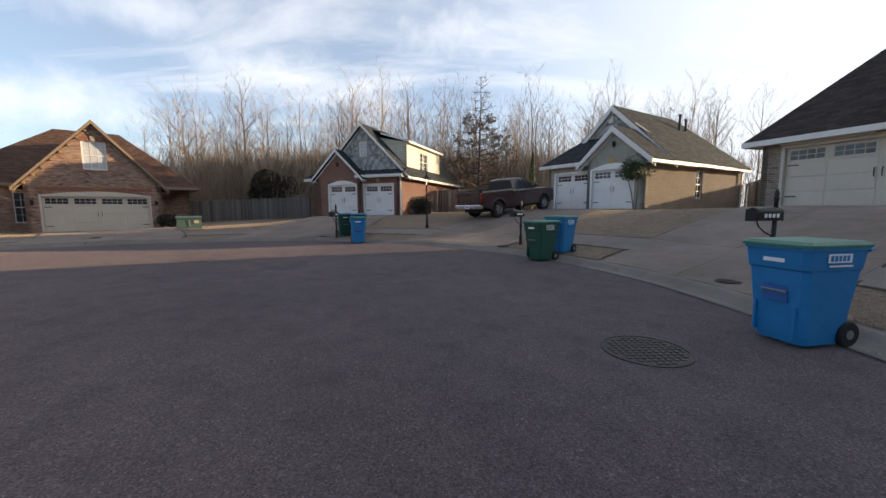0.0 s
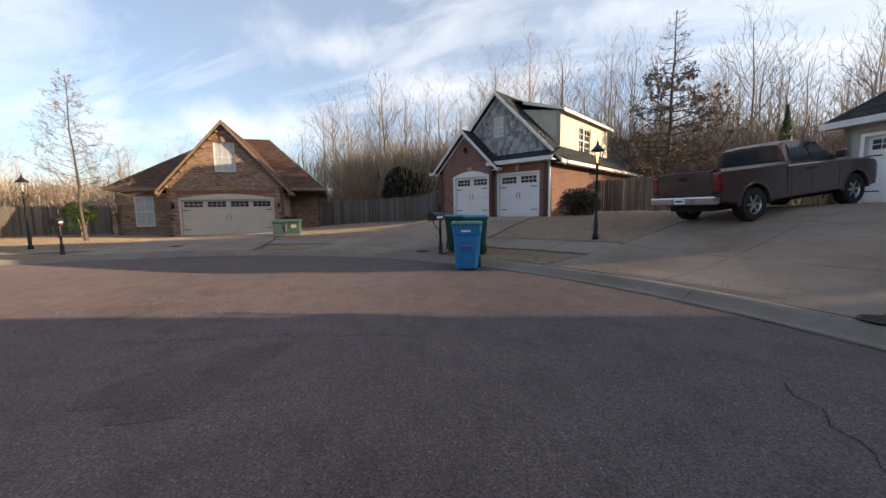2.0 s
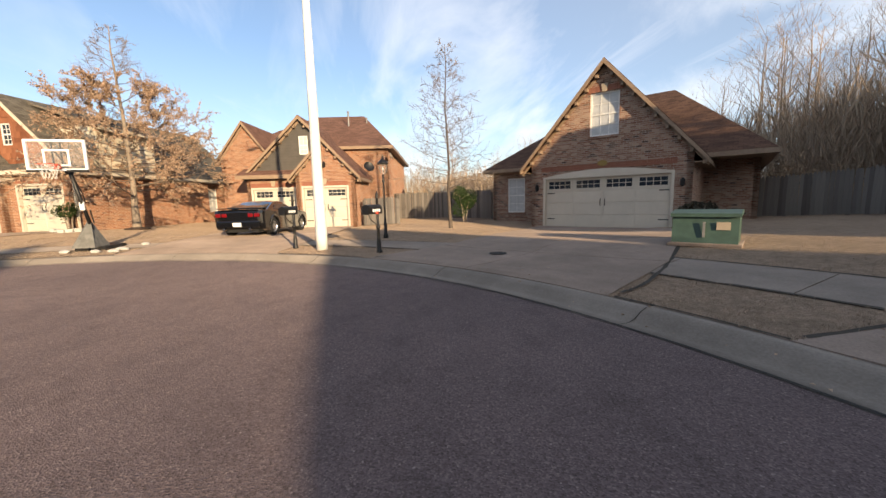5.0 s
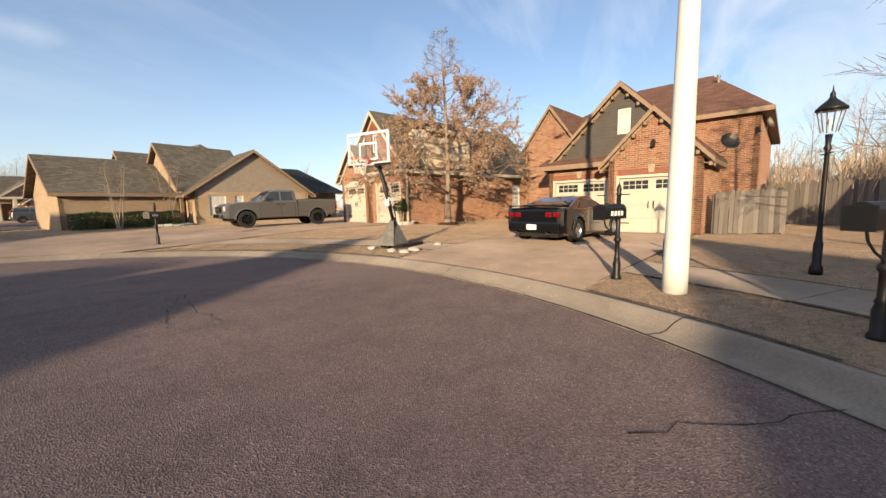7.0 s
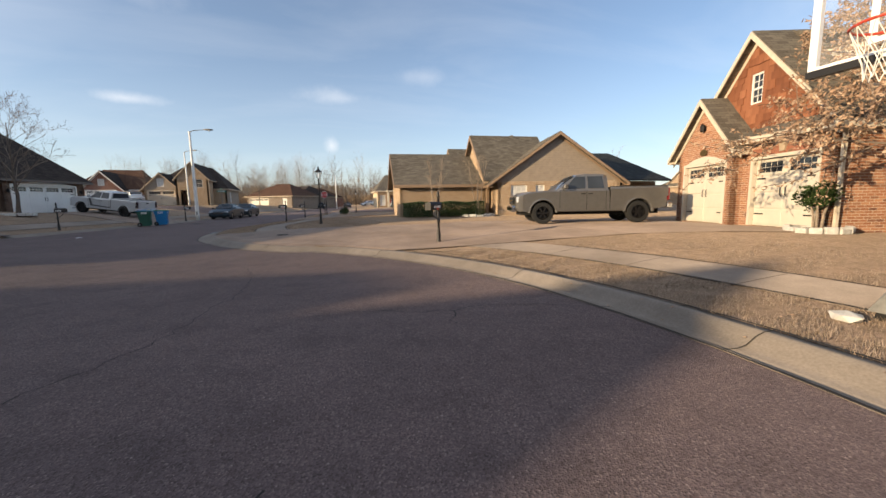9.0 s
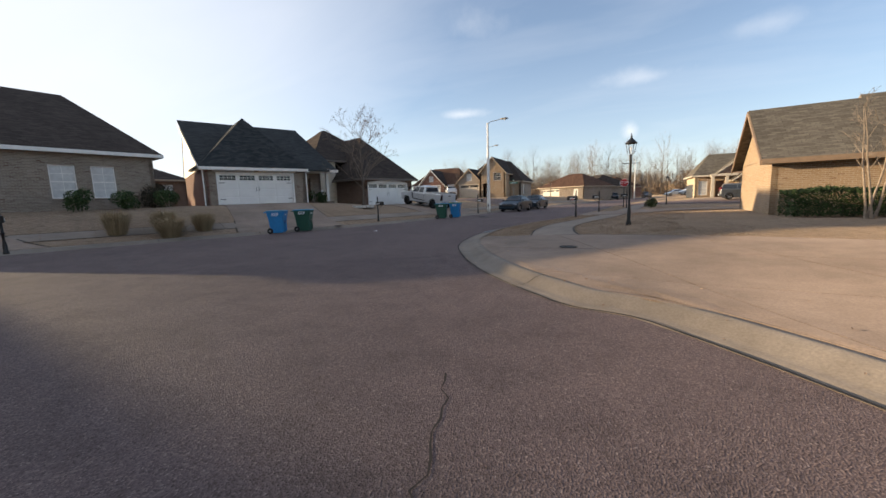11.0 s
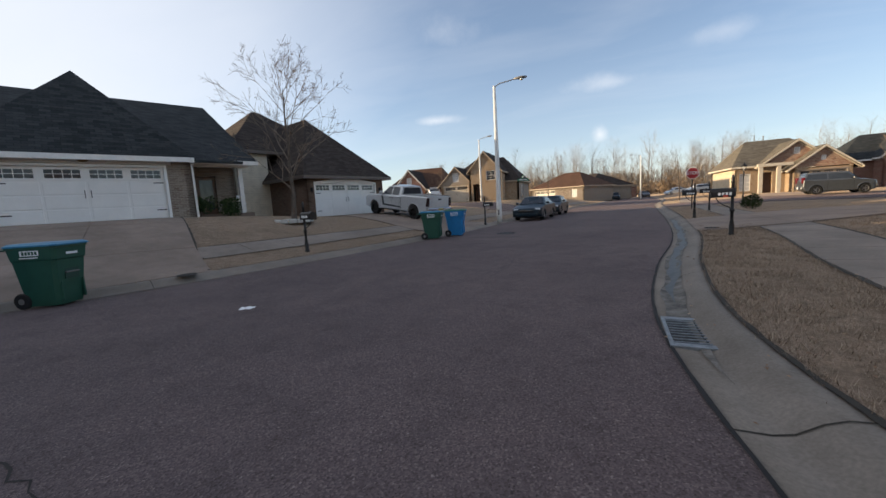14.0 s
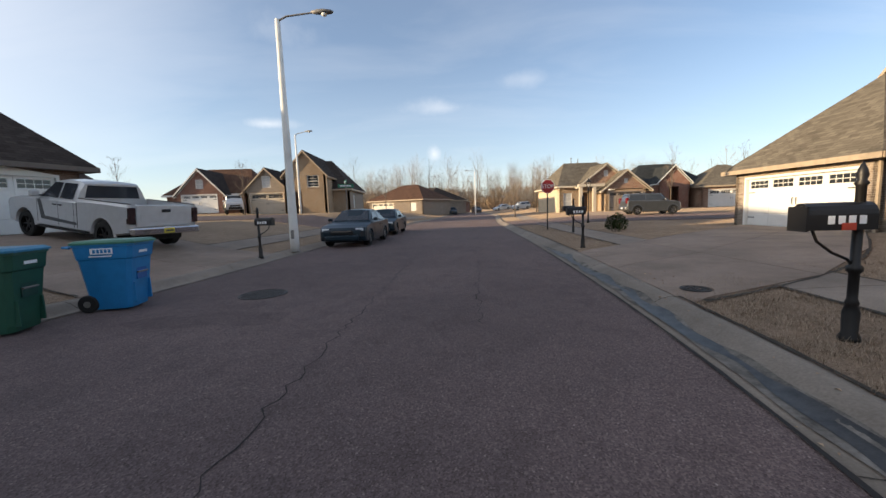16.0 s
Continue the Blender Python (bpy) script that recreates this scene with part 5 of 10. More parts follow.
    g.wall((-4.1, 8), (-4.1, 0), -0.4, 2.2)
    g.roof_plane([(4.2, 0.4, 2.3), (9.5, 2.4, 2.3), (7.5, 8.5, 5.0), (2.5, 7.0, 4.9)], mat=RF_BLACK)
    g.wall((4.3, 2.0), (9.0, 3.6), -0.4, 2.25)
    g.pipe(2.6, 4, 3.3, 4.9, 0.06)
    g.pipe(3.6, 5, 3.0, 4.7, 0.06)
    return h


def house_g():
    h = House(7.66, -18.04, 1.42, -115.7, "brick house with charcoal roof, white garage and small porch", BR_GREY, RF_BLACK, M_TRIM)
    h.wall((-3.2, 0), (3.4, 0), -0.8, 2.55, [(0.76, 5.64, -0.8, 2.13)])
    h.garage_door(-2.44, 2.44, 0, M_DOORW)
    h.plaque(0, -0.03, 2.4)
    h.trim_box(-2.7, 2.7, -0.03, -0.004, 2.24, 2.54, name="frieze")
    h.wall((3.4, 0), (3.4, 3.4), -0.8, 2.55)
    h.wall((-3.2, 12), (-3.2, 0), -0.8, 2.55, mat=BR_RED)
    h.wall((3.4, 3.4), (5.9, 3.4), -0.8, 2.55, [(0.7, 1.6, -0.8, 2.1)])
    h.wall((5.9, 3.4), (5.9, 12), -0.8, 2.55)
    h.wall((5.9, 12), (-3.2, 12), -0.8, 2.55)
    bm = bmesh.new()
    box(bm, 4.1, 5.0, 3.52, 3.57, 0.1, 2.08)
    d = part("front_door", bm, M_WOODDOOR, h.ob, "wooden storm door with glass")
    bm = bmesh.new()
    box(bm, 4.25, 4.85, 3.49, 3.515, 0.35, 1.9)
    part("pane", bm, M_GLASS, d)
    h.trim_box(3.4, 6.2, 1.4, 3.4, -0.5, 0.08, mat=M_CONC, name="porch_slab")
    h.trim_box(5.65, 5.85, 1.5, 1.7, 0.08, 2.4, name="porch_post")
    h.trim_box(3.4, 6.2, 1.38, 1.46, 2.35, 2.6, name="porch_beam")
    h.trim_box(3.4, 6.2, 1.4, 3.4, 2.6, 2.64, name="porch_ceiling")
    # main roof, ridge along the street
    h.roof_plane([(-3.5, -0.4, 2.5), (6.5, 1.0, 2.6), (6.1, 9.6, 7.15), (-3.5, 9.6, 7.15)])
    h.roof_plane([(-3.22, 13.0, 2.6), (6.3, 13.0, 2.6), (6.1, 9.6, 7.15), (-3.22, 9.6, 7.15)])
    h.trim_box(-3.5, 3.5, -0.5, -0.42, 2.32, 2.52, name="gutter")
    h.trim_box(3.5, 6.5, 0.9, 0.98, 2.42, 2.62, name="gutter")
    bm = bmesh.new()
    prism_x(bm, [(0, 2.5), (12.6, 2.5), (9.6, 6.75), (9.4, 6.75)], -3.2, -3.0)
    prism_x(bm, [(3.4, 2.5), (12.6, 2.5), (9.6, 6.75), (9.4, 6.75)], 5.7, 5.9)
    fixed(bm)
    part("gable", bm, M_TRIM, h.ob, "white gable end")
    # steep hip over the garage
    h.roof_plane([(-3.5, -0.42, 2.56), (3.5, -0.42, 2.56), (0.05, 3.1, 6.5)])
    h.roof_plane([(3.5, -0.42, 2.56), (3.2, 8.0, 2.9), (0.05, 9.0, 6.6), (0.05, 3.1, 6.5)])
    h.roof_plane([(-3.5, -0.42, 2.56), (0.05, 3.1, 6.5), (0.05, 9.0, 6.6), (-3.3, 8.0, 2.9)])
    bm = bmesh.new()
    box(bm, -0.15, 0.45, 1.0, 1.5, 3.9, 4.1)
    part("roof_vent", bm, M_BLACK, h.ob, "black box roof vent")
    # rake board under the verge of the main roof
    bm = bmesh.new()
    prism_x(bm, [(-0.4, 2.36), (-0.4, 2.5), (9.5, 6.78), (9.5, 6.5)], -3.53, -3.49)
    prism_x(bm, [(-0.4, 2.3), (-0.4, 2.36), (9.5, 6.5), (9.5, 6.44)], -3.5, -3.2)
    fixed(bm)
    part("rake_board", bm, M_TRIM, h.ob)
    h.downpipe(-3.28, 0, -0.3, 2.4)
    h.downpipe(3.45, 0, -0.1, 2.4)
    return h


def house_g2():
    """The house between the first and last driveways, seen dark against the sun."""
    h = House(10.3, -7.3, 1.5, -100, "brick house with dark hip roof and twin front windows", BR_GREY, RF_DARK, M_TRIM)
    h.box_walls(-8.2, 5.2, 0, 17, -0.8, 3.0, front=[(9.0, 10.0, 0.5, 2.2), (10.6, 11.6, 0.5, 2.2), (4.1, 5.2, 0.3, 2.3)])
    h.window(0.8, 1.8, 0.5, 2.2, 0)
    h.window(2.4, 3.4, 0.5, 2.2, 0)
    h.window(-4.1, -3.0, 0.3, 2.3, 0, blind=False)
    h.hip_roof(-8.2, 5.2, 0, 17, 3.0, ((-4.6, 9.0), (3.4, 9.0), 7.5), oh=0.4)
    return h


def house_h():
    h = House(5.16, -30.95, 0.97, -106.5, "brown brick house with steep dark roof and wide white garage", BR_BROWN, RF_DARK, M_TRIM_DARK)
    h.wall((-3.0, 0), (3.2, 0), -0.8, 2.6, [(0.56, 5.44, -0.8, 2.13)])
    h.garage_door(-2.44, 2.44, 0, M_DOORW, arch=True)
    h.lintel(-2.6, 2.6, -0.004, 2.46, 0.13, M_TRIM_TAN)
    h.sconce(-2.75, 0, 1.7)
    h.sconce(2.8, 0, 1.7)
    h.wall((3.2, 0), (3.2, 9), -0.8, 2.6)
    h.wall((-3.0, 9), (-3.0, 0), -0.8, 2.6)
    h.hip_roof(-3.0, 3.2, 0, 9, 2.6, ((0.1, 4.4), (0.1, 8.0), 7.0), oh=0.45)
    # two-storey body behind
    h.wall((-5.2, 4.5), (-3.0, 4.5), -0.8, 4.6, mat=M_SID_CREAM)
    h.wall((-5.2, 13.5), (-5.2, 4.5), -0.8, 4.6, [(3.0, 3.9, 3.0, 4.3), (5.0, 5.9, 0.8, 2.3)], mat=M_SID_CREAM)
    h.wall((3.2, 9), (3.2, 13.5), -0.8, 4.6)
    h.wall((3.2, 13.5), (-5.2, 13.5), -0.8, 4.6)
    h.window(-10.5, -9.6, 3.0, 4.3, 0, face="l", at=-5.2)
    h.window(-8.5, -7.6, 0.8, 2.3, 0, face="l", at=-5.2)
    h.hip_roof(-5.2, 3.2, 4.5, 13.5, 4.6, ((-1.5, 9.0), (-1.0, 9.0), 8.2), oh=0.4)
    return h


def house_i():
    h = House(-24.58, -32.92, 0.11, 85.8, "tan-grey brick house with weathered hip roof and white garage", BR_GREY, RF_GREY, M_TRIM_TAN)
    h.wall((-3.1, 0), (3.1, 0), -0.4, 2.6, [(0.66, 5.54, -0.4, 2.13)])
    h.garage_door(-2.44, 2.44, 0, M_DOORW)
    h.lintel(-2.6, 2.6, 0, 2.24, 0.2, M_TRIM_TAN)
    h.plaque(0, -0.02, 2.42)
    h.wall((3.1, 0), (3.1, 6.5), -0.4, 2.6)
    h.wall((-3.1, 12), (-3.1, 0), -0.4, 2.6)
    h.hip_roof(-3.1, 3.1, 0, 12, 2.6, ((0.0, 3.2), (0.0, 9.0), 5.8), oh=0.4)
    h.downpipe(3.14, 0, 0, 2.45)
    h.wall((3.1, 6.5), (8.5, 6.5), -0.4, 4.4, [(2.0, 3.2, 0.5, 2.1), (2.0, 3.2, 2.9, 4.1)])
    h.window(5.1, 6.3, 0.5, 2.1, 6.5)
    h.window(5.1, 6.3, 2.9, 4.1, 6.5)
    h.wall((8.5, 6.5), (8.5, 14), -0.4, 4.4)
    h.wall((8.5, 14), (-3.1, 14), -0.4, 4.4)
    h.hip_roof(-1.5, 8.5, 6.5, 14, 4.4, ((2.5, 10.0), (5.0, 10.0), 7.6), oh=0.4)
    h.gable_wall(-1.2, 1.2, 5.2, 5.6, 7.0, mat=BR_TAN)
    h.gable_roof(-1.2, 1.2, 5.2, 10, 5.6, 7.0, oh=0.3, rake=0.25)
    return h


for build in (house_a, house_b, house_c, house_k, house_d, house_e, house_f, house_g, house_g2, house_h, house_i):
    build()


# ---------------------------------------------------------------- paving
def sheet_z(x, y, lift):
    gap = kerb_gap(x, y)
    if gap < GUTTER + 0.3:
        k = max(0.0, min(1.0, (gap - 0.12) / (GUTTER + 0.1)))
        return 0.012 + (0.105 + lift) * k
    return height(x, y, gap) + lift


def paving_slab(parent, a, b, c, d, lift, material, name="slab", n=4, m=3, gap=0.012):
    """One cast panel over the lie of the land, corners a b (near) c d (far), with a joint left round it."""
    a, b, c, d = (np.array(q, float) for q in (a, b, c, d))
    mid = (a + b + c + d) / 4
    a, b, c, d = (q + (mid - q) / max(0.3, np.hypot(*(mid - q))) * gap for q in (a, b, c, d))
    bm = bmesh.new()
    g = []
    for i in range(n + 1):
        u = i / n
        row = []
        for j in range(m + 1):
            v = j / m
            p = (a * (1 - v) + b * v) * (1 - u) + (d * (1 - v) + c * v) * u
            i0 = int(np.hypot(KERB[:, 0] - p[0], KERB[:, 1] - p[1]).argmin())
            off = float((p - KERB[i0]) @ KN[i0])
            if off < GUTTER:
                p = p + KN[i0] * (GUTTER - off)
            row.append(bm.verts.new((p[0], p[1], sheet_z(p[0], p[1], lift))))
        g.append(row)
    for i in range(n):
        for j in range(m):
            bm.faces.new((g[i][j], g[i][j + 1], g[i + 1][j + 1], g[i + 1][j]))
    loop = g[0][:] + [g[i][m] for i in range(1, n + 1)] + [g[n][j] for j in range(m - 1, -1, -1)] + [g[i][0] for i in range(n - 1, 0, -1)]
    low = [bm.verts.new((w.co.x, w.co.y, w.co.z - 0.1)) for w in loop]
    for k in range(len(loop)):
        bm.faces.new((loop[k], low[k], low[(k + 1) % len(loop)], loop[(k + 1) % len(loop)]))
    bm.normal_update()
    if g and bm.faces[:][0].normal.z < 0:
        bmesh.ops.reverse_faces(bm, faces=bm.faces)
    o = link_mesh(name, bm, material, smooth=False)
    o.parent = parent
    return o


EDGES = []


def driveway(left, right, cols=2, label="pale concrete driveway with open joints and stains"):
    """Panels between two edge lines that run from the kerb to the garage."""
    root = tagged(new("driveway"), label, "driveway", kind="structure")
    L, R = smooth_line(left, 0.25), smooth_line(right, 0.25)
    EDGES.extend([left, right])

    def along(line, u):
        s = np.concatenate([[0], np.cumsum(np.hypot(*np.diff(line, axis=0).T))])
        return np.array([np.interp(u * s[-1], s, line[:, k]) for k in range(2)])

    ln = np.hypot(*(np.array(left[-1]) - np.array(left[0])))
    rows = max(2, round(ln / 3.2))
    for r in range(rows):
        for c in range(cols):
            u0, u1, v0, v1 = r / rows, (r + 1) / rows, c / cols, (c + 1) / cols
            q = [along(L, u) * (1 - v) + along(R, u) * v for u, v in ((u0, v0), (u0, v1), (u1, v1), (u1, v0))]
            paving_slab(root, *q, 0.028, M_CONC, "panel", 6, 4)
    return root


driveway([(-16.3, 12.95), (-17.2, 15.2), (-22.2, 20.6), (-23.51, 21.65)], [(-11.6, 15.65), (-12.4, 17.4), (-14.6, 20.2), (-19.14, 24.99)])
driveway([(-10.2, 15.95), (-9.9, 18.5), (-9.2, 22.5), (-8.37, 26.84)], [(-5.3, 15.8), (-4.8, 17.2), (-4.2, 20.0), (-3.25, 24.84)])
driveway([(-2.6, 14.75), (-0.4, 17.3), (2.6, 20.6), (6.98, 23.39)], [(1.1, 11.6), (2.8, 13.3), (5.2, 15.7), (9.99, 18.37)])
driveway([(2.8, 8.2), (4.9, 9.9), (8.5, 11.6), (12.18, 13.35)], [(3.35, 4.0), (6.4, 5.2), (10.0, 7.2), (13.85, 8.22)])
driveway([(-19.4, 6.7), (-21.0, 6.8), (-25.8, 7.2), (-30.17, 7.77)], [(-17.9, 11.05), (-19.4, 11.4), (-22.5, 12.2), (-28.81, 13.41)])
driveway([(-10.7, -10.9), (-14.8, -10.4), (-19.3, -8.8), (-24.0, -8.9), (-29.7, -7.4)], [(-15.6, -3.0), (-17.9, -2.3), (-20.3, -2.1), (-25.0, -1.3), (-28.5, 1.1)], cols=3)
driveway([(-0.4, -10.4), (1.2, -11.4), (4.5, -13.6), (8.94, -15.66)], [(-2.5, -15.3), (-0.8, -16.2), (2.5, -18.2), (6.60, -20.52)])
driveway([(-4.5, -24.3), (-3.0, -25.0), (1.0, -26.8), (6.04, -28.40)], [(-5.3, -30.4), (-3.8, -30.9), (-0.5, -32.2), (4.51, -33.57)])
driveway([(-13.2, -27.6), (-14.4, -27.8), (-17.5, -30.3), (-24.90, -35.60)], [(-12.2, -22.4), (-13.2, -22.6), (-17.5, -24.5), (-24.50, -30.22)])
driveway([(-21.6, -48.0), (-23.0, -50.0), (-25.0, -53.0), (-26.2, -55.0)], [(-26.0, -46.8), (-27.0, -48.8), (-28.6, -51.8), (-30.2, -53.4)])
driveway([(2.6, -3.0), (4.0, -2.6), (6.5, -1.5), (10.0, 0.0)], [(1.9, -5.2), (3.4, -5.2), (6.5, -4.8), (10.0, -3.8)], label="shaded concrete driveway beside the dark house")


def side_street(left, right, label):
    root = tagged(new("side_street"), label, "road", kind="structure")
    L, R = smooth_line(left, 3.0), smooth_line(right, 3.0)
    n = min(len(L), len(R))
    for k in range(n - 1):
        paving_slab(root, L[k], R[k], R[k + 1], L[k + 1], 0.02, M_ASPHALT, "road_bay", 2, 3, -0.01)


side_street([(-15.4, -50.0), (-22.0, -48.2), (-40.0, -45.0), (-90.0, -38.0)], [(-14.6, -42.5), (-22.0, -41.6), (-40.0, -38.6), (-90.0, -31.5)], "sunlit side street running west")
side_street([(-5.9, -42.5), (2.0, -43.0), (20.0, -45.0), (70.0, -50.0)], [(-7.4, -50.0), (2.0, -50.4), (20.0, -52.4), (70.0, -57.5)], "side street running east")


def build_walk():
    """The footway: slabs of about 1.5 m that follow the kerb behind a strip of lawn."""
    root = tagged(new("pavement"), "pale concrete footway of square slabs behind a grass strip", "pavement", kind="structure")
    s = np.concatenate([[0], np.cumsum(np.hypot(*np.diff(KERB, axis=0).T))])

    def at(q, off):
        p = np.array([np.interp(q, s, KERB[:, k]) for k in range(2)])
        n = np.array([np.interp(q, s, KN[:, k]) for k in range(2)])
        return p + n / np.hypot(*n) * off

    q = 45.0
    while q < s[-1] - 45:
        a, b = at(q, 2.15), at(q, 3.4)
        c, d = at(q + 1.5, 3.4), at(q + 1.5, 2.15)
        paving_slab(root, a, b, c, d, 0.016, M_WALK, "slab", 1, 1, 0.01)
        q += 1.5
    return root


build_walk()


def kerb_joints():
    """Open joints across the kerb, one at every tenth step or so."""
    rnd = random.Random(3)
    i = 60
    while i < len(KERB) - 40:
        p, n, d = KERB[i], KN[i], KD[i]
        bm = bmesh.new()
        w = 0.004 + rnd.random() * 0.004
        prof = [(0.0, 0.009), (0.20, -0.006), (0.30, 0.010), (0.42, 0.081), (0.52, 0.111), (GUTTER + 0.03, 0.112)]
        rows = []
        for a, z in prof:
            c = p + n * a
            rows.append([bm.verts.new((c[0] + d[0] * w * s, c[1] + d[1] * w * s, z)) for s in (-1, 1)])
        for r0, r1 in zip(rows, rows[1:]):
            bm.faces.new((r0[0], r0[1], r1[1], r1[0]))
        bm.normal_update()
        if bm.faces[:][0].normal.z < 0:
            bmesh.ops.reverse_faces(bm, faces=bm.faces)
        tagged(link_mesh("kerb_joint", bm, M_JOINT), "dark open joint across the kerb", "joint", kind="structure")
        i += 5 + rnd.randrange(2)


kerb_joints()


def edge_lines(name, runs, half, level, material, label, seed):
    """Dark ragged lines along paved edges: grime, soil, and the shadow line of raised turf as a strip; level gives the
    height at a place.
    """
    rnd = random.Random(seed)
    bm = bmesh.new()
    for run in runs:
        last = None
        for i, p in enumerate(run):
            t = run[min(i + 1, len(run) - 1)] - run[max(i - 1, 0)]
            t = t / (np.hypot(*t) + 1e-9)
            n = np.array([-t[1], t[0]])
            row = []
            for s in (1, -1):
                q = p + n * s * half * rnd.uniform(0.35, 1.0)
                row.append(bm.verts.new((q[0], q[1], level(q[0], q[1]))))
            if last:
                f = bm.faces.new((last[0], last[1], row[1], row[0]))
                f.normal_update()
                if f.normal.z < 0:
                    f.normal_flip()
            last = row
    return tagged(link_mesh(name, bm, material), label, "edge", kind="structure")


def offset_runs(off, i0, i1, skip=True):
    """Runs along the kerb line at a set distance, broken at the driveways."""
    fine = smooth_line([tuple(KERB[i] + KN[i] * off) for i in range(i0, i1)], 0.2)
    runs, run = [], []
    for p in fine:
        if skip and any(inside(p, d) for d in DRIVES):
            if len(run) > 3:
                runs.append(run)
            run = []
        else:
            run.append(p)
    if len(run) > 3:
        runs.append(run)
    return runs


DRIVES = [[(-16.3, 12.95), (-11.6, 15.65), (-19.8, 25.5), (-23.51, 21.65)], [(-10.2, 15.95), (-5.3, 15.8), (-3.3, 25.4), (-8.37, 26.84)], [(-2.6, 14.75), (1.1, 11.6), (10.1, 19.1), (6.98, 23.39)],
          [(2.8, 8.2), (3.35, 4.0), (13.6, 8.5), (12.18, 13.35)], [(-19.4, 6.7), (-17.9, 11.05), (-28.2, 14.0), (-30.17, 7.77)], [(-10.7, -10.7), (-15.6, -2.8), (-28.5, 1.1), (-29.7, -7.6)],
          [(-0.4, -10.4), (-2.5, -15.3), (6.5, -21.0), (8.94, -15.66)], [(-4.5, -24.3), (-5.3, -30.4), (3.3, -32.8), (6.04, -28.40)], [(-13.2, -27.6), (-12.2, -22.4), (-23.9, -30.7), (-24.90, -35.60)]]


def inside(p, poly):
    s = 0
    for (x0, y0), (x1, y1) in zip(poly, poly[1:] + poly[:1]):
        c = (x1 - x0) * (p[1] - y0) - (y1 - y0) * (p[0] - x0)
        if s == 0:
            s = 1 if c > 0 else -1
        elif (c > 0) != (s > 0):
            return False
    return True


edge_lines("kerb_seam", offset_runs(0.0, 60, len(KERB) - 60, False), 0.022, lambda x, y: 0.013, M_CRACK, "ragged dark seam between asphalt and gutter", 1)
edge_lines("lawn_edge", offset_runs(GUTTER + 0.03, 110, len(KERB) - 110), 0.03, lambda x, y: 0.119, M_JOINT, "dark ragged line between kerb and lawn", 2)
# next two: dark strips draw the shadow line of turf above the paving
edge_lines("lawn_edge", offset_runs(2.13, 110, len(KERB) - 110) + offset_runs(3.42, 110, len(KERB) - 110), 0.045, lambda x, y: sheet_z(x, y, 0.018), M_JOINT, "dark strip of cut soil and painted turf shadow between footway and lawn", 3)
edge_lines("lawn_edge", [[q for q in smooth_line(e, 0.2) if kerb_gap(q[0], q[1]) > GUTTER + 0.05] for e in EDGES], 0.045, lambda x, y: sheet_z(x, y, 0.022), M_JOINT, "dark strip of cut soil and painted turf shadow between driveway and lawn", 4)


def ribbon(name, pts, width, material, z, label, category, jag=0.05, seed=1):
    """A thin winding crack or stain on the road."""
    rnd = random.Random(seed)
    line = smooth_line(pts, 0.12)
    bm = bmesh.new()
    last = None
    for i, p in enumerate(line):
        t = line[min(i + 1, len(line) - 1)] - line[max(i - 1, 0)]
        t = t / (np.hypot(*t) + 1e-9)
        n = np.array([-t[1], t[0]])
        p = p + n * rnd.uniform(-jag, jag)
        w = width * rnd.uniform(0.3, 1.0)
        row = [bm.verts.new((p[0] + n[0] * w * s, p[1] + n[1] * w * s, z)) for s in (1, -1)]
        if last:
            bm.faces.new((last[0], last[1], row[1], row[0]))
        last = row
    bm.normal_update()
    if bm.faces[:][0].normal.z < 0:
        bmesh.ops.reverse_faces(bm, faces=bm.faces)
    return tagged(link_mesh(name, bm, material), label, category, kind="structure")


CRACKS = [[(-6.0, -10.6), (-7.6, -10.5), (-8.6, -10.4), (-9.2, -10.2), (-10.6, -9.6)], [(-14.0, 3.95), (-14.36, 3.35), (-14.6, 2.7), (-14.7, 1.8), (-14.9, 1.2), (-14.9, 0.4), (-14.8, -0.7), (-14.45, -1.85)],
          [(-14.9, 7.1), (-15.2, 6.4), (-15.7, 5.6)], [(-15.3, 7.4), (-15.5, 6.5), (-15.9, 5.4)], [(-16.5, 2.5), (-17.1, 2.76), (-17.7, 2.92), (-18.15, 2.85), (-18.9, 3.1), (-19.65, 3.44)], [(-17.7, 2.92), (-17.55, 3.4)],
          [(-7.8, 14.1), (-7.8, 15.0), (-7.8, 15.9)], [(-4.1, 14.1), (-4.2, 14.5), (-4.3, 15.3)], [(-15.1, 11.9), (-15.5, 12.5), (-16.0, 13.1)], [(0.1, 10.3), (0.1, 8.9), (-0.1, 7.4)],
          [(-6.9, 9.6), (-8.0, 11.0), (-9.4, 12.6)], [(-8.5, -16.0), (-8.6, -20.0), (-9.0, -25.0), (-9.6, -31.0)], [(-6.0, 9.2), (-4.6, 9.9), (-3.0, 10.4)], [(-10.4, -22.5), (-10.7, -25.0), (-11.1, -28.0)]]
for k, c in enumerate(CRACKS):
    ribbon("crack", c, 0.009, M_CRACK, 0.004, "dark winding crack in the asphalt", "crack", 0.05, k)


def blot(x, y, rx, ry, seed, material, name, label, z=0.004):
    rnd = random.Random(seed)
    bm = bmesh.new()
    n = 26
    ph = [rnd.uniform(0, 6.28) for _ in range(4)]
    vs = []
    for k in range(n):
        a = 2 * math.pi * k / n
        r = 1 + 0.22 * math.sin(2 * a + ph[0]) + 0.15 * math.sin(3 * a + ph[1]) + 0.12 * math.sin(5 * a + ph[2])
        vs.append(bm.verts.new((x + rx * r * math.cos(a), y + ry * r * math.sin(a), z)))
    bm.faces.new(vs)
    return tagged(link_mesh(name, bm, material), label, "stain", kind="structure")


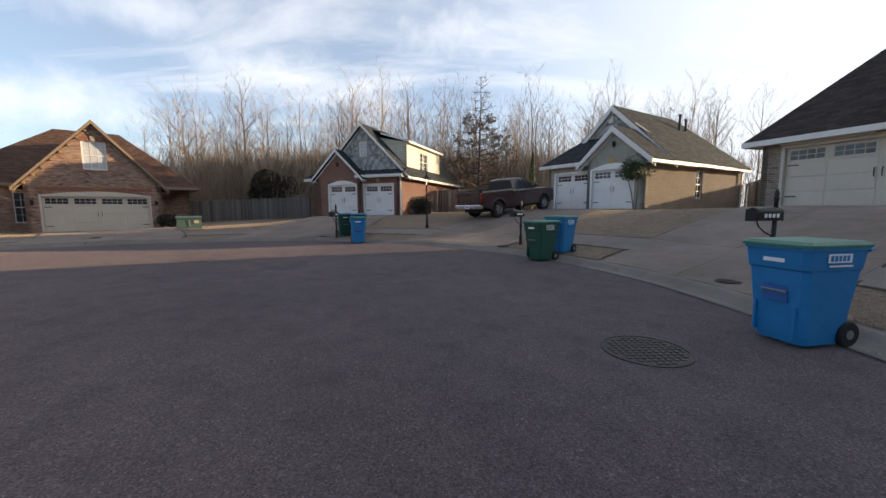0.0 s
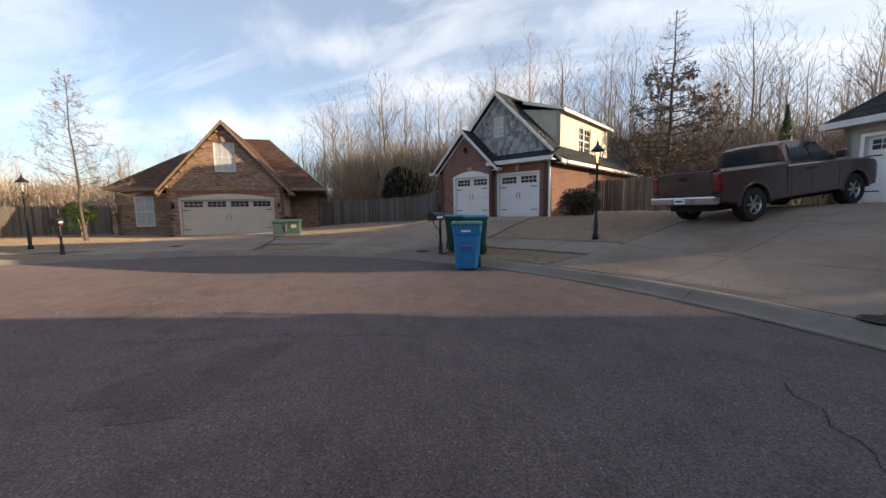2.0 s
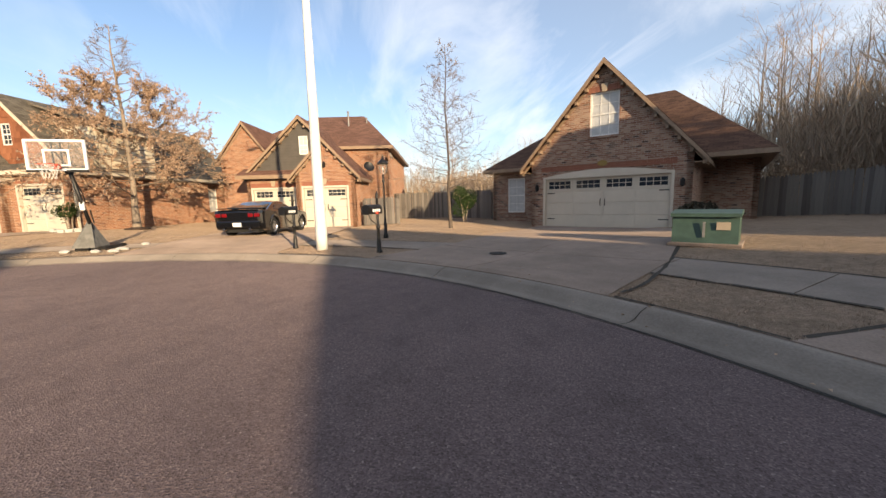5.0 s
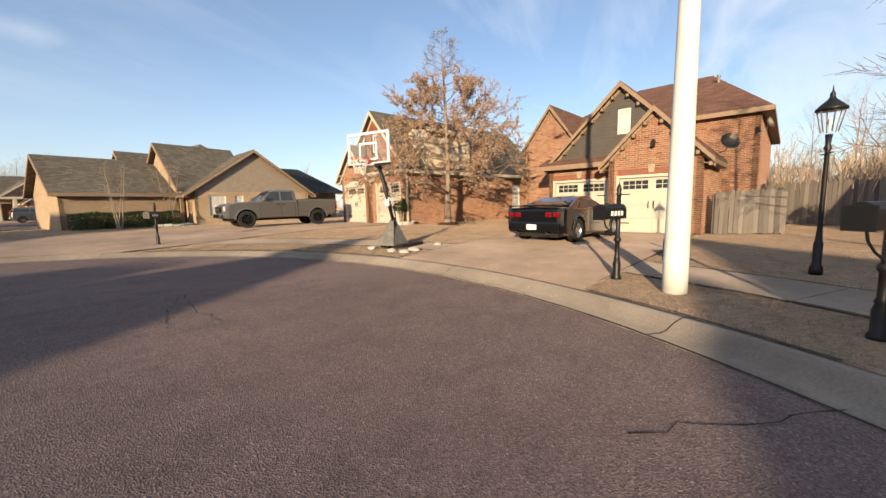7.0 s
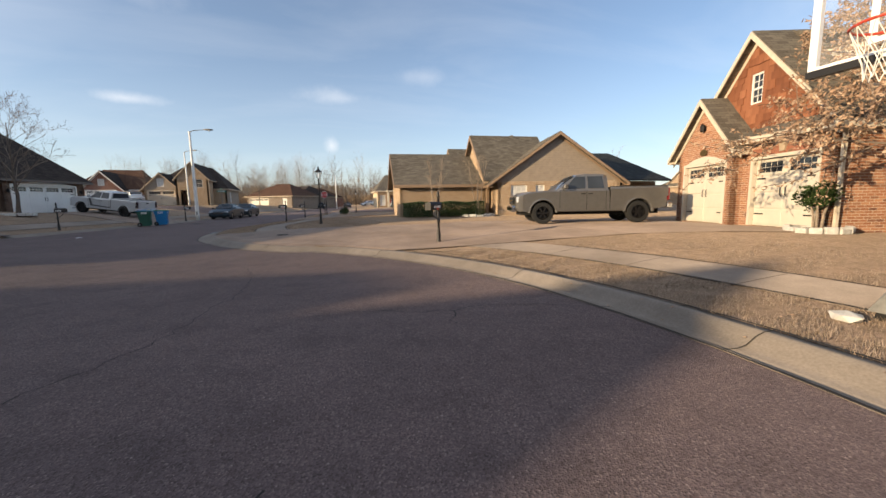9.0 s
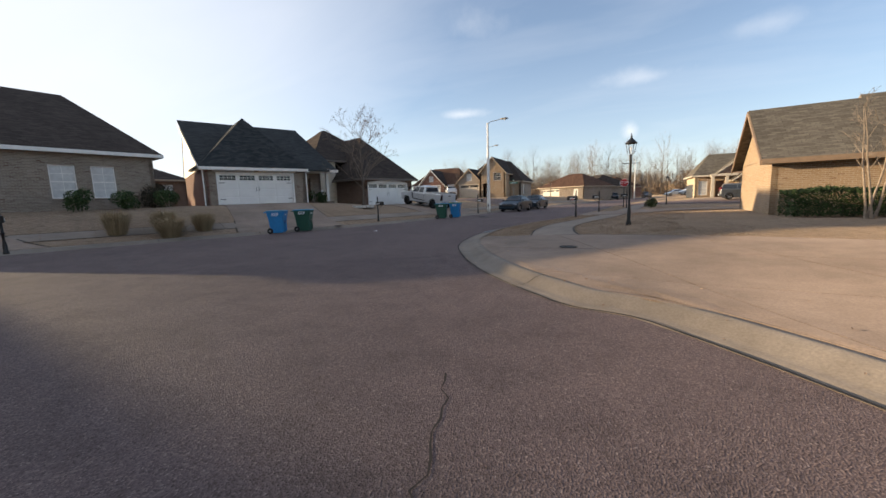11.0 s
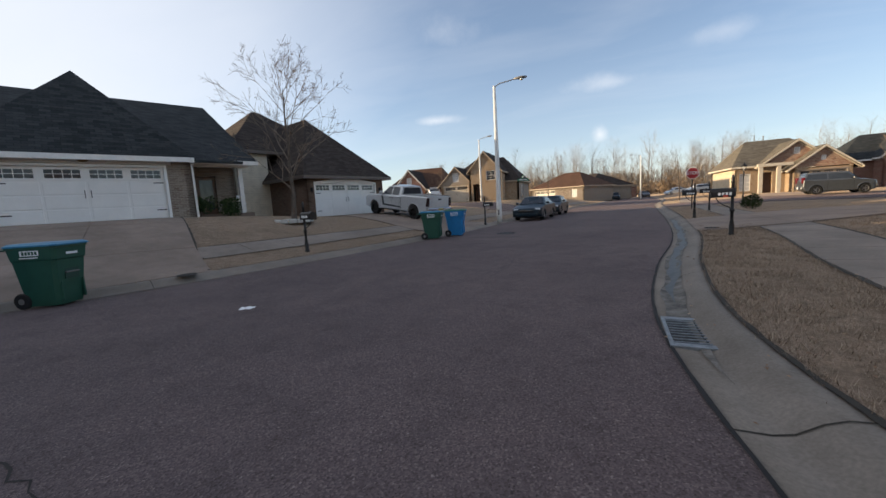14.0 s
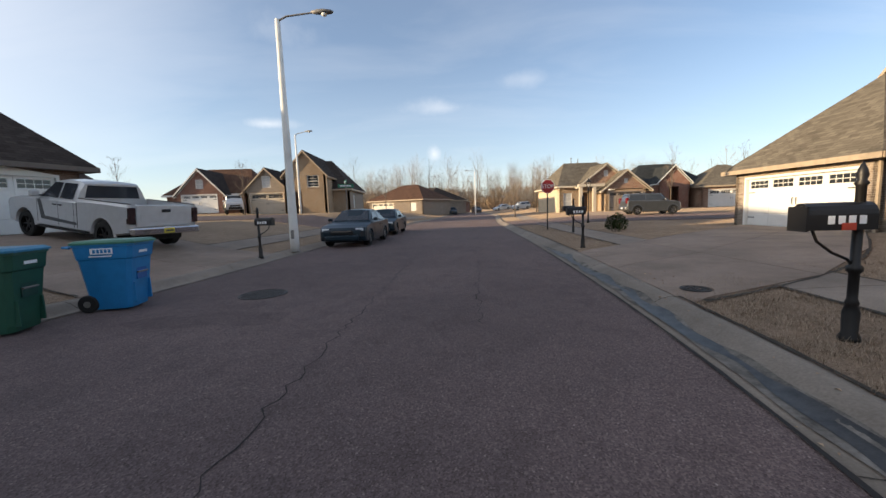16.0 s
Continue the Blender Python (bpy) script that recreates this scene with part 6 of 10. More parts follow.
for k, (x, y, rx, ry) in enumerate([(-7.4, 10.1, 0.5, 0.35), (-7.3, 11.4, 0.35, 0.3), (-5.9, 10.1, 0.3, 0.5), (-4.4, 8.9, 0.4, 0.9), (-6.9, -23.2, 0.9, 0.4)]):
    blot(x, y, rx, ry, k, M_STAIN, "oil_stain", "dull oil stain on the asphalt")


def lid(x, y, r, label, z=None, ring=True):
    o = thing("manhole_cover", pose(x, y, (0.002 if z is None else z)), label, "manhole cover")
    bm = bmesh.new()
    lathe(bm, [(r, 0), (r, 0.008), (r * 0.93, 0.012), (r * 0.93, 0.006), (0.01, 0.006)], 24)
    part("cover", bm, M_CAST, o)
    bm = bmesh.new()
    k = 5
    for i in range(-k, k + 1):
        for j in range(-k, k + 1):
            px, py = i * r * 0.16, j * r * 0.16
            if math.hypot(px, py) < r * 0.84:
                box(bm, px - r * 0.05, px + r * 0.05, py - r * 0.05, py + r * 0.05, 0.006, 0.012)
    tagged(part("tread", bm, M_CAST, o), kind="stuff")
    return o


M_CAST = plain("cast_iron", (0.045, 0.04, 0.037), 0.6, 0.4, grain=0.25, scale=20)
lid(1.3, 3.05, 0.42, "round cast iron manhole cover in the asphalt")
lid(-6.9, -24.7, 0.40, "round cast iron manhole cover in the street")
for (x, y) in ((-5.84, 16.9), (-15.5, 16.2), (4.3, 5.7), (-13.53, -23.2), (-14.6, -8.1), (1.6, 12.0), (-2.0, -15.0)):
    lid(x, y, 0.2, "small round iron meter lid in the concrete", height(x, y) + 0.032)


def drain_inlet():
    o = thing("storm_drain", pose(-11.0, -13.65, 0.006, 0, 0, -3), "worn steel storm drain grate set in the wet concrete gutter", "storm drain")
    # shallow solid block: the well's shaded depth is only its near-black colour
    bm = bmesh.new()
    box(bm, -0.17, 0.17, -0.36, 0.36, -0.03, 0.003)
    part("well", bm, M_CRACK, o, "near-black block for the shaded well under the grate")
    for x0, x1, y0, y1 in ((-0.20, -0.165, -0.42, 0.42), (0.165, 0.20, -0.42, 0.42), (-0.165, 0.165, -0.42, -0.34), (-0.165, 0.165, 0.34, 0.42)):
        bm = bmesh.new()
        box(bm, x0, x1, y0, y1, -0.02, 0.016, bevel=0.004)
        part("frame_bar", bm, M_GRATE, o, "bright worn steel edge")
    for k in range(9):
        bm = bmesh.new()
        y = -0.30 + k * 0.075
        box(bm, -0.165, 0.165, y - 0.014, y + 0.014, -0.015, 0.012, bevel=0.003)
        part("grate_bar", bm, M_GRATE_BAR, o)
    return o


drain_inlet()

def gutter_strip(name, y0, y1, mid, half, lift, material, label, seed, wander=1.0):
    """A damp strip that follows the hollow of the western gutter, its edges wandering a little."""
    rnd = random.Random(seed)
    ph = [rnd.uniform(0, 6.28) for _ in range(4)]
    bm = bmesh.new()
    last = None
    n = int((y0 - y1) / 0.08)
    for k in range(n + 1):
        y = y0 + (y1 - y0) * k / n
        u = 0.5 - 0.5 * math.cos(math.pi * min(1.0, 12 * min(k, n - k) / n))
        x = float(np.interp(y, WEST_Y, WEST_X))
        tilt = float(np.interp(y, WEST_Y, WEST_T))
        c = mid + wander * (0.02 * math.sin(y * 1.7 + ph[0]) + 0.012 * math.sin(y * 4.9 + ph[1]))
        w = half * u * (1 + wander * (0.22 * math.sin(y * 2.3 + ph[2]) + 0.14 * math.sin(y * 6.1 + ph[3]))) + 0.002
        row = []
        for s in (-1, -0.33, 0.33, 1):
            a = c + w * s
            row.append(bm.verts.new((x - a * math.cos(tilt), y + a * math.sin(tilt), lift + float(np.interp(a, [0.0, 0.20, 0.30, 0.42], [0.006, -0.009, 0.007, 0.078])))))
        if last:
            for s in range(3):
                bm.faces.new((last[s], last[s + 1], row[s + 1], row[s]))
        last = row
    bm.normal_update()
    if bm.faces[:][0].normal.z < 0:
        bmesh.ops.reverse_faces(bm, faces=bm.faces)
    return tagged(link_mesh(name, bm, material, smooth=True), label, "stain", kind="structure")


west_run = [i for i in range(len(KERB)) if -34 < KERB[i][1] < -6 and KERB[i][0] < -8]
WEST_Y = [float(KERB[i][1]) for i in west_run]
WEST_X = [float(KERB[i][0]) for i in west_run]
WEST_T = [math.atan2(KN[i][1], -KN[i][0]) for i in west_run]
gutter_strip("damp_gutter", -12.6, -31.0, 0.225, 0.105, 0.012, M_WET, "damp concrete in the hollow of the gutter", 5, 0.8)
gutter_strip("gutter_water", -14.6, -30.0, 0.235, 0.07, 0.016, M_WATER, "thin trickle of water lying in the gutter", 6, 1.6)


def scrap(x, y, rz, label):
    """A crumpled scrap of paper."""
    rnd = random.Random(int(x * 100))
    bm = bmesh.new()
    g = [[bm.verts.new((0.05 * i - 0.1, 0.04 * j - 0.06, 0.006 + rnd.random() * 0.022)) for j in range(4)] for i in range(5)]
    for i in range(4):
        for j in range(3):
            bm.faces.new((g[i][j], g[i + 1][j], g[i + 1][j + 1], g[i][j + 1]))
    o = tagged(link_mesh("paper_scrap", bm, M_SIGN_WHITE), label, "litter")
    o.matrix_world = pose(x, y, 0.0, 0, 0, rz)


scrap(-5.56, -13.47, 25, "crumpled white paper scrap lying on the asphalt")


# ---------------------------------------------------------------- grass
def blades(name, count, where, hmin, hmax, seed, material, label):
    """Many single leaves of grass as one mesh."""
    rs = np.random.RandomState(seed)
    vs, fs = [], []
    made = 0
    while made < count:
        x, y = where(rs)
        if x is None:
            continue
        z = height(x, y) - 0.01
        for _ in range(5):
            a = rs.uniform(0, 6.283)
            hh = rs.uniform(hmin, hmax)
            w = rs.uniform(0.0015, 0.0035)
            ox, oy = x + rs.normal(0, 0.06), y + rs.normal(0, 0.06)
            lx, ly = math.cos(a) * hh * 0.7, math.sin(a) * hh * 0.7
            i = len(vs)
            vs += [(ox - math.sin(a) * w, oy + math.cos(a) * w, z), (ox + math.sin(a) * w, oy - math.cos(a) * w, z), (ox + lx, oy + ly, z + hh)]
            fs.append((i, i + 1, i + 2))
        made += 1
    me = bpy.data.meshes.new(name)
    me.from_pydata(vs, [], fs)
    me.materials.append(material)
    return tagged(new(name, me), label, "grass", kind="stuff")


def lawn_spot(rs):
    i = rs.randint(130, len(KERB) - 150)
    near = rs.rand() < 0.5
    off = rs.uniform(GUTTER + 0.08, 2.1) if near else rs.uniform(3.45, 8.0)
    p = KERB[i] + KN[i] * off + KD[i] * rs.uniform(-0.3, 0.3)
    if any(inside(p, d) for d in DRIVES):
        return None, None
    return p


blades("grass", 27000, lawn_spot, 0.018, 0.05, 11, M_BLADE, "short dead straw-coloured lawn grass")
WEST_LAWN = [i for i in range(130, len(KERB) - 150) if KERB[i][0] < -10.5 and -25 < KERB[i][1] < 9]


def verge_spot(rs):
    """The lawn strip and first metres of lawn along the western kerb, in loose patches."""
    i = WEST_LAWN[rs.randint(len(WEST_LAWN))]
    off = rs.uniform(GUTTER + 0.1, 2.08) if rs.rand() < 0.6 else rs.uniform(3.5, 6.5)
    p = KERB[i] + KN[i] * off + KD[i] * rs.uniform(-0.3, 0.3)
    if math.sin(p[0] * 5.1 + 1.7 * math.sin(p[1] * 3.3)) * math.sin(p[1] * 4.4 + p[0]) < rs.uniform(-0.7, 0.5) or any(inside(p, d) for d in DRIVES):
        return None, None
    return p


blades("grass", 16000, verge_spot, 0.03, 0.075, 12, M_BLADE, "loose pale tufts of dead grass on the kerbside lawn")


def leaf_litter():
    """Dead leaves blown along the gutters and over the verges."""
    rs = np.random.RandomState(21)
    vs, fs = [], []
    for _ in range(900):
        i = rs.randint(150, len(KERB) - 160)
        off = abs(rs.normal(0.75, 0.5))
        p = KERB[i] + KN[i] * off + KD[i] * rs.uniform(-0.3, 0.3)
        if off < GUTTER + 0.05:
            z = float(np.interp(off, [0.0, 0.20, 0.30, 0.42, 0.6], [0.012, 0.0, 0.016, 0.09, 0.12]))
        else:
            z = sheet_z(p[0], p[1], 0.04)
        a, s = rs.uniform(0, 6.283), rs.uniform(0.012, 0.028)
        c, d = math.cos(a) * s, math.sin(a) * s
        k = len(vs)
        vs += [(p[0] - c, p[1] - d, z), (p[0] + d * 0.5, p[1] - c * 0.5, z + s * 0.5), (p[0] + c, p[1] + d, z + 0.003), (p[0] - d * 0.5, p[1] + c * 0.5, z + s * 0.4)]
        fs += [(k, k + 1, k + 2), (k, k + 2, k + 3)]
    tagged(mesh_of("dead_leaves", vs, fs, M_LEAF_BROWN), "scattered dry brown leaves along the gutters and verges", "leaves", kind="stuff")


def tufts():
    """Longer dead grass left standing along the paved edges and round the posts."""
    rs = np.random.RandomState(31)
    vs, fs = [], []
    for _ in range(5200):
        i = rs.randint(150, len(KERB) - 160)
        off = GUTTER + 0.05 + abs(rs.normal(0, 0.05)) if rs.rand() < 0.55 else (2.1 - abs(rs.normal(0, 0.05)) if rs.rand() < 0.5 else 3.46 + abs(rs.normal(0, 0.05)))
        p = KERB[i] + KN[i] * off + KD[i] * rs.uniform(-0.3, 0.3)
        if any(inside(p, d) for d in DRIVES):
            continue
        z = height(p[0], p[1]) - 0.005
        for _ in range(5):
            a, hh, w = rs.uniform(0, 6.283), rs.uniform(0.03, 0.08), rs.uniform(0.002, 0.004)
            ox, oy = p[0] + rs.normal(0, 0.03), p[1] + rs.normal(0, 0.03)
            k = len(vs)
            vs += [(ox - math.sin(a) * w, oy + math.cos(a) * w, z), (ox + math.sin(a) * w, oy - math.cos(a) * w, z), (ox + math.cos(a) * hh * 0.6, oy + math.sin(a) * hh * 0.6, z + hh)]
            fs.append((k, k + 1, k + 2))
    tagged(mesh_of("grass_edge", vs, fs, M_BLADE), "ragged dead grass along the paved edges", "grass", kind="stuff")


# ---------------------------------------------------------------- trees
def tree_segments(seed, tall, r0, limbs, spread=0.9, rise=0.75, levels=3, start=0.25, taper=0.72, kids=4, lean=0.02, pyramid=False, wob=0.12, slim=0.5):
    """Limbs as (points, radii) with their order, grown from one trunk."""
    rnd = random.Random(seed)
    out = []
    trunk, rad = [], []
    d = Vector((rnd.uniform(-lean, lean), rnd.uniform(-lean, lean), 1))
    p = Vector((0, 0, 0))
    n = 9
    for i in range(n + 1):
        trunk.append(p.copy())
        rad.append(r0 * (1 - 0.93 * i / n) + 0.006)
        p = p + d * (tall / n) + Vector((rnd.uniform(-1, 1), rnd.uniform(-1, 1), 0)) * tall * 0.008
    rad[0] *= 1.35
    out.append((trunk, rad, 0))

    def grow(base, direc, ln, r, lev):
        pts, rr = [base.copy()], [r]
        q, dd = base.copy(), direc.copy()
        m = 4 if lev < 3 else 2
        for i in range(m):
            dd = (dd + Vector((rnd.uniform(-1, 1), rnd.uniform(-1, 1), rnd.uniform(-0.4, 0.9) * (0.5 if pyramid else 1.0))) * wob).normalized()
            q = q + dd * ln / m
            pts.append(q.copy())
            rr.append(max(0.004, r * (1 - 0.85 * (i + 1) / m)))
        out.append((pts, rr, lev))
        if lev < levels:
            for k in range(kids):
                f = rnd.uniform(0.25, 0.98)
                i = min(m - 1, int(f * m))
                b = pts[i].lerp(pts[i + 1], f * m - i)
                side = dd.orthogonal().normalized()
                side.rotate(Matrix.Rotation(rnd.uniform(0, 6.283), 3, dd))
                nd = (dd * 0.75 + side * rnd.uniform(0.45, 0.95) + Vector((0, 0, 0.18 if not pyramid else 0.03))).normalized()
                grow(b, nd, ln * rnd.uniform(0.34, 0.58), max(0.005, r * 0.5), lev + 1)

    for k in range(limbs):
        u = start + (1 - start) * (k + rnd.random() * 0.8) / limbs
        u = min(0.985, u)
        i = min(n - 1, int(u * n))
        b = trunk[i].lerp(trunk[i + 1], u * n - i)
        a = k * 2.399 + rnd.uniform(-0.5, 0.5)
        if pyramid:
            ln = tall * spread * (1.02 - u) + 0.25
            up_ = rise * u
        else:
            ln = tall * spread * (0.30 + 0.42 * math.sin(math.pi * min(1, u * 0.9)))
            up_ = rise * (0.6 + u)
        direc = Vector((math.cos(a), math.sin(a), up_)).normalized()
        grow(b, direc, ln, max(0.008, rad[i] * slim), 1)
    return out


def tree_arrays(segs, sides=(8, 5, 4, 3, 3), keep=9):
    vs, fs = [], []
    for pts, rr, lev in segs:
        if lev > keep:
            continue
        sd = sides[min(lev, len(sides) - 1)]
        prev = None
        for i, p in enumerate(pts):
            d = (pts[min(i + 1, len(pts) - 1)] - pts[max(i - 1, 0)]).normalized()
            a = d.orthogonal().normalized()
            b = d.cross(a)
            base = len(vs)
            for k in range(sd):
                c = 2 * math.pi * k / sd
                vs.append(tuple(p + rr[i] * (a * math.cos(c) + b * math.sin(c))))
            if prev is not None:
                for k in range(sd):
                    fs.append((prev + k, prev + (k + 1) % sd, base + (k + 1) % sd, base + k))
            prev = base
    return vs, fs


def mesh_of(name, vs, fs, material, parent=None, label="", smooth=False):
    me = bpy.data.meshes.new(name)
    me.from_pydata(vs, [], fs)
    me.materials.append(material)
    if smooth:
        for p in me.polygons:
            p.use_smooth = True
    o = new(name, me)
    if parent:
        o.parent = parent
    if label:
        o["label"] = label
    return o


def leaf_cloud(segs, seed, per, size, levs, droop=0.0, umax=1.0, umin=0.0, squash=1.0):
    """Small folded leaves hung along the twigs."""
    rnd = random.Random(seed)
    vs, fs = [], []
    zt = max(p.z for pts, _, _ in segs for p in pts)
    for pts, rr, lev in segs:
        if lev not in levs:
            continue
        for _ in range(per):
            f = rnd.random() * (len(pts) - 1)
            i = min(len(pts) - 2, int(f))
            c = pts[i].lerp(pts[i + 1], f - i)
            if not umin <= c.z / zt <= umax:
                continue
            c = c + Vector((rnd.gauss(0, size * 0.8), rnd.gauss(0, size * 0.8), rnd.gauss(0, size * 0.6) - droop))
            a = Vector((rnd.uniform(-1, 1), rnd.uniform(-1, 1), rnd.uniform(-1, 1) * squash)).normalized()
            b = a.orthogonal().normalized()
            b.rotate(Matrix.Rotation(rnd.uniform(0, 6.283), 3, a))
            s = size * rnd.uniform(0.6, 1.3)
            k = len(vs)
            n = a.cross(b) * s * 0.15
            vs += [tuple(c - a * s), tuple(c + b * s * 0.45 + n), tuple(c + a * s), tuple(c - b * s * 0.45 + n)]
            fs += [(k, k + 1, k + 2), (k, k + 2, k + 3)]
    return vs, fs


def bare_tree(x, y, rz, segs, bark, label, name="tree", twigm=None):
    o = thing(name, on_ground(x, y, rz, -0.03), label, "tree")
    vs, fs = tree_arrays([s for s in segs if s[2] == 0])
    mesh_of("trunk", vs, fs, bark, o, smooth=True)
    vs, fs = tree_arrays([s for s in segs if s[2] > 0])
    mesh_of("crown", vs, fs, twigm or bark, o, "bare winter branches")
    return o


def mulch_ring(x, y, r, edge=None):
    o = thing("mulch_bed", on_ground(x, y), "dark mulch bed round the foot of a plant", "mulch bed")
    bm = bmesh.new()
    lathe(bm, [(r, -0.05), (r * 0.96, 0.045), (r * 0.5, 0.09), (0.02, 0.1)], 18)
    part("mulch", bm, M_MULCH, o)
    if edge:
        for k in range(14):
            a = 2 * math.pi * k / 14
            bm = bmesh.new()
            box(bm, -r * 0.21, r * 0.21, -0.08, 0.08, -0.03, 0.12 + 0.02 * (k % 3), pose(r * math.cos(a), r * math.sin(a), 0, 0, 0, math.degrees(a) + 90), bevel=0.02)
            part("edging_stone", bm, edge, o)


# brown-leaved oak beside the brick house
seg = tree_segments(21, 9.6, 0.15, 52, spread=0.45, rise=0.5, levels=3, start=0.17, kids=7, pyramid=True, wob=0.10, slim=0.32)
oak = thing("tree", on_ground(-29.9, 2.75, 30, -0.03), "young oak holding brown dead leaves in its lower crown", "tree")
mesh_of("trunk", *tree_arrays([s for s in seg if s[2] == 0]), M_BARK_PALE, oak, smooth=True)
mesh_of("crown", *tree_arrays([s for s in seg if s[2] > 0]), M_TWIG, oak, "fine bare branches")
tagged(mesh_of("leaves", *leaf_cloud(seg, 5, 22, 0.048, (2, 3), 0.03, 0.74), M_LEAF_BROWN, oak, "clinging brown dead leaves"), kind="stuff")
mulch_ring(-29.9, 2.75, 0.55)
# bare tree on the lawn between two brick houses
bare_tree(-23.6, 17.4, 0, tree_segments(4, 7.6, 0.07, 54, spread=0.30, rise=0.55, levels=3, start=0.22, kids=6, pyramid=True, slim=0.34, lean=0.005), M_BARK, "slender bare tree with level branches on a dead lawn", twigm=M_TWIG)
# vase-shaped bare tree before the steep-roofed house
seg = tree_segments(9, 5.6, 0.10, 18, spread=0.66, rise=0.95, levels=4, start=0.24, kids=4, slim=0.42)
bare_tree(1.8, -22.3, 40, seg, M_BARK, "vase-shaped bare tree in a mulch ring", twigm=M_TWIG)
mulch_ring(1.8, -22.3, 0.7, M_ROCK)
# thin multi-stemmed trees before the ranch house
for k, (x, y, hgt) in enumerate(((-23.0, -16.2, 3.7), (-26.2, -16.8, 3.9))):
    seg = []
    for j in range(4):
        s = tree_segments(60 + 7 * k + j, hgt, 0.035, 7, spread=0.28, rise=1.6, levels=3, start=0.4, kids=3)
        tilt = Matrix.Rotation(0.16, 4, "X")
        turn = Matrix.Rotation(j * 1.57 + 0.4, 4, "Z")
        seg += [([(turn @ tilt @ p) + Vector((0.1 * math.cos(j * 1.57), 0.1 * math.sin(j * 1.57), 0)) for p in pts], rr, lev) for pts, rr, lev in s]
    bare_tree(x, y, 25 * k, seg, M_BARK_PALE, "bare multi-stemmed ornamental tree beside the hedge", twigm=M_BARK_PALE)
mulch_ring(-26.2, -16.8, 1.1, M_ROCK)
# dull dark conifer behind the pickup
seg = tree_segments(33, 12.6, 0.17, 64, spread=0.30, rise=0.22, levels=3, start=0.08, kids=5, pyramid=True, wob=0.09)
con = thing("tree", on_ground(3.6, 35.5, 0, -0.03), "tall dark conifer with level boughs and a bare top", "tree")
mesh_of("trunk", *tree_arrays([s for s in seg if s[2] == 0]), M_BARK, con, smooth=True)
mesh_of("crown", *tree_arrays([s for s in seg if s[2] > 0]), M_BARK, con, "level boughs")
tagged(mesh_of("needles", *leaf_cloud(seg, 6, 6, 0.085, (2, 3), 0.03, 0.72), M_LEAF_DULL, con, "dull dark needles"), kind="stuff")


def evergreen(x, y, w, hgt, seed, label, name="shrub", material=None, stems=0.0, cone=False, n=2600, size=0.05):
    """A leafy bush: leaves through an uneven lobed volume over short stems."""
    rnd = random.Random(seed)
    o = thing(name, on_ground(x, y, 0, -0.02), label, "shrub" if name == "shrub" else "tree")
    vs, fs = [], []
    lobes = [(rnd.uniform(-0.45, 0.45) * w, rnd.uniform(-0.45, 0.45) * w, rnd.uniform(0.15, 0.85), rnd.uniform(0.35, 0.6) * w) for _ in range(9)]
    for _ in range(n):
        if cone:
            u = rnd.random() ** 0.8
            r = w * (1 - u) * (0.55 + 0.45 * rnd.random()) * (0.9 + 0.25 * math.sin(9 * u + seed))
            a = rnd.uniform(0, 6.283)
            c = Vector((r * math.cos(a), r * math.sin(a), stems + u * (hgt - stems)))
        else:
            lx, ly, lz, lr = rnd.choice(lobes)
            v = Vector((rnd.gauss(0, 1), rnd.gauss(0, 1), rnd.gauss(0, 1))).normalized() * (0.6 + 0.4 * rnd.random() ** 0.5)
            lrz = min(lr, (hgt - stems) * 0.45)
            c = Vector((lx + v.x * lr, ly + v.y * lr, stems + (hgt - stems) * (0.22 + 0.56 * lz) + v.z * lrz))
            if c.z < stems * 0.9 or c.z > hgt * 1.03:
                continue
        a = Vector((rnd.uniform(-1, 1), rnd.uniform(-1, 1), rnd.uniform(-1, 1))).normalized()
        b = a.orthogonal().normalized()
        s = size * rnd.uniform(0.6, 1.4)
        k = len(vs)
        vs += [tuple(c - a * s), tuple(c + b * s * 0.5), tuple(c + a * s), tuple(c - b * s * 0.5)]
        fs += [(k, k + 1, k + 2), (k, k + 2, k + 3)]
    tagged(mesh_of("foliage", vs, fs, material or M_LEAF_GREEN, o), kind="stuff")
    bm = bmesh.new()
    for k in range(5 if stems else 3):
        bm = bmesh.new()
        a = 6.283 * k / (5 if stems else 3) + seed
        top = (math.cos(a) * w * 0.45, math.sin(a) * w * 0.45, max(stems, hgt * 0.5) + 0.3)
        tube(bm, [(math.cos(a) * 0.08, math.sin(a) * 0.08, 0), (math.cos(a) * w * 0.2, math.sin(a) * w * 0.2, top[2] * 0.5), top], [0.035, 0.028, 0.015], 5)
        part("stem", bm, M_BARK_PALE, o)
    return o


evergreen(9.55, 18.3, 1.15, 2.75, 2, "small clipped evergreen tree with pale bare stems", "small_tree", stems=1.25, n=5200)
evergreen(-28.2, 19.5, 0.8, 2.4, 3, "green holly bush against a brick corner", n=3200)
evergreen(-28.6, 0.75, 0.55, 1.35, 4, "small green bush in a stone ring by the garage", stems=0.5, n=1500)
mulch_ring(-28.6, 0.75, 0.6, M_ROCK)
evergreen(-1.5, 24.2, 1.0, 1.15, 5, "dark rounded bush at the corner of a brick house", material=M_LEAF_DARK, n=5200)
evergreen(-18.4, 25.0, 0.75, 0.95, 6, "low dark bush beside the wide garage", material=M_LEAF_DARK, n=2400)
evergreen(6.7, 27.4, 0.7, 4.4, 7, "narrow dark columnar evergreen at a house corner", cone=True, n=3600)
evergreen(9.3, -12.2, 1.0, 1.5, 41, "dark dormant bush at the corner of a shaded house", material=M_LEAF_DARK, n=2600)
evergreen(11.2, -13.6, 0.8, 1.9, 42, "dark upright bush between two houses", material=M_LEAF_DARK, n=2200)
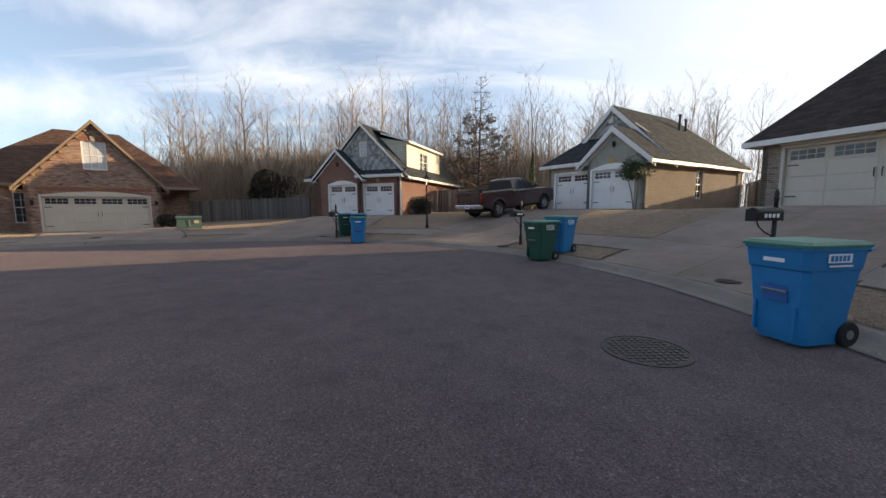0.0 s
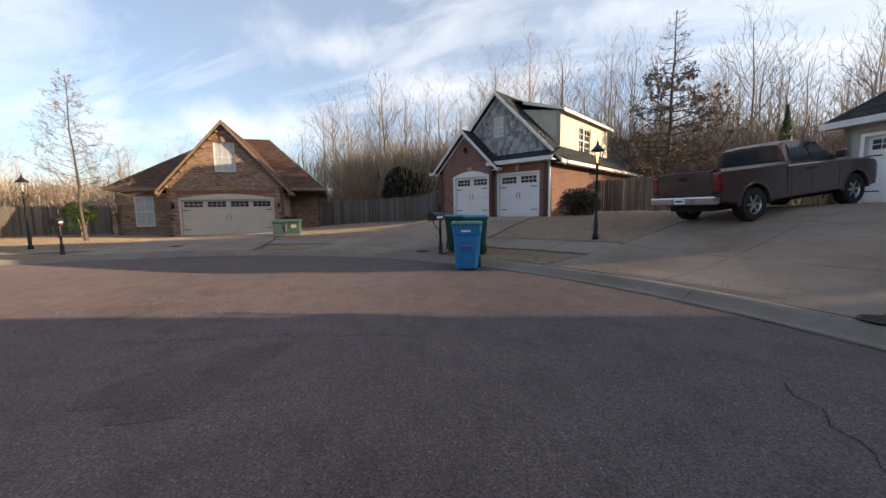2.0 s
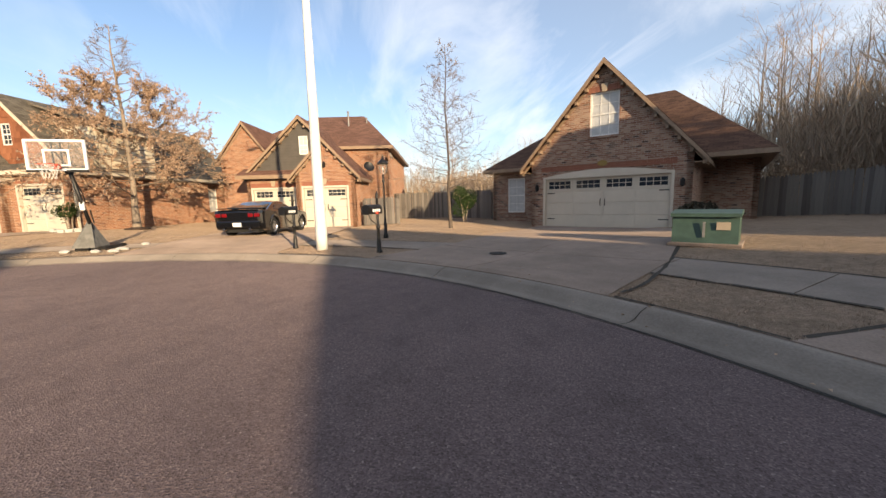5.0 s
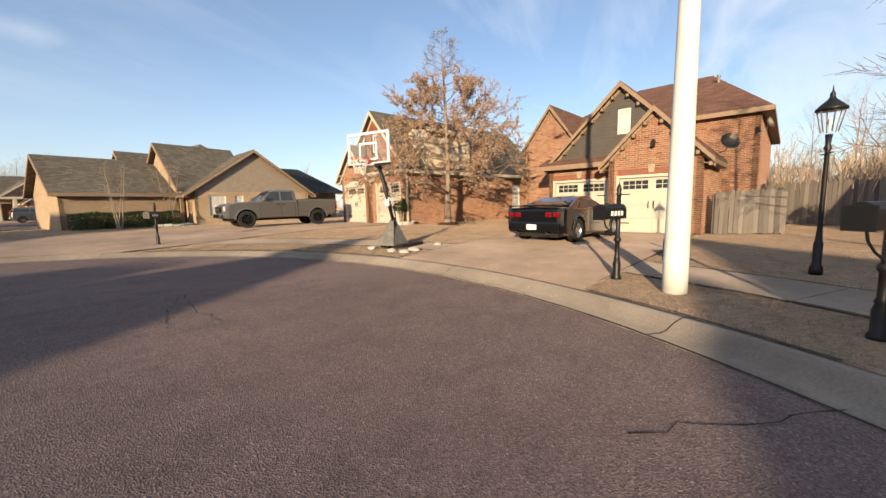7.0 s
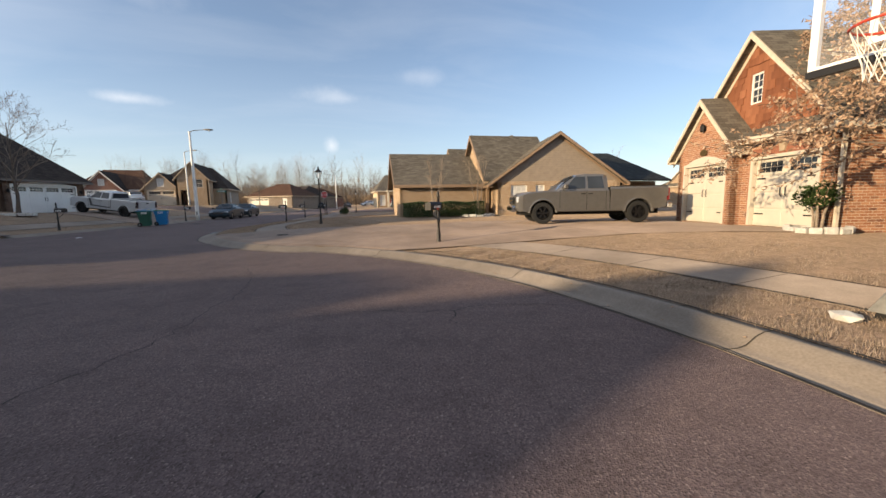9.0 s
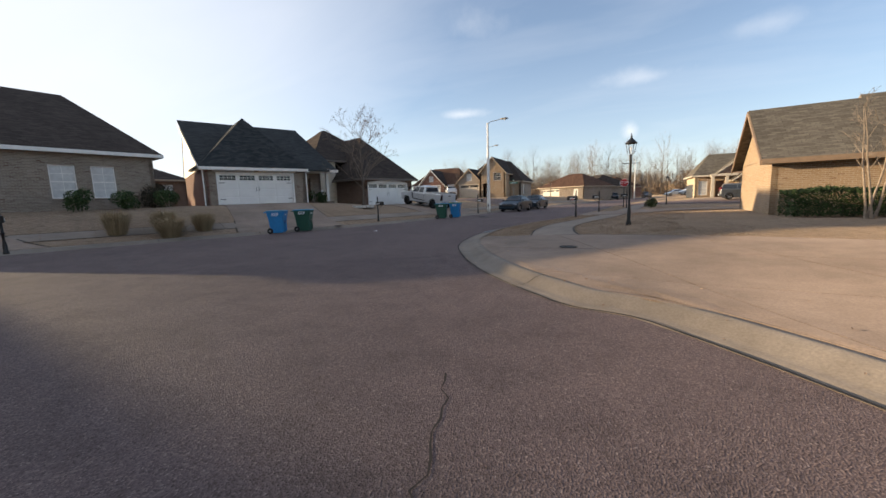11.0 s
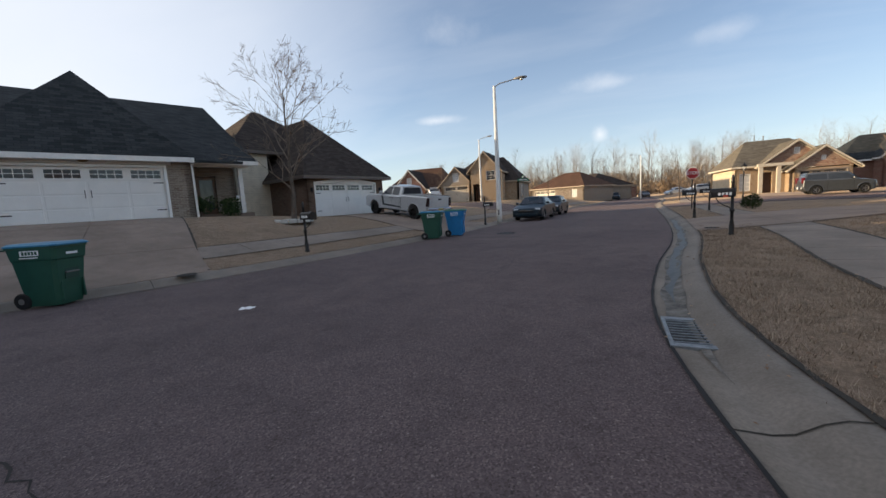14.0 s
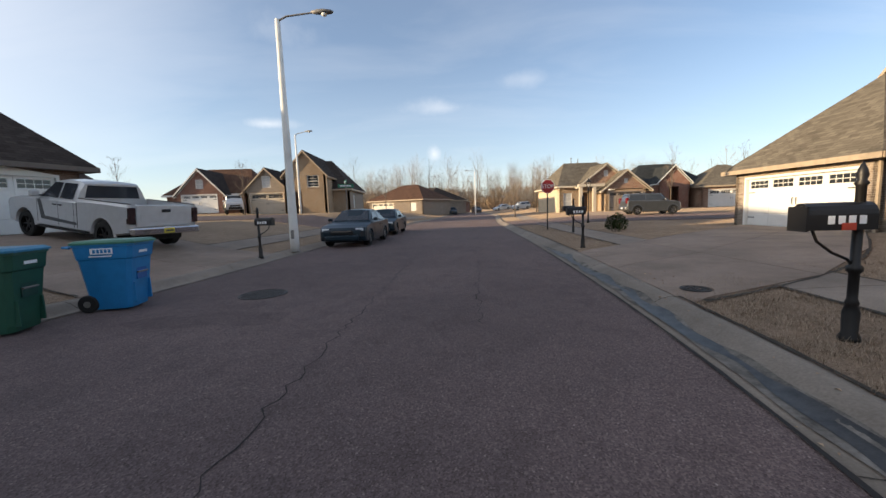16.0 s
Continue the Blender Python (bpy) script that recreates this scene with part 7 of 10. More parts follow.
evergreen(-17.9, -34.2, 0.6, 0.9, 8, "low bush on a lawn edge", n=1200)
evergreen(-24.3, -28.6, 0.8, 1.2, 18, "round clipped green bush against a brick wall", n=2200)
for k, (x, y) in enumerate(((8.2, -10.2), (8.6, -8.4), (8.0, -12.2), (7.3, -22.2), (6.8, -23.4))):
    evergreen(x, y, 0.7, 1.0 + 0.2 * (k % 2), 20 + k, "dark low bush before a shaded house front", n=1500)


def hedge():
    o = thing("hedge", pose(-23.9, -17.3, height(-23.9, -17.3), 0, 0, 176), "long dark clipped hedge before the ranch house", "hedge")
    rnd = random.Random(8)
    vs, fs = [], []
    for _ in range(15000):
        u, v, w = rnd.uniform(-2.75, 2.75), rnd.uniform(-0.55, 0.55), rnd.uniform(0.05, 1.0)
        side = rnd.randrange(4)
        if side == 0:
            v = -0.5 + rnd.gauss(0, 0.05)
        elif side == 1:
            v = 0.5 + rnd.gauss(0, 0.05)
        elif side == 2:
            w = 0.95 + rnd.gauss(0, 0.04) + 0.05 * math.sin(u * 3)
        a = Vector((rnd.uniform(-1, 1), rnd.uniform(-1, 1), rnd.uniform(-1, 1))).normalized()
        b = a.orthogonal().normalized()
        s = rnd.uniform(0.03, 0.06)
        c = Vector((u, v, w))
        k = len(vs)
        vs += [tuple(c - a * s), tuple(c + b * s * 0.5), tuple(c + a * s), tuple(c - b * s * 0.5)]
        fs += [(k, k + 1, k + 2), (k, k + 2, k + 3)]
    tagged(mesh_of("foliage", vs, fs, M_LEAF_GREEN, o), kind="stuff")
    bm = bmesh.new()
    for k in range(18):
        x = -2.6 + k * 0.3
        tube(bm, [(x, 0, 0), (x + 0.05, 0.05, 0.8)], [0.03, 0.01], 5)
    tagged(part("stems", bm, M_BARK, o), kind="stuff")


hedge()


def straw_clump(x, y, r, hgt, seed):
    o = thing("ornamental_grass", on_ground(x, y), "dry straw-coloured clump of ornamental grass", "grass clump")
    rnd = random.Random(seed)
    vs, fs = [], []
    for _ in range(900):
        a, rr = rnd.uniform(0, 6.283), r * 0.4 * rnd.random()
        l, out = hgt * rnd.uniform(0.6, 1.1), r * rnd.uniform(0.2, 1.0)
        p0 = Vector((rr * math.cos(a), rr * math.sin(a), 0))
        p1 = p0 + Vector((math.cos(a) * out * 0.4, math.sin(a) * out * 0.4, l * 0.75))
        p2 = p0 + Vector((math.cos(a) * out, math.sin(a) * out, l * rnd.uniform(0.55, 1.0)))
        s = Vector((-math.sin(a), math.cos(a), 0)) * 0.006
        k = len(vs)
        vs += [tuple(p0 - s), tuple(p0 + s), tuple(p1 + s), tuple(p1 - s), tuple(p2)]
        fs += [(k, k + 1, k + 2, k + 3), (k + 3, k + 2, k + 4)]
    tagged(mesh_of("blades", vs, fs, M_STRAW, o), kind="stuff")


for k, (x, y) in enumerate(((1.9, -10.3), (2.9, -9.2), (3.4, -7.6), (1.4, -8.6))):
    straw_clump(x, y, 0.8 + 0.12 * (k % 2), 0.95 + 0.1 * (k % 3), k)


leaf_litter()
tufts()


# woods: many bare trees as one body each
def woodland(name, label, spots, seed, tall, mats, lev=2, twigs=True):
    rnd = random.Random(seed)
    temps = []
    for k in range(6):
        s = tree_segments(100 + seed * 10 + k, 12.0, 0.12, 18 if k % 2 else 24, spread=0.40 if k % 3 else 0.30, rise=1.1, levels=lev, start=0.22, kids=3 if lev == 3 else 6, wob=0.17)
        vs, fs = tree_arrays(s, sides=(5, 3, 3, 3, 3))
        temps.append((np.array(vs), fs))
    vs, fs, n = [], [], 0
    for (x, y) in spots:
        v, f = temps[rnd.randrange(6)]
        a = rnd.uniform(0, 6.283)
        sc = tall / 12.0 * rnd.uniform(0.72, 1.18)
        wd = sc * rnd.uniform(0.8, 1.2)
        c, s = math.cos(a), math.sin(a)
        w = np.stack([(v[:, 0] * c - v[:, 1] * s) * wd + x, (v[:, 0] * s + v[:, 1] * c) * wd + y, v[:, 2] * sc + 0.4], 1)
        vs.append(w)
        fs += [tuple(i + n for i in q) for q in f]
        n += len(v)
    o = mesh_of(name, np.concatenate(vs).tolist(), fs, mats)
    return tagged(o, label, "woodland", kind="stuff")


M_WOODS = varied("winter_wood", [(0.0, (0.23, 0.17, 0.122)), (0.5, (0.35, 0.26, 0.185)), (1.0, (0.47, 0.35, 0.245))], 0.95)
M_BRUSH = varied("dry_brush", [(0.0, (0.18, 0.126, 0.085)), (0.5, (0.31, 0.215, 0.135)), (1.0, (0.45, 0.31, 0.19))], 0.95)
M_FARWOODS = varied("far_winter_wood", [(0.0, (0.17, 0.14, 0.115)), (0.5, (0.25, 0.205, 0.165)), (1.0, (0.33, 0.27, 0.215))], 0.95)
rw = random.Random(5)
north = [(rw.uniform(-34, 40), rw.uniform(43, 62)) for _ in range(190)]
woodland("woodland", "bare winter woods behind the houses", north, 1, 13.4, M_WOODS, 3)
west = [(rw.uniform(-95, -62), rw.uniform(2, 60)) for _ in range(34)] + [(rw.uniform(-75, -45), rw.uniform(38, 66)) for _ in range(26)]
woodland("woodland", "thin bare trees beyond the western fences", west, 2, 9.0, M_WOODS)
south = [(rw.uniform(-160, 80), rw.uniform(-260, -190)) for _ in range(230)]
woodland("woodland", "far bare woods at the end of the street", south, 3, 20.0, M_FARWOODS)
east = [(rw.uniform(44, 70), rw.uniform(14, 38)) for _ in range(24)]
woodland("woodland", "bare trees behind the eastern houses", east, 4, 7.0, M_WOODS)


def brush(name, label, spots, seed, size):
    """Tangled undergrowth: a haze of thin stems and dead leaves."""
    rs = np.random.RandomState(seed)
    vs, fs = [], []
    for (x, y, r, hgt) in spots:
        for _ in range(420):
            a, q = rs.uniform(0, 6.283), r * math.sqrt(rs.rand())
            p = np.array([x + q * math.cos(a), y + q * math.sin(a), 0.3 + hgt * rs.rand() ** 0.8 * (1 - 0.5 * (q / r) ** 2)])
            d = rs.normal(0, 1, 3)
            d[2] = abs(d[2]) * 1.6
            d *= size * rs.uniform(0.6, 2.0) / np.linalg.norm(d)
            w = rs.normal(0, 1, 3)
            w *= size * 0.11 / np.linalg.norm(w)
            k = len(vs)
            vs += [tuple(p - w), tuple(p + w), tuple(p + d)]
            fs.append((k, k + 1, k + 2))
    tagged(mesh_of(name, vs, fs, M_BRUSH), label, "undergrowth", kind="stuff")


brush("undergrowth", "tangled brown undergrowth at the edge of the woods", [(rw.uniform(-34, 36), rw.uniform(39, 58), rw.uniform(2, 4), rw.uniform(2.0, 4.5)) for _ in range(190)], 3, 0.32)
brush("undergrowth", "hazy undergrowth of the far woods", [(rw.uniform(-150, 70), rw.uniform(-230, -185), rw.uniform(5, 9), rw.uniform(5, 9)) for _ in range(150)], 4, 1.1)
brush("undergrowth", "brown scrub beyond the western fences", [(rw.uniform(-90, -50), rw.uniform(4, 60), rw.uniform(3, 5), rw.uniform(2.5, 4)) for _ in range(40)], 5, 0.4)
brush("undergrowth", "scrub behind the eastern houses", [(rw.uniform(44, 66), rw.uniform(12, 38), rw.uniform(3, 5), rw.uniform(2.0, 3.5)) for _ in range(26)], 6, 0.4)
def saplings(name, label, spots, seed, count, tall, wide, material=None):
    """Crowded slender upright shoots."""
    rs = np.random.RandomState(seed)
    vs, fs = [], []
    for (x, y, r) in spots:
        for _ in range(count):
            a, q = rs.uniform(0, 6.283), r * math.sqrt(rs.rand())
            z0 = tall * rs.rand() ** 1.2 * 0.75
            p = np.array([x + q * math.cos(a), y + q * math.sin(a), 0.3 + z0])
            d = rs.normal(0, 0.32, 3)
            d[2] = 1.0
            d *= tall * rs.uniform(0.12, 0.34)
            w = rs.normal(0, 1, 3)
            w[2] = 0
            w *= wide * rs.uniform(0.5, 1.2) / np.linalg.norm(w)
            k = len(vs)
            vs += [tuple(p - w), tuple(p + w), tuple(p + d)]
            fs.append((k, k + 1, k + 2))
    tagged(mesh_of(name, vs, fs, material or M_WOODS), label, "undergrowth", kind="stuff")


saplings("saplings", "crowded bare saplings in front of the woods", [(rw.uniform(-34, 38), rw.uniform(40, 56), rw.uniform(2.0, 3.5)) for _ in range(150)], 8, 740, 8.5, 0.03)
saplings("saplings", "crowded bare growth of the far woods", [(rw.uniform(-160, 80), rw.uniform(-235, -190), rw.uniform(5, 9)) for _ in range(130)], 9, 320, 12.5, 0.14, M_FARWOODS)
saplings("saplings", "bare scrub beyond the western fences", [(rw.uniform(-85, -52), rw.uniform(0, 48), rw.uniform(2.5, 4.5)) for _ in range(70)], 12, 280, 6.0, 0.045)
# the dense dark-leaved thicket and sunlit saplings behind the brick houses
evergreen(-16.5, 40.5, 3.4, 5.0, 31, "dark evergreen thicket at the edge of the woods", material=M_LEAF_DARK, n=9000, size=0.16)
evergreen(-9.8, 41.0, 2.6, 3.6, 32, "dark evergreen thicket behind a fence", material=M_LEAF_DARK, n=5000, size=0.16)


# ---------------------------------------------------------------- fences
def fence(pts, label, tall=1.8, seed=1, picket=0.14, group="wooden fences"):
    """Close-boarded pickets, each of its own, on posts and rails."""
    rnd = random.Random(seed)
    o = tagged(new("fence"), label, "fence", group)
    meshes = []
    for k in range(5):
        bm = bmesh.new()
        w = picket * 0.5 * (0.92 + 0.015 * k)
        prism_y(bm, [(-w, 0), (w, 0), (w, tall - 0.09), (w * 0.4, tall + 0.01 * k), (-w * 0.4, tall + 0.01 * k), (-w, tall - 0.09)], -0.011, 0.011)
        fixed(bm)
        me = bpy.data.meshes.new("picket")
        bm.to_mesh(me)
        bm.free()
        me.materials.append(M_FENCE)
        meshes.append(me)
    for (x0, y0), (x1, y1) in zip(pts, pts[1:]):
        ln = math.hypot(x1 - x0, y1 - y0)
        a = math.degrees(math.atan2(y1 - y0, x1 - x0))
        n = int(ln / picket)
        for k in range(n):
            u = (k + 0.5) / n
            x, y = x0 + (x1 - x0) * u, y0 + (y1 - y0) * u
            q = new("picket", rnd.choice(meshes))
            q.parent = o
            q.matrix_world = pose(x, y, height(x, y) + rnd.uniform(0.0, 0.03), rnd.uniform(-0.8, 0.8), rnd.uniform(-0.7, 0.7), a)
        m = max(1, round(ln / 2.4))
        for k in range(m + 1):
            u = k / m
            x, y = x0 + (x1 - x0) * u, y0 + (y1 - y0) * u
            bm = bmesh.new()
            box(bm, -0.045, 0.045, 0.06, 0.15, -0.1, tall - 0.1)
            p = part("post", bm, M_FENCE, o)
            p.matrix_world = pose(x, y, height(x, y), 0, 0, a)
        for z in (0.35, 1.4):
            bm = bmesh.new()
            za, zb = height(x0, y0) + z, height(x1, y1) + z
            tube(bm, [(x0, y0, za), (x1, y1, zb)], 0.045, 4)
            off = Vector((-(y1 - y0), x1 - x0, 0)).normalized() * 0.045
            bmesh.ops.translate(bm, verts=bm.verts, vec=off)
            part("rail", bm, M_FENCE, o)
    return o


fence([(-24.5, 31.5), (-18.5, 32.6), (-13.0, 32.6), (-11.0, 31.0)], "weathered grey board fence between two brick houses", seed=1)
fence([(-1.3, 31.0), (2.2, 29.0), (6.2, 27.6)], "weathered board fence behind the side lawn", seed=2)
fence([(-40.0, 13.6), (-35.0, 16.6), (-33.2, 20.0), (-30.4, 22.0)], "dark weathered board fence beyond the lawn", seed=3)
fence([(-28.9, 13.95), (-29.1, 15.9)], "short sunlit board gate beside the orange brick house", tall=1.5, seed=4)
fence([(17.0, 16.6), (19.0, 20.0), (22.5, 26.5)], "dark board fence between two houses", seed=5)
fence([(-36.5, -3.0), (-38.0, -7.5)], "board fence behind the parked pickup", tall=1.6, seed=6)


# ---------------------------------------------------------------- street furniture
def street_light(x, y, rz, tall, label, r0=0.155):
    """Tapered white concrete pole with a curved arm and a cobra-head lamp; the arm reaches along local x."""
    o = thing("street_lamp", on_ground(x, y, rz, -0.03), label, "street lamp", "street lamps")
    bm = bmesh.new()
    lathe(bm, [(r0, 0), (r0 * 0.98, 0.5), (r0 * 0.8, tall * 0.45), (r0 * 0.52, tall)], 16)
    part("pole", bm, M_POLE, o, smooth=True)
    bm = bmesh.new()
    tube(bm, [(0.0, 0, tall - 0.25), (0.06, 0, tall - 0.03), (0.3, 0, tall + 0.09), (1.25, 0, tall + 0.2)], [0.04, 0.036, 0.032, 0.028], 8)
    part("arm", bm, M_GALV, o)
    bm = bmesh.new()
    prof = [(1.12, 0.035, 0.04), (1.3, 0.09, 0.075), (1.55, 0.14, 0.085), (1.78, 0.10, 0.06), (1.86, 0.03, 0.02)]
    rings = []
    for px, hw, hh in prof:
        rings.append([bm.verts.new((px, hw * math.cos(2 * math.pi * k / 10), tall + 0.21 + hh * math.sin(2 * math.pi * k / 10))) for k in range(10)])
    for a, b in zip(rings, rings[1:]):
        for k in range(10):
            bm.faces.new((a[k], b[k], b[(k + 1) % 10], a[(k + 1) % 10]))
    bm.faces.new(rings[0])
    bm.faces.new(rings[-1][::-1])
    fixed(bm)
    head = part("lamp_head", bm, M_GALV, o, "silver cobra-head lantern", smooth=True)
    bm = bmesh.new()
    lathe(bm, [(0.02, tall + 0.06), (0.085, tall + 0.1), (0.1, tall + 0.16)], 12, (1.55, 0))
    part("lens", bm, M_LENSL, head, smooth=True)
    bm = bmesh.new()
    box(bm, -0.05, 0.05, -r0 - 0.008, -r0 + 0.02, 0.45, 0.75)
    part("hand_hole", bm, M_GALV, o)
    return o


street_light(-18.62, 12.31, -38, 7.55, "tall white tapered concrete street lamp pole at the kerb")
street_light(-5.05, -31.5, 180, 7.75, "tall white street lamp on the grass verge")
street_light(2.8, -55.5, 165, 7.6, "white street lamp farther along the street", 0.13)
street_light(-18.5, -88.0, 0, 8.0, "far white street lamp", 0.13)


def lamp_post(x, y, label, tall=2.75, glow=False):
    o = thing("lamp_post", on_ground(x, y, 0, -0.03), label, "lamp post", "black lantern posts")
    bm = bmesh.new()
    h = tall - 0.62
    lathe(bm, [(0.085, 0), (0.085, 0.12), (0.055, 0.2), (0.06, 0.5), (0.045, 0.55), (0.032, 0.75), (0.03, h - 0.25), (0.05, h - 0.2), (0.03, h - 0.15), (0.045, h)], 12)
    part("post", bm, M_BLACK, o, smooth=True)
    bm = bmesh.new()
    tube(bm, [(-0.22, 0, h - 0.28), (0.22, 0, h - 0.28)], 0.012, 6)
    part("ladder_bar", bm, M_BLACK, o)
    bm = bmesh.new()
    lathe(bm, [(0.05, h), (0.09, h + 0.03), (0.15, h + 0.34)], 6, cap=True)
    part("glass", bm, M_CLEAR, o, "lantern glass")
    bm = bmesh.new()
    lathe(bm, [(0.014, h + 0.03), (0.014, h + 0.13), (0.032, h + 0.17), (0.030, h + 0.21), (0.008, h + 0.26)], 8)
    part("bulb", bm, M_LAMPGLOW if glow else M_SIGN_WHITE, o, "lit amber bulb" if glow else "unlit bulb", smooth=True)
    for k in range(6):
        a = 2 * math.pi * k / 6
        bm = bmesh.new()
        tube(bm, [(0.095 * math.cos(a), 0.095 * math.sin(a), h + 0.03), (0.157 * math.cos(a), 0.157 * math.sin(a), h + 0.35)], 0.009, 4)
        part("cage_bar", bm, M_BLACK, o)
    bm = bmesh.new()
    lathe(bm, [(0.185, h + 0.34), (0.18, h + 0.37), (0.11, h + 0.44), (0.05, h + 0.5), (0.03, h + 0.54), (0.035, h + 0.57), (0.012, h + 0.62), (0.003, h + 0.7)], 12)
    part("cap", bm, M_BLACK, o, smooth=True)


lamp_post(-1.05, 18.2, "black lantern post on the lawn before a brick house", glow=True)
lamp_post(-20.5, 14.25, "black lantern post beside the footway")
lamp_post(-15.92, -13.2, "black lantern post on the corner lawn", 2.95)
lamp_post(-19.75, -41.2, "black lantern post near the corner", 2.8)


def mailbox(x, y, rz, label, red=False):
    """Black cast post with a finial, a scrolled bracket and a round-topped box that opens along local -x."""
    o = thing("mailbox", on_ground(x, y, rz, -0.03), label, "mailbox", "black mailboxes")
    bm = bmesh.new()
    lathe(bm, [(0.075, 0), (0.075, 0.06), (0.055, 0.1), (0.06, 0.28), (0.042, 0.34), (0.05, 0.36), (0.036, 0.4), (0.036, 0.62), (0.055, 0.64), (0.055, 0.68), (0.036, 0.7), (0.034, 1.36), (0.05, 1.38), (0.03, 1.41), (0.042, 1.45), (0.03, 1.5), (0.004, 1.56)], 12)
    part("post", bm, M_BLACK, o, smooth=True)
    bm = bmesh.new()
    n = 8
    prof = [(-0.10, 1.0), (0.10, 1.0)] + [(0.10 * math.cos(math.pi * k / n), 1.13 + 0.1 * math.sin(math.pi * k / n)) for k in range(n + 1)]
    a = [bm.verts.new((-0.44, y_, z)) for y_, z in prof]
    b = [bm.verts.new((0.06, y_, z)) for y_, z in prof]
    bm.faces.new(a)
    bm.faces.new(b[::-1])
    for k in range(len(prof)):
        bm.faces.new((a[k], b[k], b[(k + 1) % len(prof)], a[(k + 1) % len(prof)]))
    fixed(bm)
    bx = part("box", bm, M_BLACK, o)
    bm = bmesh.new()
    box(bm, -0.462, -0.443, -0.105, 0.105, 0.99, 1.2)
    part("door", bm, M_BLACK, bx)
    bm = bmesh.new()
    tube(bm, [(-0.34, 0, 1.0), (-0.3, 0, 0.9), (-0.18, 0, 0.8), (-0.06, 0, 0.74), (0.0, 0, 0.66)], 0.012, 6)
    part("bracket", bm, M_BLACK, o, "curved iron bracket")
    for s in (-1, 1):
        for k in range(4):
            bm = bmesh.new()
            box(bm, -0.30 + 0.075 * k, -0.25 + 0.075 * k, s * 0.101 - 0.001, s * 0.101 + 0.001, 1.05, 1.12)
            part("number_bar", bm, M_SIGN_WHITE, bx)
    if red:
        bm = bmesh.new()
        box(bm, -0.2, -0.1, 0.103, 0.11, 1.0, 1.06)
        box(bm, -0.2, -0.1, -0.11, -0.103, 1.0, 1.06)
        part("flag", bm, M_RIM_RED, bx, "small red flag")


def towards_road(x, y):
    i = int(np.hypot(KERB[:, 0] - x, KERB[:, 1] - y).argmin())
    return math.degrees(math.atan2(KN[i, 1], KN[i, 0]))


for (x, y, red) in ((2.28, 12.38, False), (-5.15, 16.6, False), (-19.29, 11.54, False), (-17.34, 13.76, True), (-19.38, -3.33, True), (-2.1, -18.6, False), (-13.46, -21.23, True), (-14.3, -28.9, False), (5.17, 5.86, False), (-4.7, -29.6, False), (1.9, -4.0, False), (-16.2, -34.5, False)):
    mailbox(x, y, towards_road(x, y), "black iron mailbox on a turned post by the kerb", red)


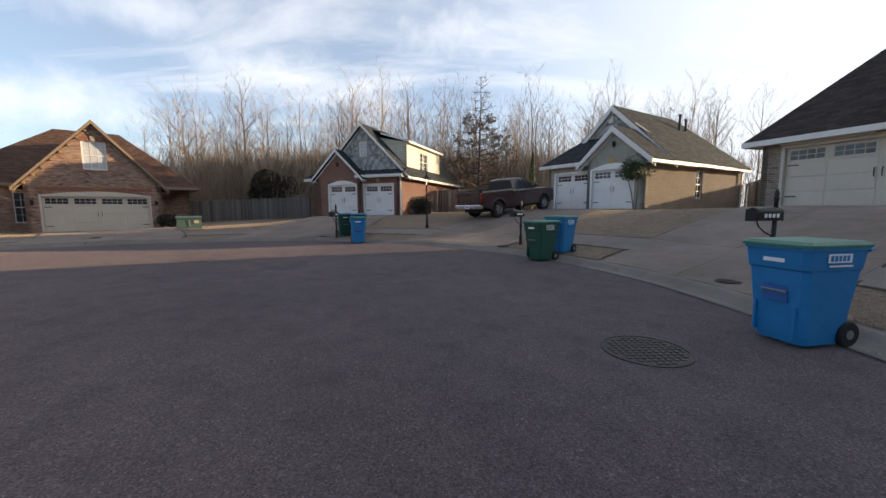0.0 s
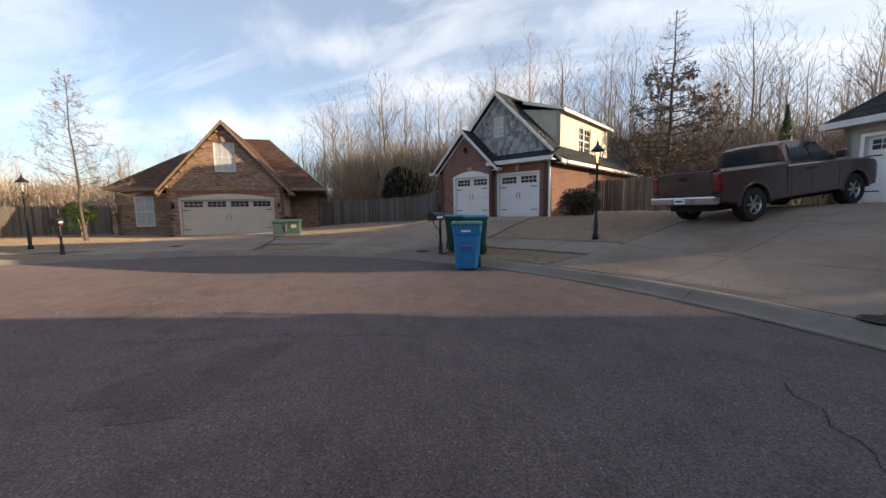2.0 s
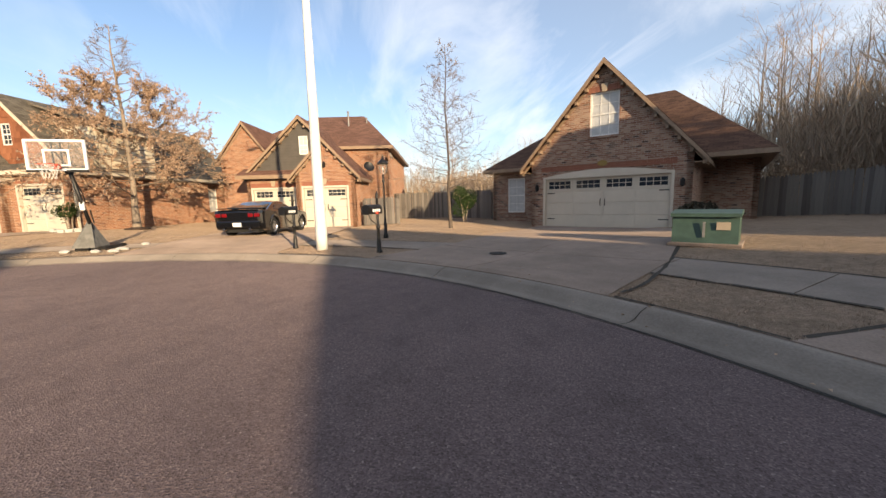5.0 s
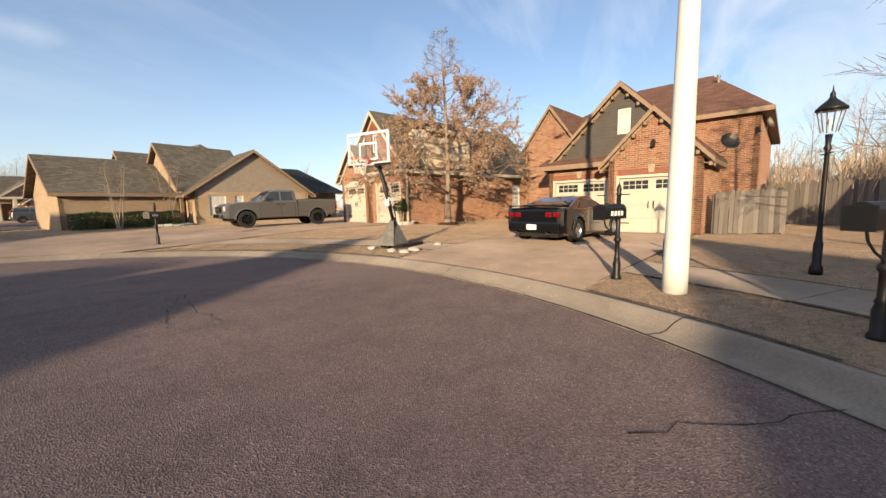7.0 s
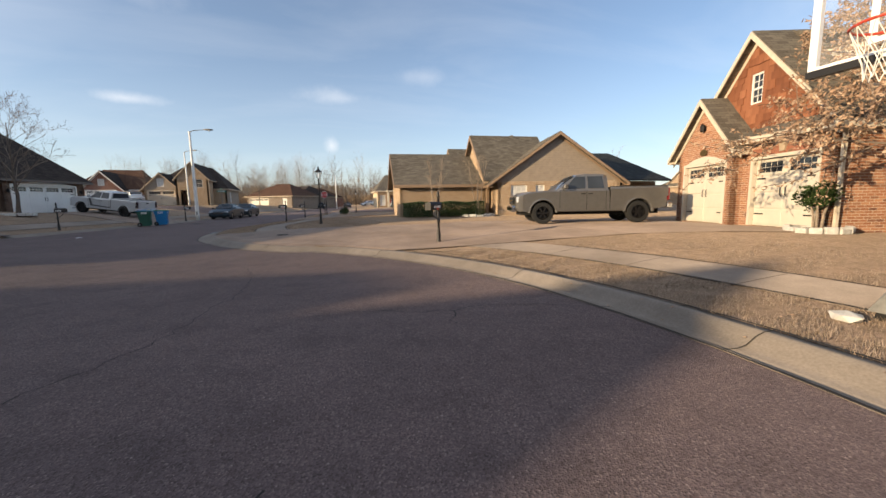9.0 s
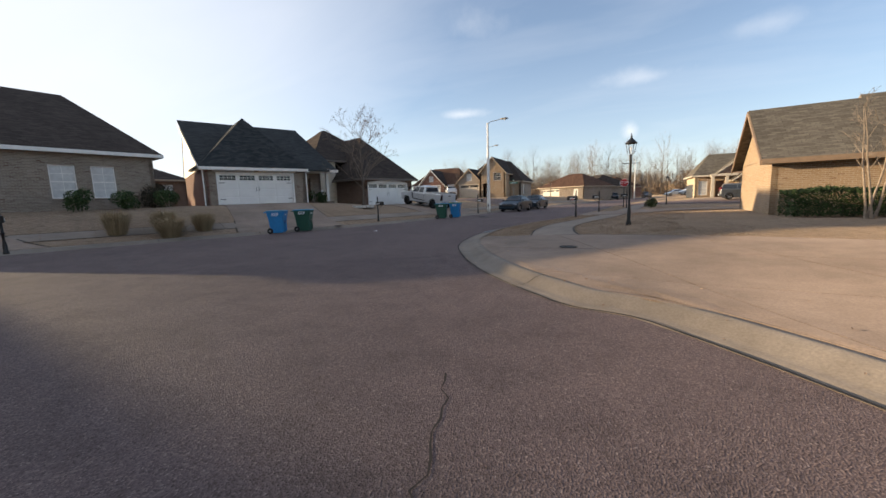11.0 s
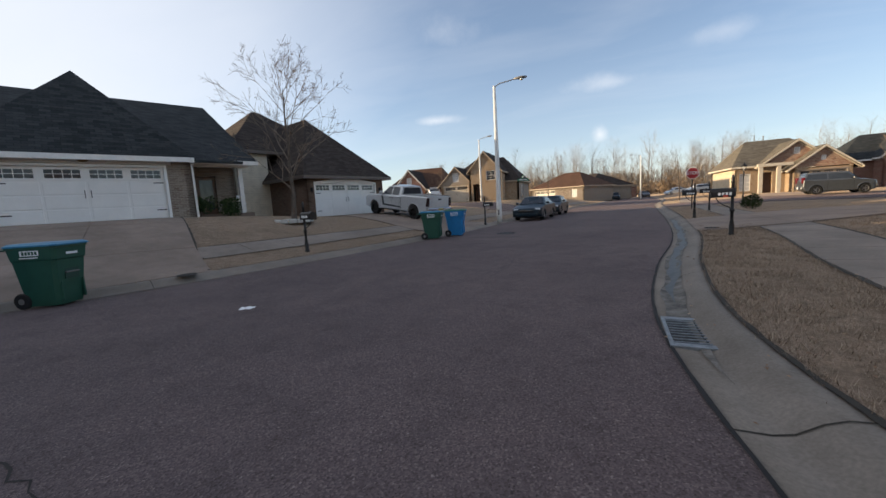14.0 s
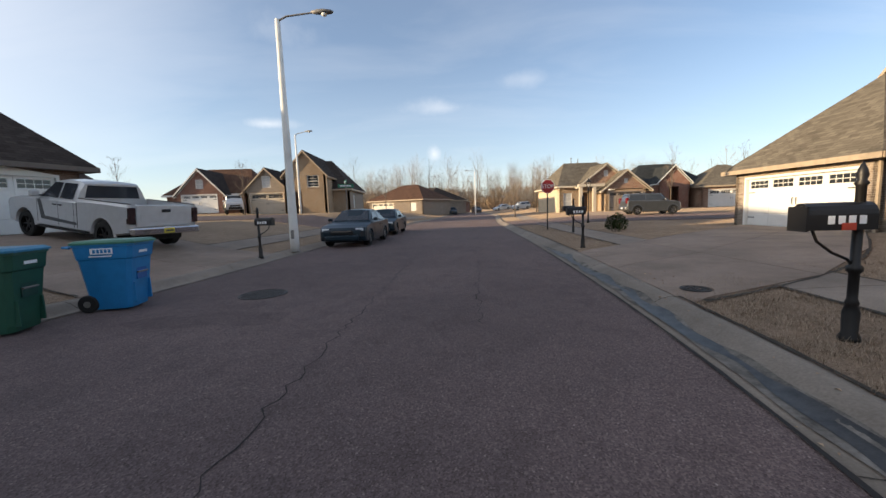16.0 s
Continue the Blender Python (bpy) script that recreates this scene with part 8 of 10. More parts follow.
def wheelie_bin(x, y, rz, body, lidm, label, z=None):
    """A two-wheeled roll-out cart; its front (the bar side) looks along local -y."""
    o = thing("wheelie_bin", pose(x, y, 0.012 if z is None else z, 0, 0, rz), label, "wheelie bin", "roll-out bins")
    bm = bmesh.new()
    # tapered tub with a stepped collar
    def ring(hx, y0, y1, zz, c=0.05):
        return [bm.verts.new(p) for p in ((-hx + c, y0, zz), (hx - c, y0, zz), (hx, y0 + c, zz), (hx, y1 - c, zz), (hx - c, y1, zz), (-hx + c, y1, zz), (-hx, y1 - c, zz), (-hx, y0 + c, zz))]
    rs = [ring(0.24, -0.27, 0.22, 0.03), ring(0.25, -0.29, 0.27, 0.12), ring(0.292, -0.365, 0.345, 0.78), ring(0.30, -0.385, 0.36, 0.8), ring(0.312, -0.41, 0.385, 0.985), ring(0.325, -0.425, 0.40, 0.99), ring(0.325, -0.425, 0.40, 1.02)]
    for a, b in zip(rs, rs[1:]):
        for k in range(8):
            bm.faces.new((a[k], a[(k + 1) % 8], b[(k + 1) % 8], b[k]))
    bm.faces.new(rs[0][::-1])
    bm.faces.new(rs[-1])
    tub = part("tub", bm, body, o)
    # grab bar on the front; a darker flush block paints the recess shade behind it
    bm = bmesh.new()
    box(bm, -0.12, 0.12, -0.347, -0.318, 0.45, 0.68)
    part("grab_recess_shade", bm, M_RECESS_SHADE[body.name], tub)
    bm = bmesh.new()
    tube(bm, [(-0.12, -0.36, 0.56), (0.12, -0.36, 0.56)], 0.014, 6)
    part("grab_bar", bm, M_GALV, tub)
    for s in (-1, 1):
        bm = bmesh.new()
        box(bm, s * 0.19 - 0.012, s * 0.19 + 0.012, -0.345, -0.275, 0.1, 0.42)
        part("rib", bm, body, tub)
    # lid, slightly domed, with a raised middle and a front lip
    bm = bmesh.new()
    lr = []
    for hx, y0, y1, zz in ((0.335, -0.45, 0.41, 1.02), (0.335, -0.45, 0.41, 1.045), (0.30, -0.40, 0.37, 1.075), (0.2, -0.28, 0.28, 1.08)):
        lr.append(ring(hx, y0, y1, zz))
    for a, b in zip(lr, lr[1:]):
        for k in range(8):
            bm.faces.new((a[k], a[(k + 1) % 8], b[(k + 1) % 8], b[k]))
    bm.faces.new(lr[0][::-1])
    bm.faces.new(lr[-1])
    ld = part("lid", bm, lidm, o, "moulded lid")
    bm = bmesh.new()
    tube(bm, [(-0.28, 0.40, 0.98), (-0.26, 0.5, 0.99), (0.26, 0.5, 0.99), (0.28, 0.40, 0.98)], 0.018, 6)
    part("handle", bm, body, o)
    for s in (-1, 1):
        bm = bmesh.new()
        lathe(bm, [(0.03, -0.035), (0.12, -0.035), (0.135, -0.02), (0.135, 0.02), (0.12, 0.035), (0.03, 0.035)], 16)
        bmesh.ops.transform(bm, matrix=pose(s * 0.25, 0.27, 0.127, 0, 90, 0), verts=bm.verts)
        w = part("wheel", bm, M_RUBBER, o, "black plastic wheel")
        bm = bmesh.new()
        lathe(bm, [(0.005, -0.038), (0.05, -0.038), (0.05, 0.038), (0.005, 0.038)], 8)
        bmesh.ops.transform(bm, matrix=pose(s * 0.25, 0.27, 0.127, 0, 90, 0), verts=bm.verts)
        part("hub", bm, M_GALV, w)
    bm = bmesh.new()
    tube(bm, [(-0.25, 0.27, 0.127), (0.25, 0.27, 0.127)], 0.014, 6)
    part("axle", bm, M_GALV, o)
    # side mark: a pale badge and a short bar, and a small serial patch on the front
    for s in (-1, 1):
        for (a, b, z0, z1) in ((-0.17, 0.12, 0.875, 0.96), (-0.15, 0.14, 0.835, 0.85)):
            bm = bmesh.new()
            xx = s * 0.3185
            box(bm, min(xx - 0.004, xx + 0.004), max(xx - 0.004, xx + 0.004), a, b, z0, z1)
            part("badge", bm, M_SIGN_WHITE, tub)
        for j in range(5):
            bm = bmesh.new()
            xx = s * 0.3235
            box(bm, xx - 0.001, xx + 0.001, -0.15 + 0.05 * j, -0.115 + 0.05 * j, 0.89, 0.945)
            part("badge_mark", bm, body, tub)
    bm = bmesh.new()
    box(bm, -0.1, 0.1, -0.4, -0.385, 0.86, 0.9)
    part("badge", bm, M_SIGN_WHITE, tub)
    return o


# darker copies of the bin plastics, standing in for shade in the grab recess
M_RECESS_SHADE = {M_BLUE.name: plain("blue_plastic_shade", (0.010, 0.10, 0.33), 0.5), M_GREEN.name: plain("green_plastic_shade", (0.010, 0.05, 0.035), 0.5)}
wheelie_bin(3.05, 3.25, -80, M_BLUE, M_LID, "blue recycling bin with a green lid at the kerb")
wheelie_bin(2.15, 9.5, -58, M_GREEN, M_LID, "dark green refuse bin with a green lid at the kerb")
wheelie_bin(2.95, 10.25, -50, M_BLUE, M_LID, "blue recycling bin behind a green one", z=0.12)
wheelie_bin(-4.95, 17.35, 20, M_GREEN, M_TEAL, "green refuse bin with a blue lid on the grass strip", z=0.13)
wheelie_bin(-4.15, 16.75, 15, M_GREEN, M_TEAL, "green refuse bin with a blue lid beside the mailbox", z=0.12)
wheelie_bin(-3.85, 14.95, 12, M_BLUE, M_LID, "blue recycling bin with a green lid in the gutter")
wheelie_bin(-1.1, -11.88, -62, M_BLUE, M_TEAL, "blue recycling bin at the kerb of a drive")
wheelie_bin(-1.6, -13.02, -66, M_GREEN, M_TEAL, "dark green refuse bin with a blue lid at the kerb")
wheelie_bin(-4.38, -23.0, -78, M_GREEN, M_TEAL, "green refuse bin with a teal lid in the gutter")
wheelie_bin(-4.93, -24.15, -82, M_BLUE, M_LID, "blue recycling bin with a green lid in the gutter")


def utility_box(x, y, rz):
    o = thing("utility_box", on_ground(x, y, rz, -0.02), "green metal transformer box on a low pad", "utility box")
    bm = bmesh.new()
    box(bm, -0.62, 0.62, -0.5, 0.5, 0, 0.08, bevel=0.015)
    part("pad", bm, M_CONC, o)
    bm = bmesh.new()
    prism_x(bm, [(-0.42, 0.08), (0.42, 0.08), (0.42, 0.66), (-0.36, 0.62)], -0.55, 0.55)
    fixed(bm)
    part("body", bm, M_UBOX, o)
    bm = bmesh.new()
    prism_x(bm, [(-0.45, 0.6), (0.45, 0.66), (0.45, 0.72), (0.0, 0.74), (-0.45, 0.67)], -0.58, 0.58)
    fixed(bm)
    part("lid", bm, M_UBOX, o, "overhanging green lid")
    bm = bmesh.new()
    box(bm, -0.02, 0.02, -0.45, -0.42, 0.2, 0.5)
    part("latch", bm, M_GALV, o)
    bm = bmesh.new()
    box(bm, 0.2, 0.42, -0.424, -0.41, 0.35, 0.5)
    part("warning_plate", bm, M_TRIM_TAN, o)


utility_box(-14.0, 20.2, 35)


def hoop():
    o = thing("basketball_hoop", on_ground(-21.75, 5.45, 0, -0.02), "portable basketball hoop with a clear board and leaning black pole", "basketball hoop")
    # local x looks to the road
    bm = bmesh.new()
    prism_x(bm, [(-0.42, 0.0), (0.42, 0.0), (0.38, 0.14), (-0.38, 0.14)], -0.75, 0.35)
    fixed(bm)
    part("base", bm, M_BLACK, o, "black weighted base")
    bm = bmesh.new()
    vs = [bm.verts.new(p) for p in ((0.5, -0.4, 0.12), (0.5, 0.2, 0.12), (-0.25, 0.2, 0.12), (-0.25, -0.4, 0.12), (0.12, -0.06, 1.0), (0.2, 0.02, 0.98))]
    for f in ((0, 1, 5), (0, 5, 4), (1, 2, 4, 5), (2, 3, 4), (3, 0, 4), (3, 2, 1, 0)):
        bm.faces.new([vs[i] for i in f])
    fixed(bm)
    part("cover", bm, plain("grey_tarp", (0.16, 0.155, 0.14), 0.8, grain=0.2, bump=0.4), o, "grey canvas cover")
    bm = bmesh.new()
    tube(bm, [(-0.05, 0.0, 0.1), (0.36, 0.0, 1.25), (0.78, 0.0, 2.45)], 0.05, 10)
    part("pole", bm, M_BLACK, o, "leaning black steel pole", smooth=True)
    bm = bmesh.new()
    tube(bm, [(0.42, 0.07, 1.5), (0.5, 0.09, 1.7), (0.86, 0.05, 2.42)], 0.014, 6)
    tube(bm, [(0.2, 0.1, 0.85), (0.3, 0.1, 1.25)], 0.02, 6)
    part("lift_handle", bm, M_BLACK, o)
    bm = bmesh.new()
    box(bm, 0.42, 0.47, -0.055, 0.055, 1.25, 1.5)
    part("label_plate", bm, M_SIGN_WHITE, o)
    for k, (za, zb) in enumerate(((2.3, 2.5), (2.5, 2.95))):
        for s in (-1, 1):
            bm = bmesh.new()
            tube(bm, [(0.72, s * 0.07, za), (1.12, s * 0.12, zb)], 0.02, 6)
            part("strut", bm, M_BLACK, o)
    # board: clear sheet in a white frame, with the shooter's square
    bx = 1.17
    bm = bmesh.new()
    box(bm, bx, bx + 0.012, -0.64, 0.64, 2.36, 3.16)
    part("backboard", bm, M_CLEAR, o, "clear acrylic backboard")
    bm = bmesh.new()
    for (y0, y1, z0, z1) in ((-0.69, 0.69, 3.11, 3.17), (-0.69, 0.69, 2.33, 2.39), (-0.69, -0.63, 2.39, 3.11), (0.63, 0.69, 2.39, 3.11)):
        box(bm, bx - 0.02, bx + 0.03, y0, y1, z0, z1)
    part("board_frame", bm, M_SIGN_WHITE, o, "white board frame")
    bm = bmesh.new()
    for (y0, y1, z0, z1) in ((-0.3, 0.3, 2.86, 2.91), (-0.3, 0.3, 2.46, 2.5), (-0.3, -0.25, 2.5, 2.86), (0.25, 0.3, 2.5, 2.86)):
        box(bm, bx + 0.013, bx + 0.02, y0, y1, z0, z1)
    part("shooting_square", bm, M_SIGN_WHITE, o)
    bm = bmesh.new()
    box(bm, bx - 0.03, bx - 0.012, -0.12, -0.08, 2.42, 3.1)
    box(bm, bx - 0.03, bx - 0.012, 0.08, 0.12, 2.42, 3.1)
    part("board_brace", bm, M_BLACK, o)
    for ya, yb in ((-0.69, -0.2), (0.2, 0.69)):
        bm = bmesh.new()
        box(bm, bx - 0.02, bx + 0.05, ya, yb, 2.3, 2.36)
        part("edge_pad", bm, M_BLACK, o)
    bm = bmesh.new()
    cx, cz, r = bx + 0.36, 2.47, 0.23
    ring = [(cx + r * math.cos(2 * math.pi * k / 20), r * math.sin(2 * math.pi * k / 20), cz) for k in range(21)]
    tube(bm, ring, 0.011, 6, cap=False)
    box(bm, bx + 0.01, cx - r + 0.02, -0.08, 0.08, cz - 0.012, cz + 0.012)
    box(bm, bx + 0.01, bx + 0.03, -0.08, 0.08, cz - 0.12, cz + 0.03)
    part("rim", bm, M_RIM_RED, o, "red steel rim")
    bm = bmesh.new()
    for k in range(12):
        a0, a1, a2 = (2 * math.pi * (k + d) / 12 for d in (0, 0.5, 1.0))
        for s in (-1, 1):
            tube(bm, [(cx + r * math.cos(a0), r * math.sin(a0), cz), (cx + 0.18 * math.cos(a0 + s * 0.26), 0.18 * math.sin(a0 + s * 0.26), cz - 0.15), (cx + 0.14 * math.cos(a0), 0.14 * math.sin(a0), cz - 0.28), (cx + 0.13 * math.cos(a0 + s * 0.26), 0.13 * math.sin(a0 + s * 0.26), cz - 0.38)], 0.004, 3, cap=False)
    tagged(part("net", bm, M_NET, o, "white cord net"), kind="stuff")
    bm = bmesh.new()
    for s in (-1, 1):
        lathe(bm, [(0.02, -0.03), (0.07, -0.03), (0.07, 0.03), (0.02, 0.03)], 10)
    bmesh.ops.transform(bm, matrix=pose(0.4, 0.0, 0.07, 90, 0, 0), verts=bm.verts)
    part("wheel", bm, M_RUBBER, o)
    rnd = random.Random(4)
    for k in range(9):
        s = thing("stone", on_ground(-21.6 - rnd.uniform(-0.9, 0.9), 5.5 + rnd.uniform(-0.7, 0.95), rnd.uniform(0, 180), 0.0), "pale weighting stone beside the hoop base", "stone", "weighting stones")
        bm = bmesh.new()
        bmesh.ops.create_icosphere(bm, subdivisions=1, radius=0.11)
        for v in bm.verts:
            v.co = Vector((v.co.x * rnd.uniform(1.0, 1.7), v.co.y * rnd.uniform(0.8, 1.2), v.co.z * 0.6 + 0.04))
        part("stone_body", bm, M_ROCK, s)


hoop()


# ---------------------------------------------------------------- signs
def text_mesh(body, size, material, parent, m, name="lettering"):
    cu = bpy.data.curves.new("text", "FONT")
    cu.body, cu.size, cu.align_x, cu.align_y, cu.extrude = body, size, "CENTER", "CENTER", 0.002
    tmp = bpy.data.objects.new("text", cu)
    scene.collection.objects.link(tmp)
    bpy.context.view_layer.update()
    me = bpy.data.meshes.new_from_object(tmp.evaluated_get(bpy.context.evaluated_depsgraph_get()))
    bpy.data.objects.remove(tmp)
    me.materials.clear()
    me.materials.append(material)
    o = new(name, me)
    o.parent = parent
    o.matrix_local = m
    return o


def stop_sign(x, y, rz):
    o = thing("stop_sign", on_ground(x, y, rz, -0.03), "red octagonal stop sign on a dark steel post", "stop sign")
    bm = bmesh.new()
    tube(bm, [(0, 0, 0), (0, 0, 2.5)], 0.035, 8)
    part("post", bm, M_BLACK, o)
    for r, d, mat, nm in ((0.38, 0.0, M_SIGN_WHITE, "border"), (0.352, 0.006, M_SIGN_RED, "face")):
        bm = bmesh.new()
        pts = [(r * math.cos(math.pi / 8 + k * math.pi / 4), 2.25 + r * math.sin(math.pi / 8 + k * math.pi / 4)) for k in range(8)]
        prism_y(bm, pts, -0.045 - d, -0.038)
        fixed(bm)
        part(nm, bm, mat, o)
    text_mesh("STOP", 0.27, M_SIGN_WHITE, o, pose(0, -0.054, 2.25, 90, 0, 0))


stop_sign(-16.0, -37.5, 184)


def street_name(x, y, rz):
    o = thing("street_sign", on_ground(x, y, rz, -0.03), "green street name blades on a slim grey post", "street sign")
    bm = bmesh.new()
    tube(bm, [(0, 0, 0), (0, 0, 3.0)], 0.03, 8)
    part("post", bm, M_GALV, o)
    for k, a in enumerate((0, 90)):
        bm = bmesh.new()
        box(bm, -0.45, 0.45, -0.008, 0.008, 2.72 + 0.24 * k, 2.92 + 0.24 * k)
        bmesh.ops.rotate(bm, verts=bm.verts, matrix=Matrix.Rotation(radians(a), 3, "Z"))
        bl = part("blade", bm, M_SIGN_GREEN, o)
        bm = bmesh.new()
        box(bm, -0.33, 0.33, -0.012, 0.012, 2.79 + 0.24 * k, 2.85 + 0.24 * k)
        bmesh.ops.rotate(bm, verts=bm.verts, matrix=Matrix.Rotation(radians(a), 3, "Z"))
        part("name_bar", bm, M_SIGN_WHITE, bl)


street_name(-5.0, -40.5, 20)


def rocking_chair(x, y, z, rz):
    o = thing("rocking_chair", pose(x, y, z, 0, 0, rz), "white slatted rocking chair on the porch", "chair")
    bm = bmesh.new()
    box(bm, -0.26, 0.26, -0.25, 0.25, 0.40, 0.44, bevel=0.01)
    part("seat", bm, M_SIGN_WHITE, o)
    for k in range(5):
        bm = bmesh.new()
        box(bm, -0.22 + 0.1 * k, -0.16 + 0.1 * k, 0.24, 0.27, 0.44, 1.08, pose(0, 0.06, 0, -8, 0, 0))
        part("slat", bm, M_SIGN_WHITE, o)
    bm = bmesh.new()
    box(bm, -0.28, 0.28, 0.25, 0.29, 1.08, 1.16, pose(0, 0.06, 0, -8, 0, 0))
    part("top_rail", bm, M_SIGN_WHITE, o)
    for s in (-1, 1):
        bm = bmesh.new()
        tube(bm, [(s * 0.27, -0.42, 0.07), (s * 0.27, -0.2, 0.02), (s * 0.27, 0.2, 0.02), (s * 0.27, 0.5, 0.09)], 0.02, 6)
        part("rocker", bm, M_SIGN_WHITE, o)
        bm = bmesh.new()
        box(bm, s * 0.27 - 0.035, s * 0.27 + 0.035, -0.28, 0.28, 0.62, 0.65)
        part("armrest", bm, M_SIGN_WHITE, o)
        for yy in (-0.22, 0.22):
            bm = bmesh.new()
            tube(bm, [(s * 0.27, yy, 0.03), (s * 0.27, yy, 0.63)], 0.018, 6)
            part("leg", bm, M_SIGN_WHITE, o)


gm = pose(7.4, -18.4, 1.30, 0, 0, -108) @ Vector((5.9, 2.5, 0.08))
rocking_chair(gm.x, gm.y, gm.z, -108)


# ---------------------------------------------------------------- vehicles
def wheel(parent, x, y, r, w, rim, spokes=6):
    o_ = new("wheel")
    o_.parent = parent
    m = pose(x, y, r, 90, 0, 0)
    bm = bmesh.new()
    lathe(bm, [(r * 0.62, -w / 2), (r * 0.93, -w / 2), (r, -w * 0.36), (r, w * 0.36), (r * 0.93, w / 2), (r * 0.62, w / 2), (r * 0.60, 0)], 24, cap=False)
    bmesh.ops.transform(bm, matrix=m, verts=bm.verts)
    part("tyre", bm, M_RUBBER, o_, "black tyre", smooth=False)
    bm = bmesh.new()
    s = 1 if y > 0 else -1
    lathe(bm, [(r * 0.64, w * 0.40), (r * 0.60, w * 0.42), (r * 0.56, w * 0.3), (r * 0.56, -w * 0.42), (r * 0.64, -w * 0.40)], 24, cap=False)
    lathe(bm, [(0.01, w * 0.36), (r * 0.17, w * 0.36), (r * 0.19, 0), (0.01, -0.0)], 12)
    lathe(bm, [(0.01, -w * 0.36), (r * 0.17, -w * 0.36), (r * 0.19, 0)], 12)
    for k in range(spokes):
        a = 2 * math.pi * k / spokes
        for zz in (1, -1):
            box(bm, r * 0.1, r * 0.6, -r * 0.07, r * 0.07, min(zz * w * 0.24, zz * w * 0.36), max(zz * w * 0.24, zz * w * 0.36), Matrix.Rotation(a, 4, "Z"))
    bmesh.ops.transform(bm, matrix=m, verts=bm.verts)
    part("rim", bm, rim, o_, "metal wheel rim")
    bm = bmesh.new()
    lathe(bm, [(0.01, -0.02), (r * 0.55, -0.02), (r * 0.55, 0.02), (0.01, 0.02)], 20)
    bmesh.ops.transform(bm, matrix=m, verts=bm.verts)
    part("brake_disc", bm, M_RUBBER, o_)
    return o_


def side_loft(stations):
    """A cabin loft: stations along x, each (x, [(half width, z), ...] from sill to roof); mirrored."""
    bm = bmesh.new()
    rings = []
    for x, pts in stations:
        left = [bm.verts.new((x, w, z)) for w, z in pts]
        right = [bm.verts.new((x, -w, z)) for w, z in reversed(pts)]
        rings.append(left + right)
    for a, b in zip(rings, rings[1:]):
        n = len(a)
        for k in range(n):
            bm.faces.new((a[k], a[(k + 1) % n], b[(k + 1) % n], b[k]))
    bm.faces.new(rings[0])
    bm.faces.new(rings[-1][::-1])
    fixed(bm)
    return bm


def hull(front, rear, axles, r, rocker, half, round_nose=0.22, round_tail=0.12, flank=0.05, belt=0.8):
    """The lower body: a side outline with open wheel arches, drawn across the width and rounded in plan towards both flanks.
    front: outline from the cowl down to the chin; rear: from the tail's foot up and forward along the top; axles: x front, x rear."""
    n = 10
    outline = list(front)
    for xc in axles:
        outline += [(xc + r * 1.16 * math.cos(math.pi * k / n), r + r * 1.16 * math.sin(math.pi * k / n) if 0 < k < n else rocker) for k in range(n + 1)]
    outline += list(rear)
    x1, x0 = max(p[0] for p in outline), min(p[0] for p in outline)
    bm = bmesh.new()
    rings = []
    for y, nose, tail, drop, lift in ((-half, 1.0, 1.0, 1.0, 1.0), (-half + 0.035, 0.55, 0.5, 0.35, 0.0), (-half + 0.2, 0.2, 0.15, 0.0, 0.0), (0.0, 0.0, 0.0, -0.35, 0.0),
                                      (half - 0.2, 0.2, 0.15, 0.0, 0.0), (half - 0.035, 0.55, 0.5, 0.35, 0.0), (half, 1.0, 1.0, 1.0, 1.0)):
        ring = []
        for x, z in outline:
            fx = max(0.0, (x - (x1 - 0.7)) / 0.7) if x > 0 else 0.0
            bx = max(0.0, ((x0 + 0.5) - x) / 0.5) if x < 0 else 0.0
            zz = z - flank * drop * max(0.0, min(1.0, (z - belt) / 0.12))
            if z <= rocker + 0.02 and lift:
                zz += 0.03
            ring.append(bm.verts.new((x - nose * round_nose * fx ** 2 + tail * round_tail * bx ** 2, y, zz)))
        rings.append(ring)
    for a, b in zip(rings, rings[1:]):
        m = len(a)
        for k in range(m):
            bm.faces.new((a[k], a[(k + 1) % m], b[(k + 1) % m], b[k]))
    bm.faces.new(rings[0])
    bm.faces.new(rings[-1][::-1])
    fixed(bm)
    return bm


def arch(parent, x, y, r, paint, s, lip=0.014):
    """A flared lip round a wheel opening."""
    bm = bmesh.new()
    n = 16
    rows = []
    for k in range(n + 1):
        a = math.pi * k / n
        rows.append([bm.verts.new((x + q * math.cos(a), yy, r + q * math.sin(a))) for q, yy in ((r * 1.13, y - s * 0.08), (r * 1.13, y + s * lip), (r * 1.2, y + s * lip), (r * 1.34, y - s * 0.012))])
    for a, b in zip(rows, rows[1:]):
        for k in range(3):
            bm.faces.new((a[k], b[k], b[k + 1], a[k + 1]))
    fixed(bm)
    part("wheel_arch", bm, paint, parent, smooth=True)


def flat_pane(parent, pts, name="pane", mat=None, t=0.006):
    """A pane on four or more points, with a little thickness along its normal."""
    bm = bmesh.new()
    vs = [bm.verts.new(p) for p in pts]
    f = bm.faces.new(vs)
    bm.normal_update()
    r = bmesh.ops.extrude_face_region(bm, geom=[f])
    mv = [v for v in r["geom"] if isinstance(v, bmesh.types.BMVert)]
    bmesh.ops.translate(bm, verts=mv, vec=f.normal * t)
    fixed(bm)
    return part(name, bm, mat or M_GLASS, parent)


def slip(parent, name, x0, x1, y0, y1, z0, z1, mat, label="", bevel=0.0):
    bm = bmesh.new()
    box(bm, x0, x1, min(y0, y1), max(y0, y1), z0, z1, bevel=bevel)
    return part(name, bm, mat, parent, label)


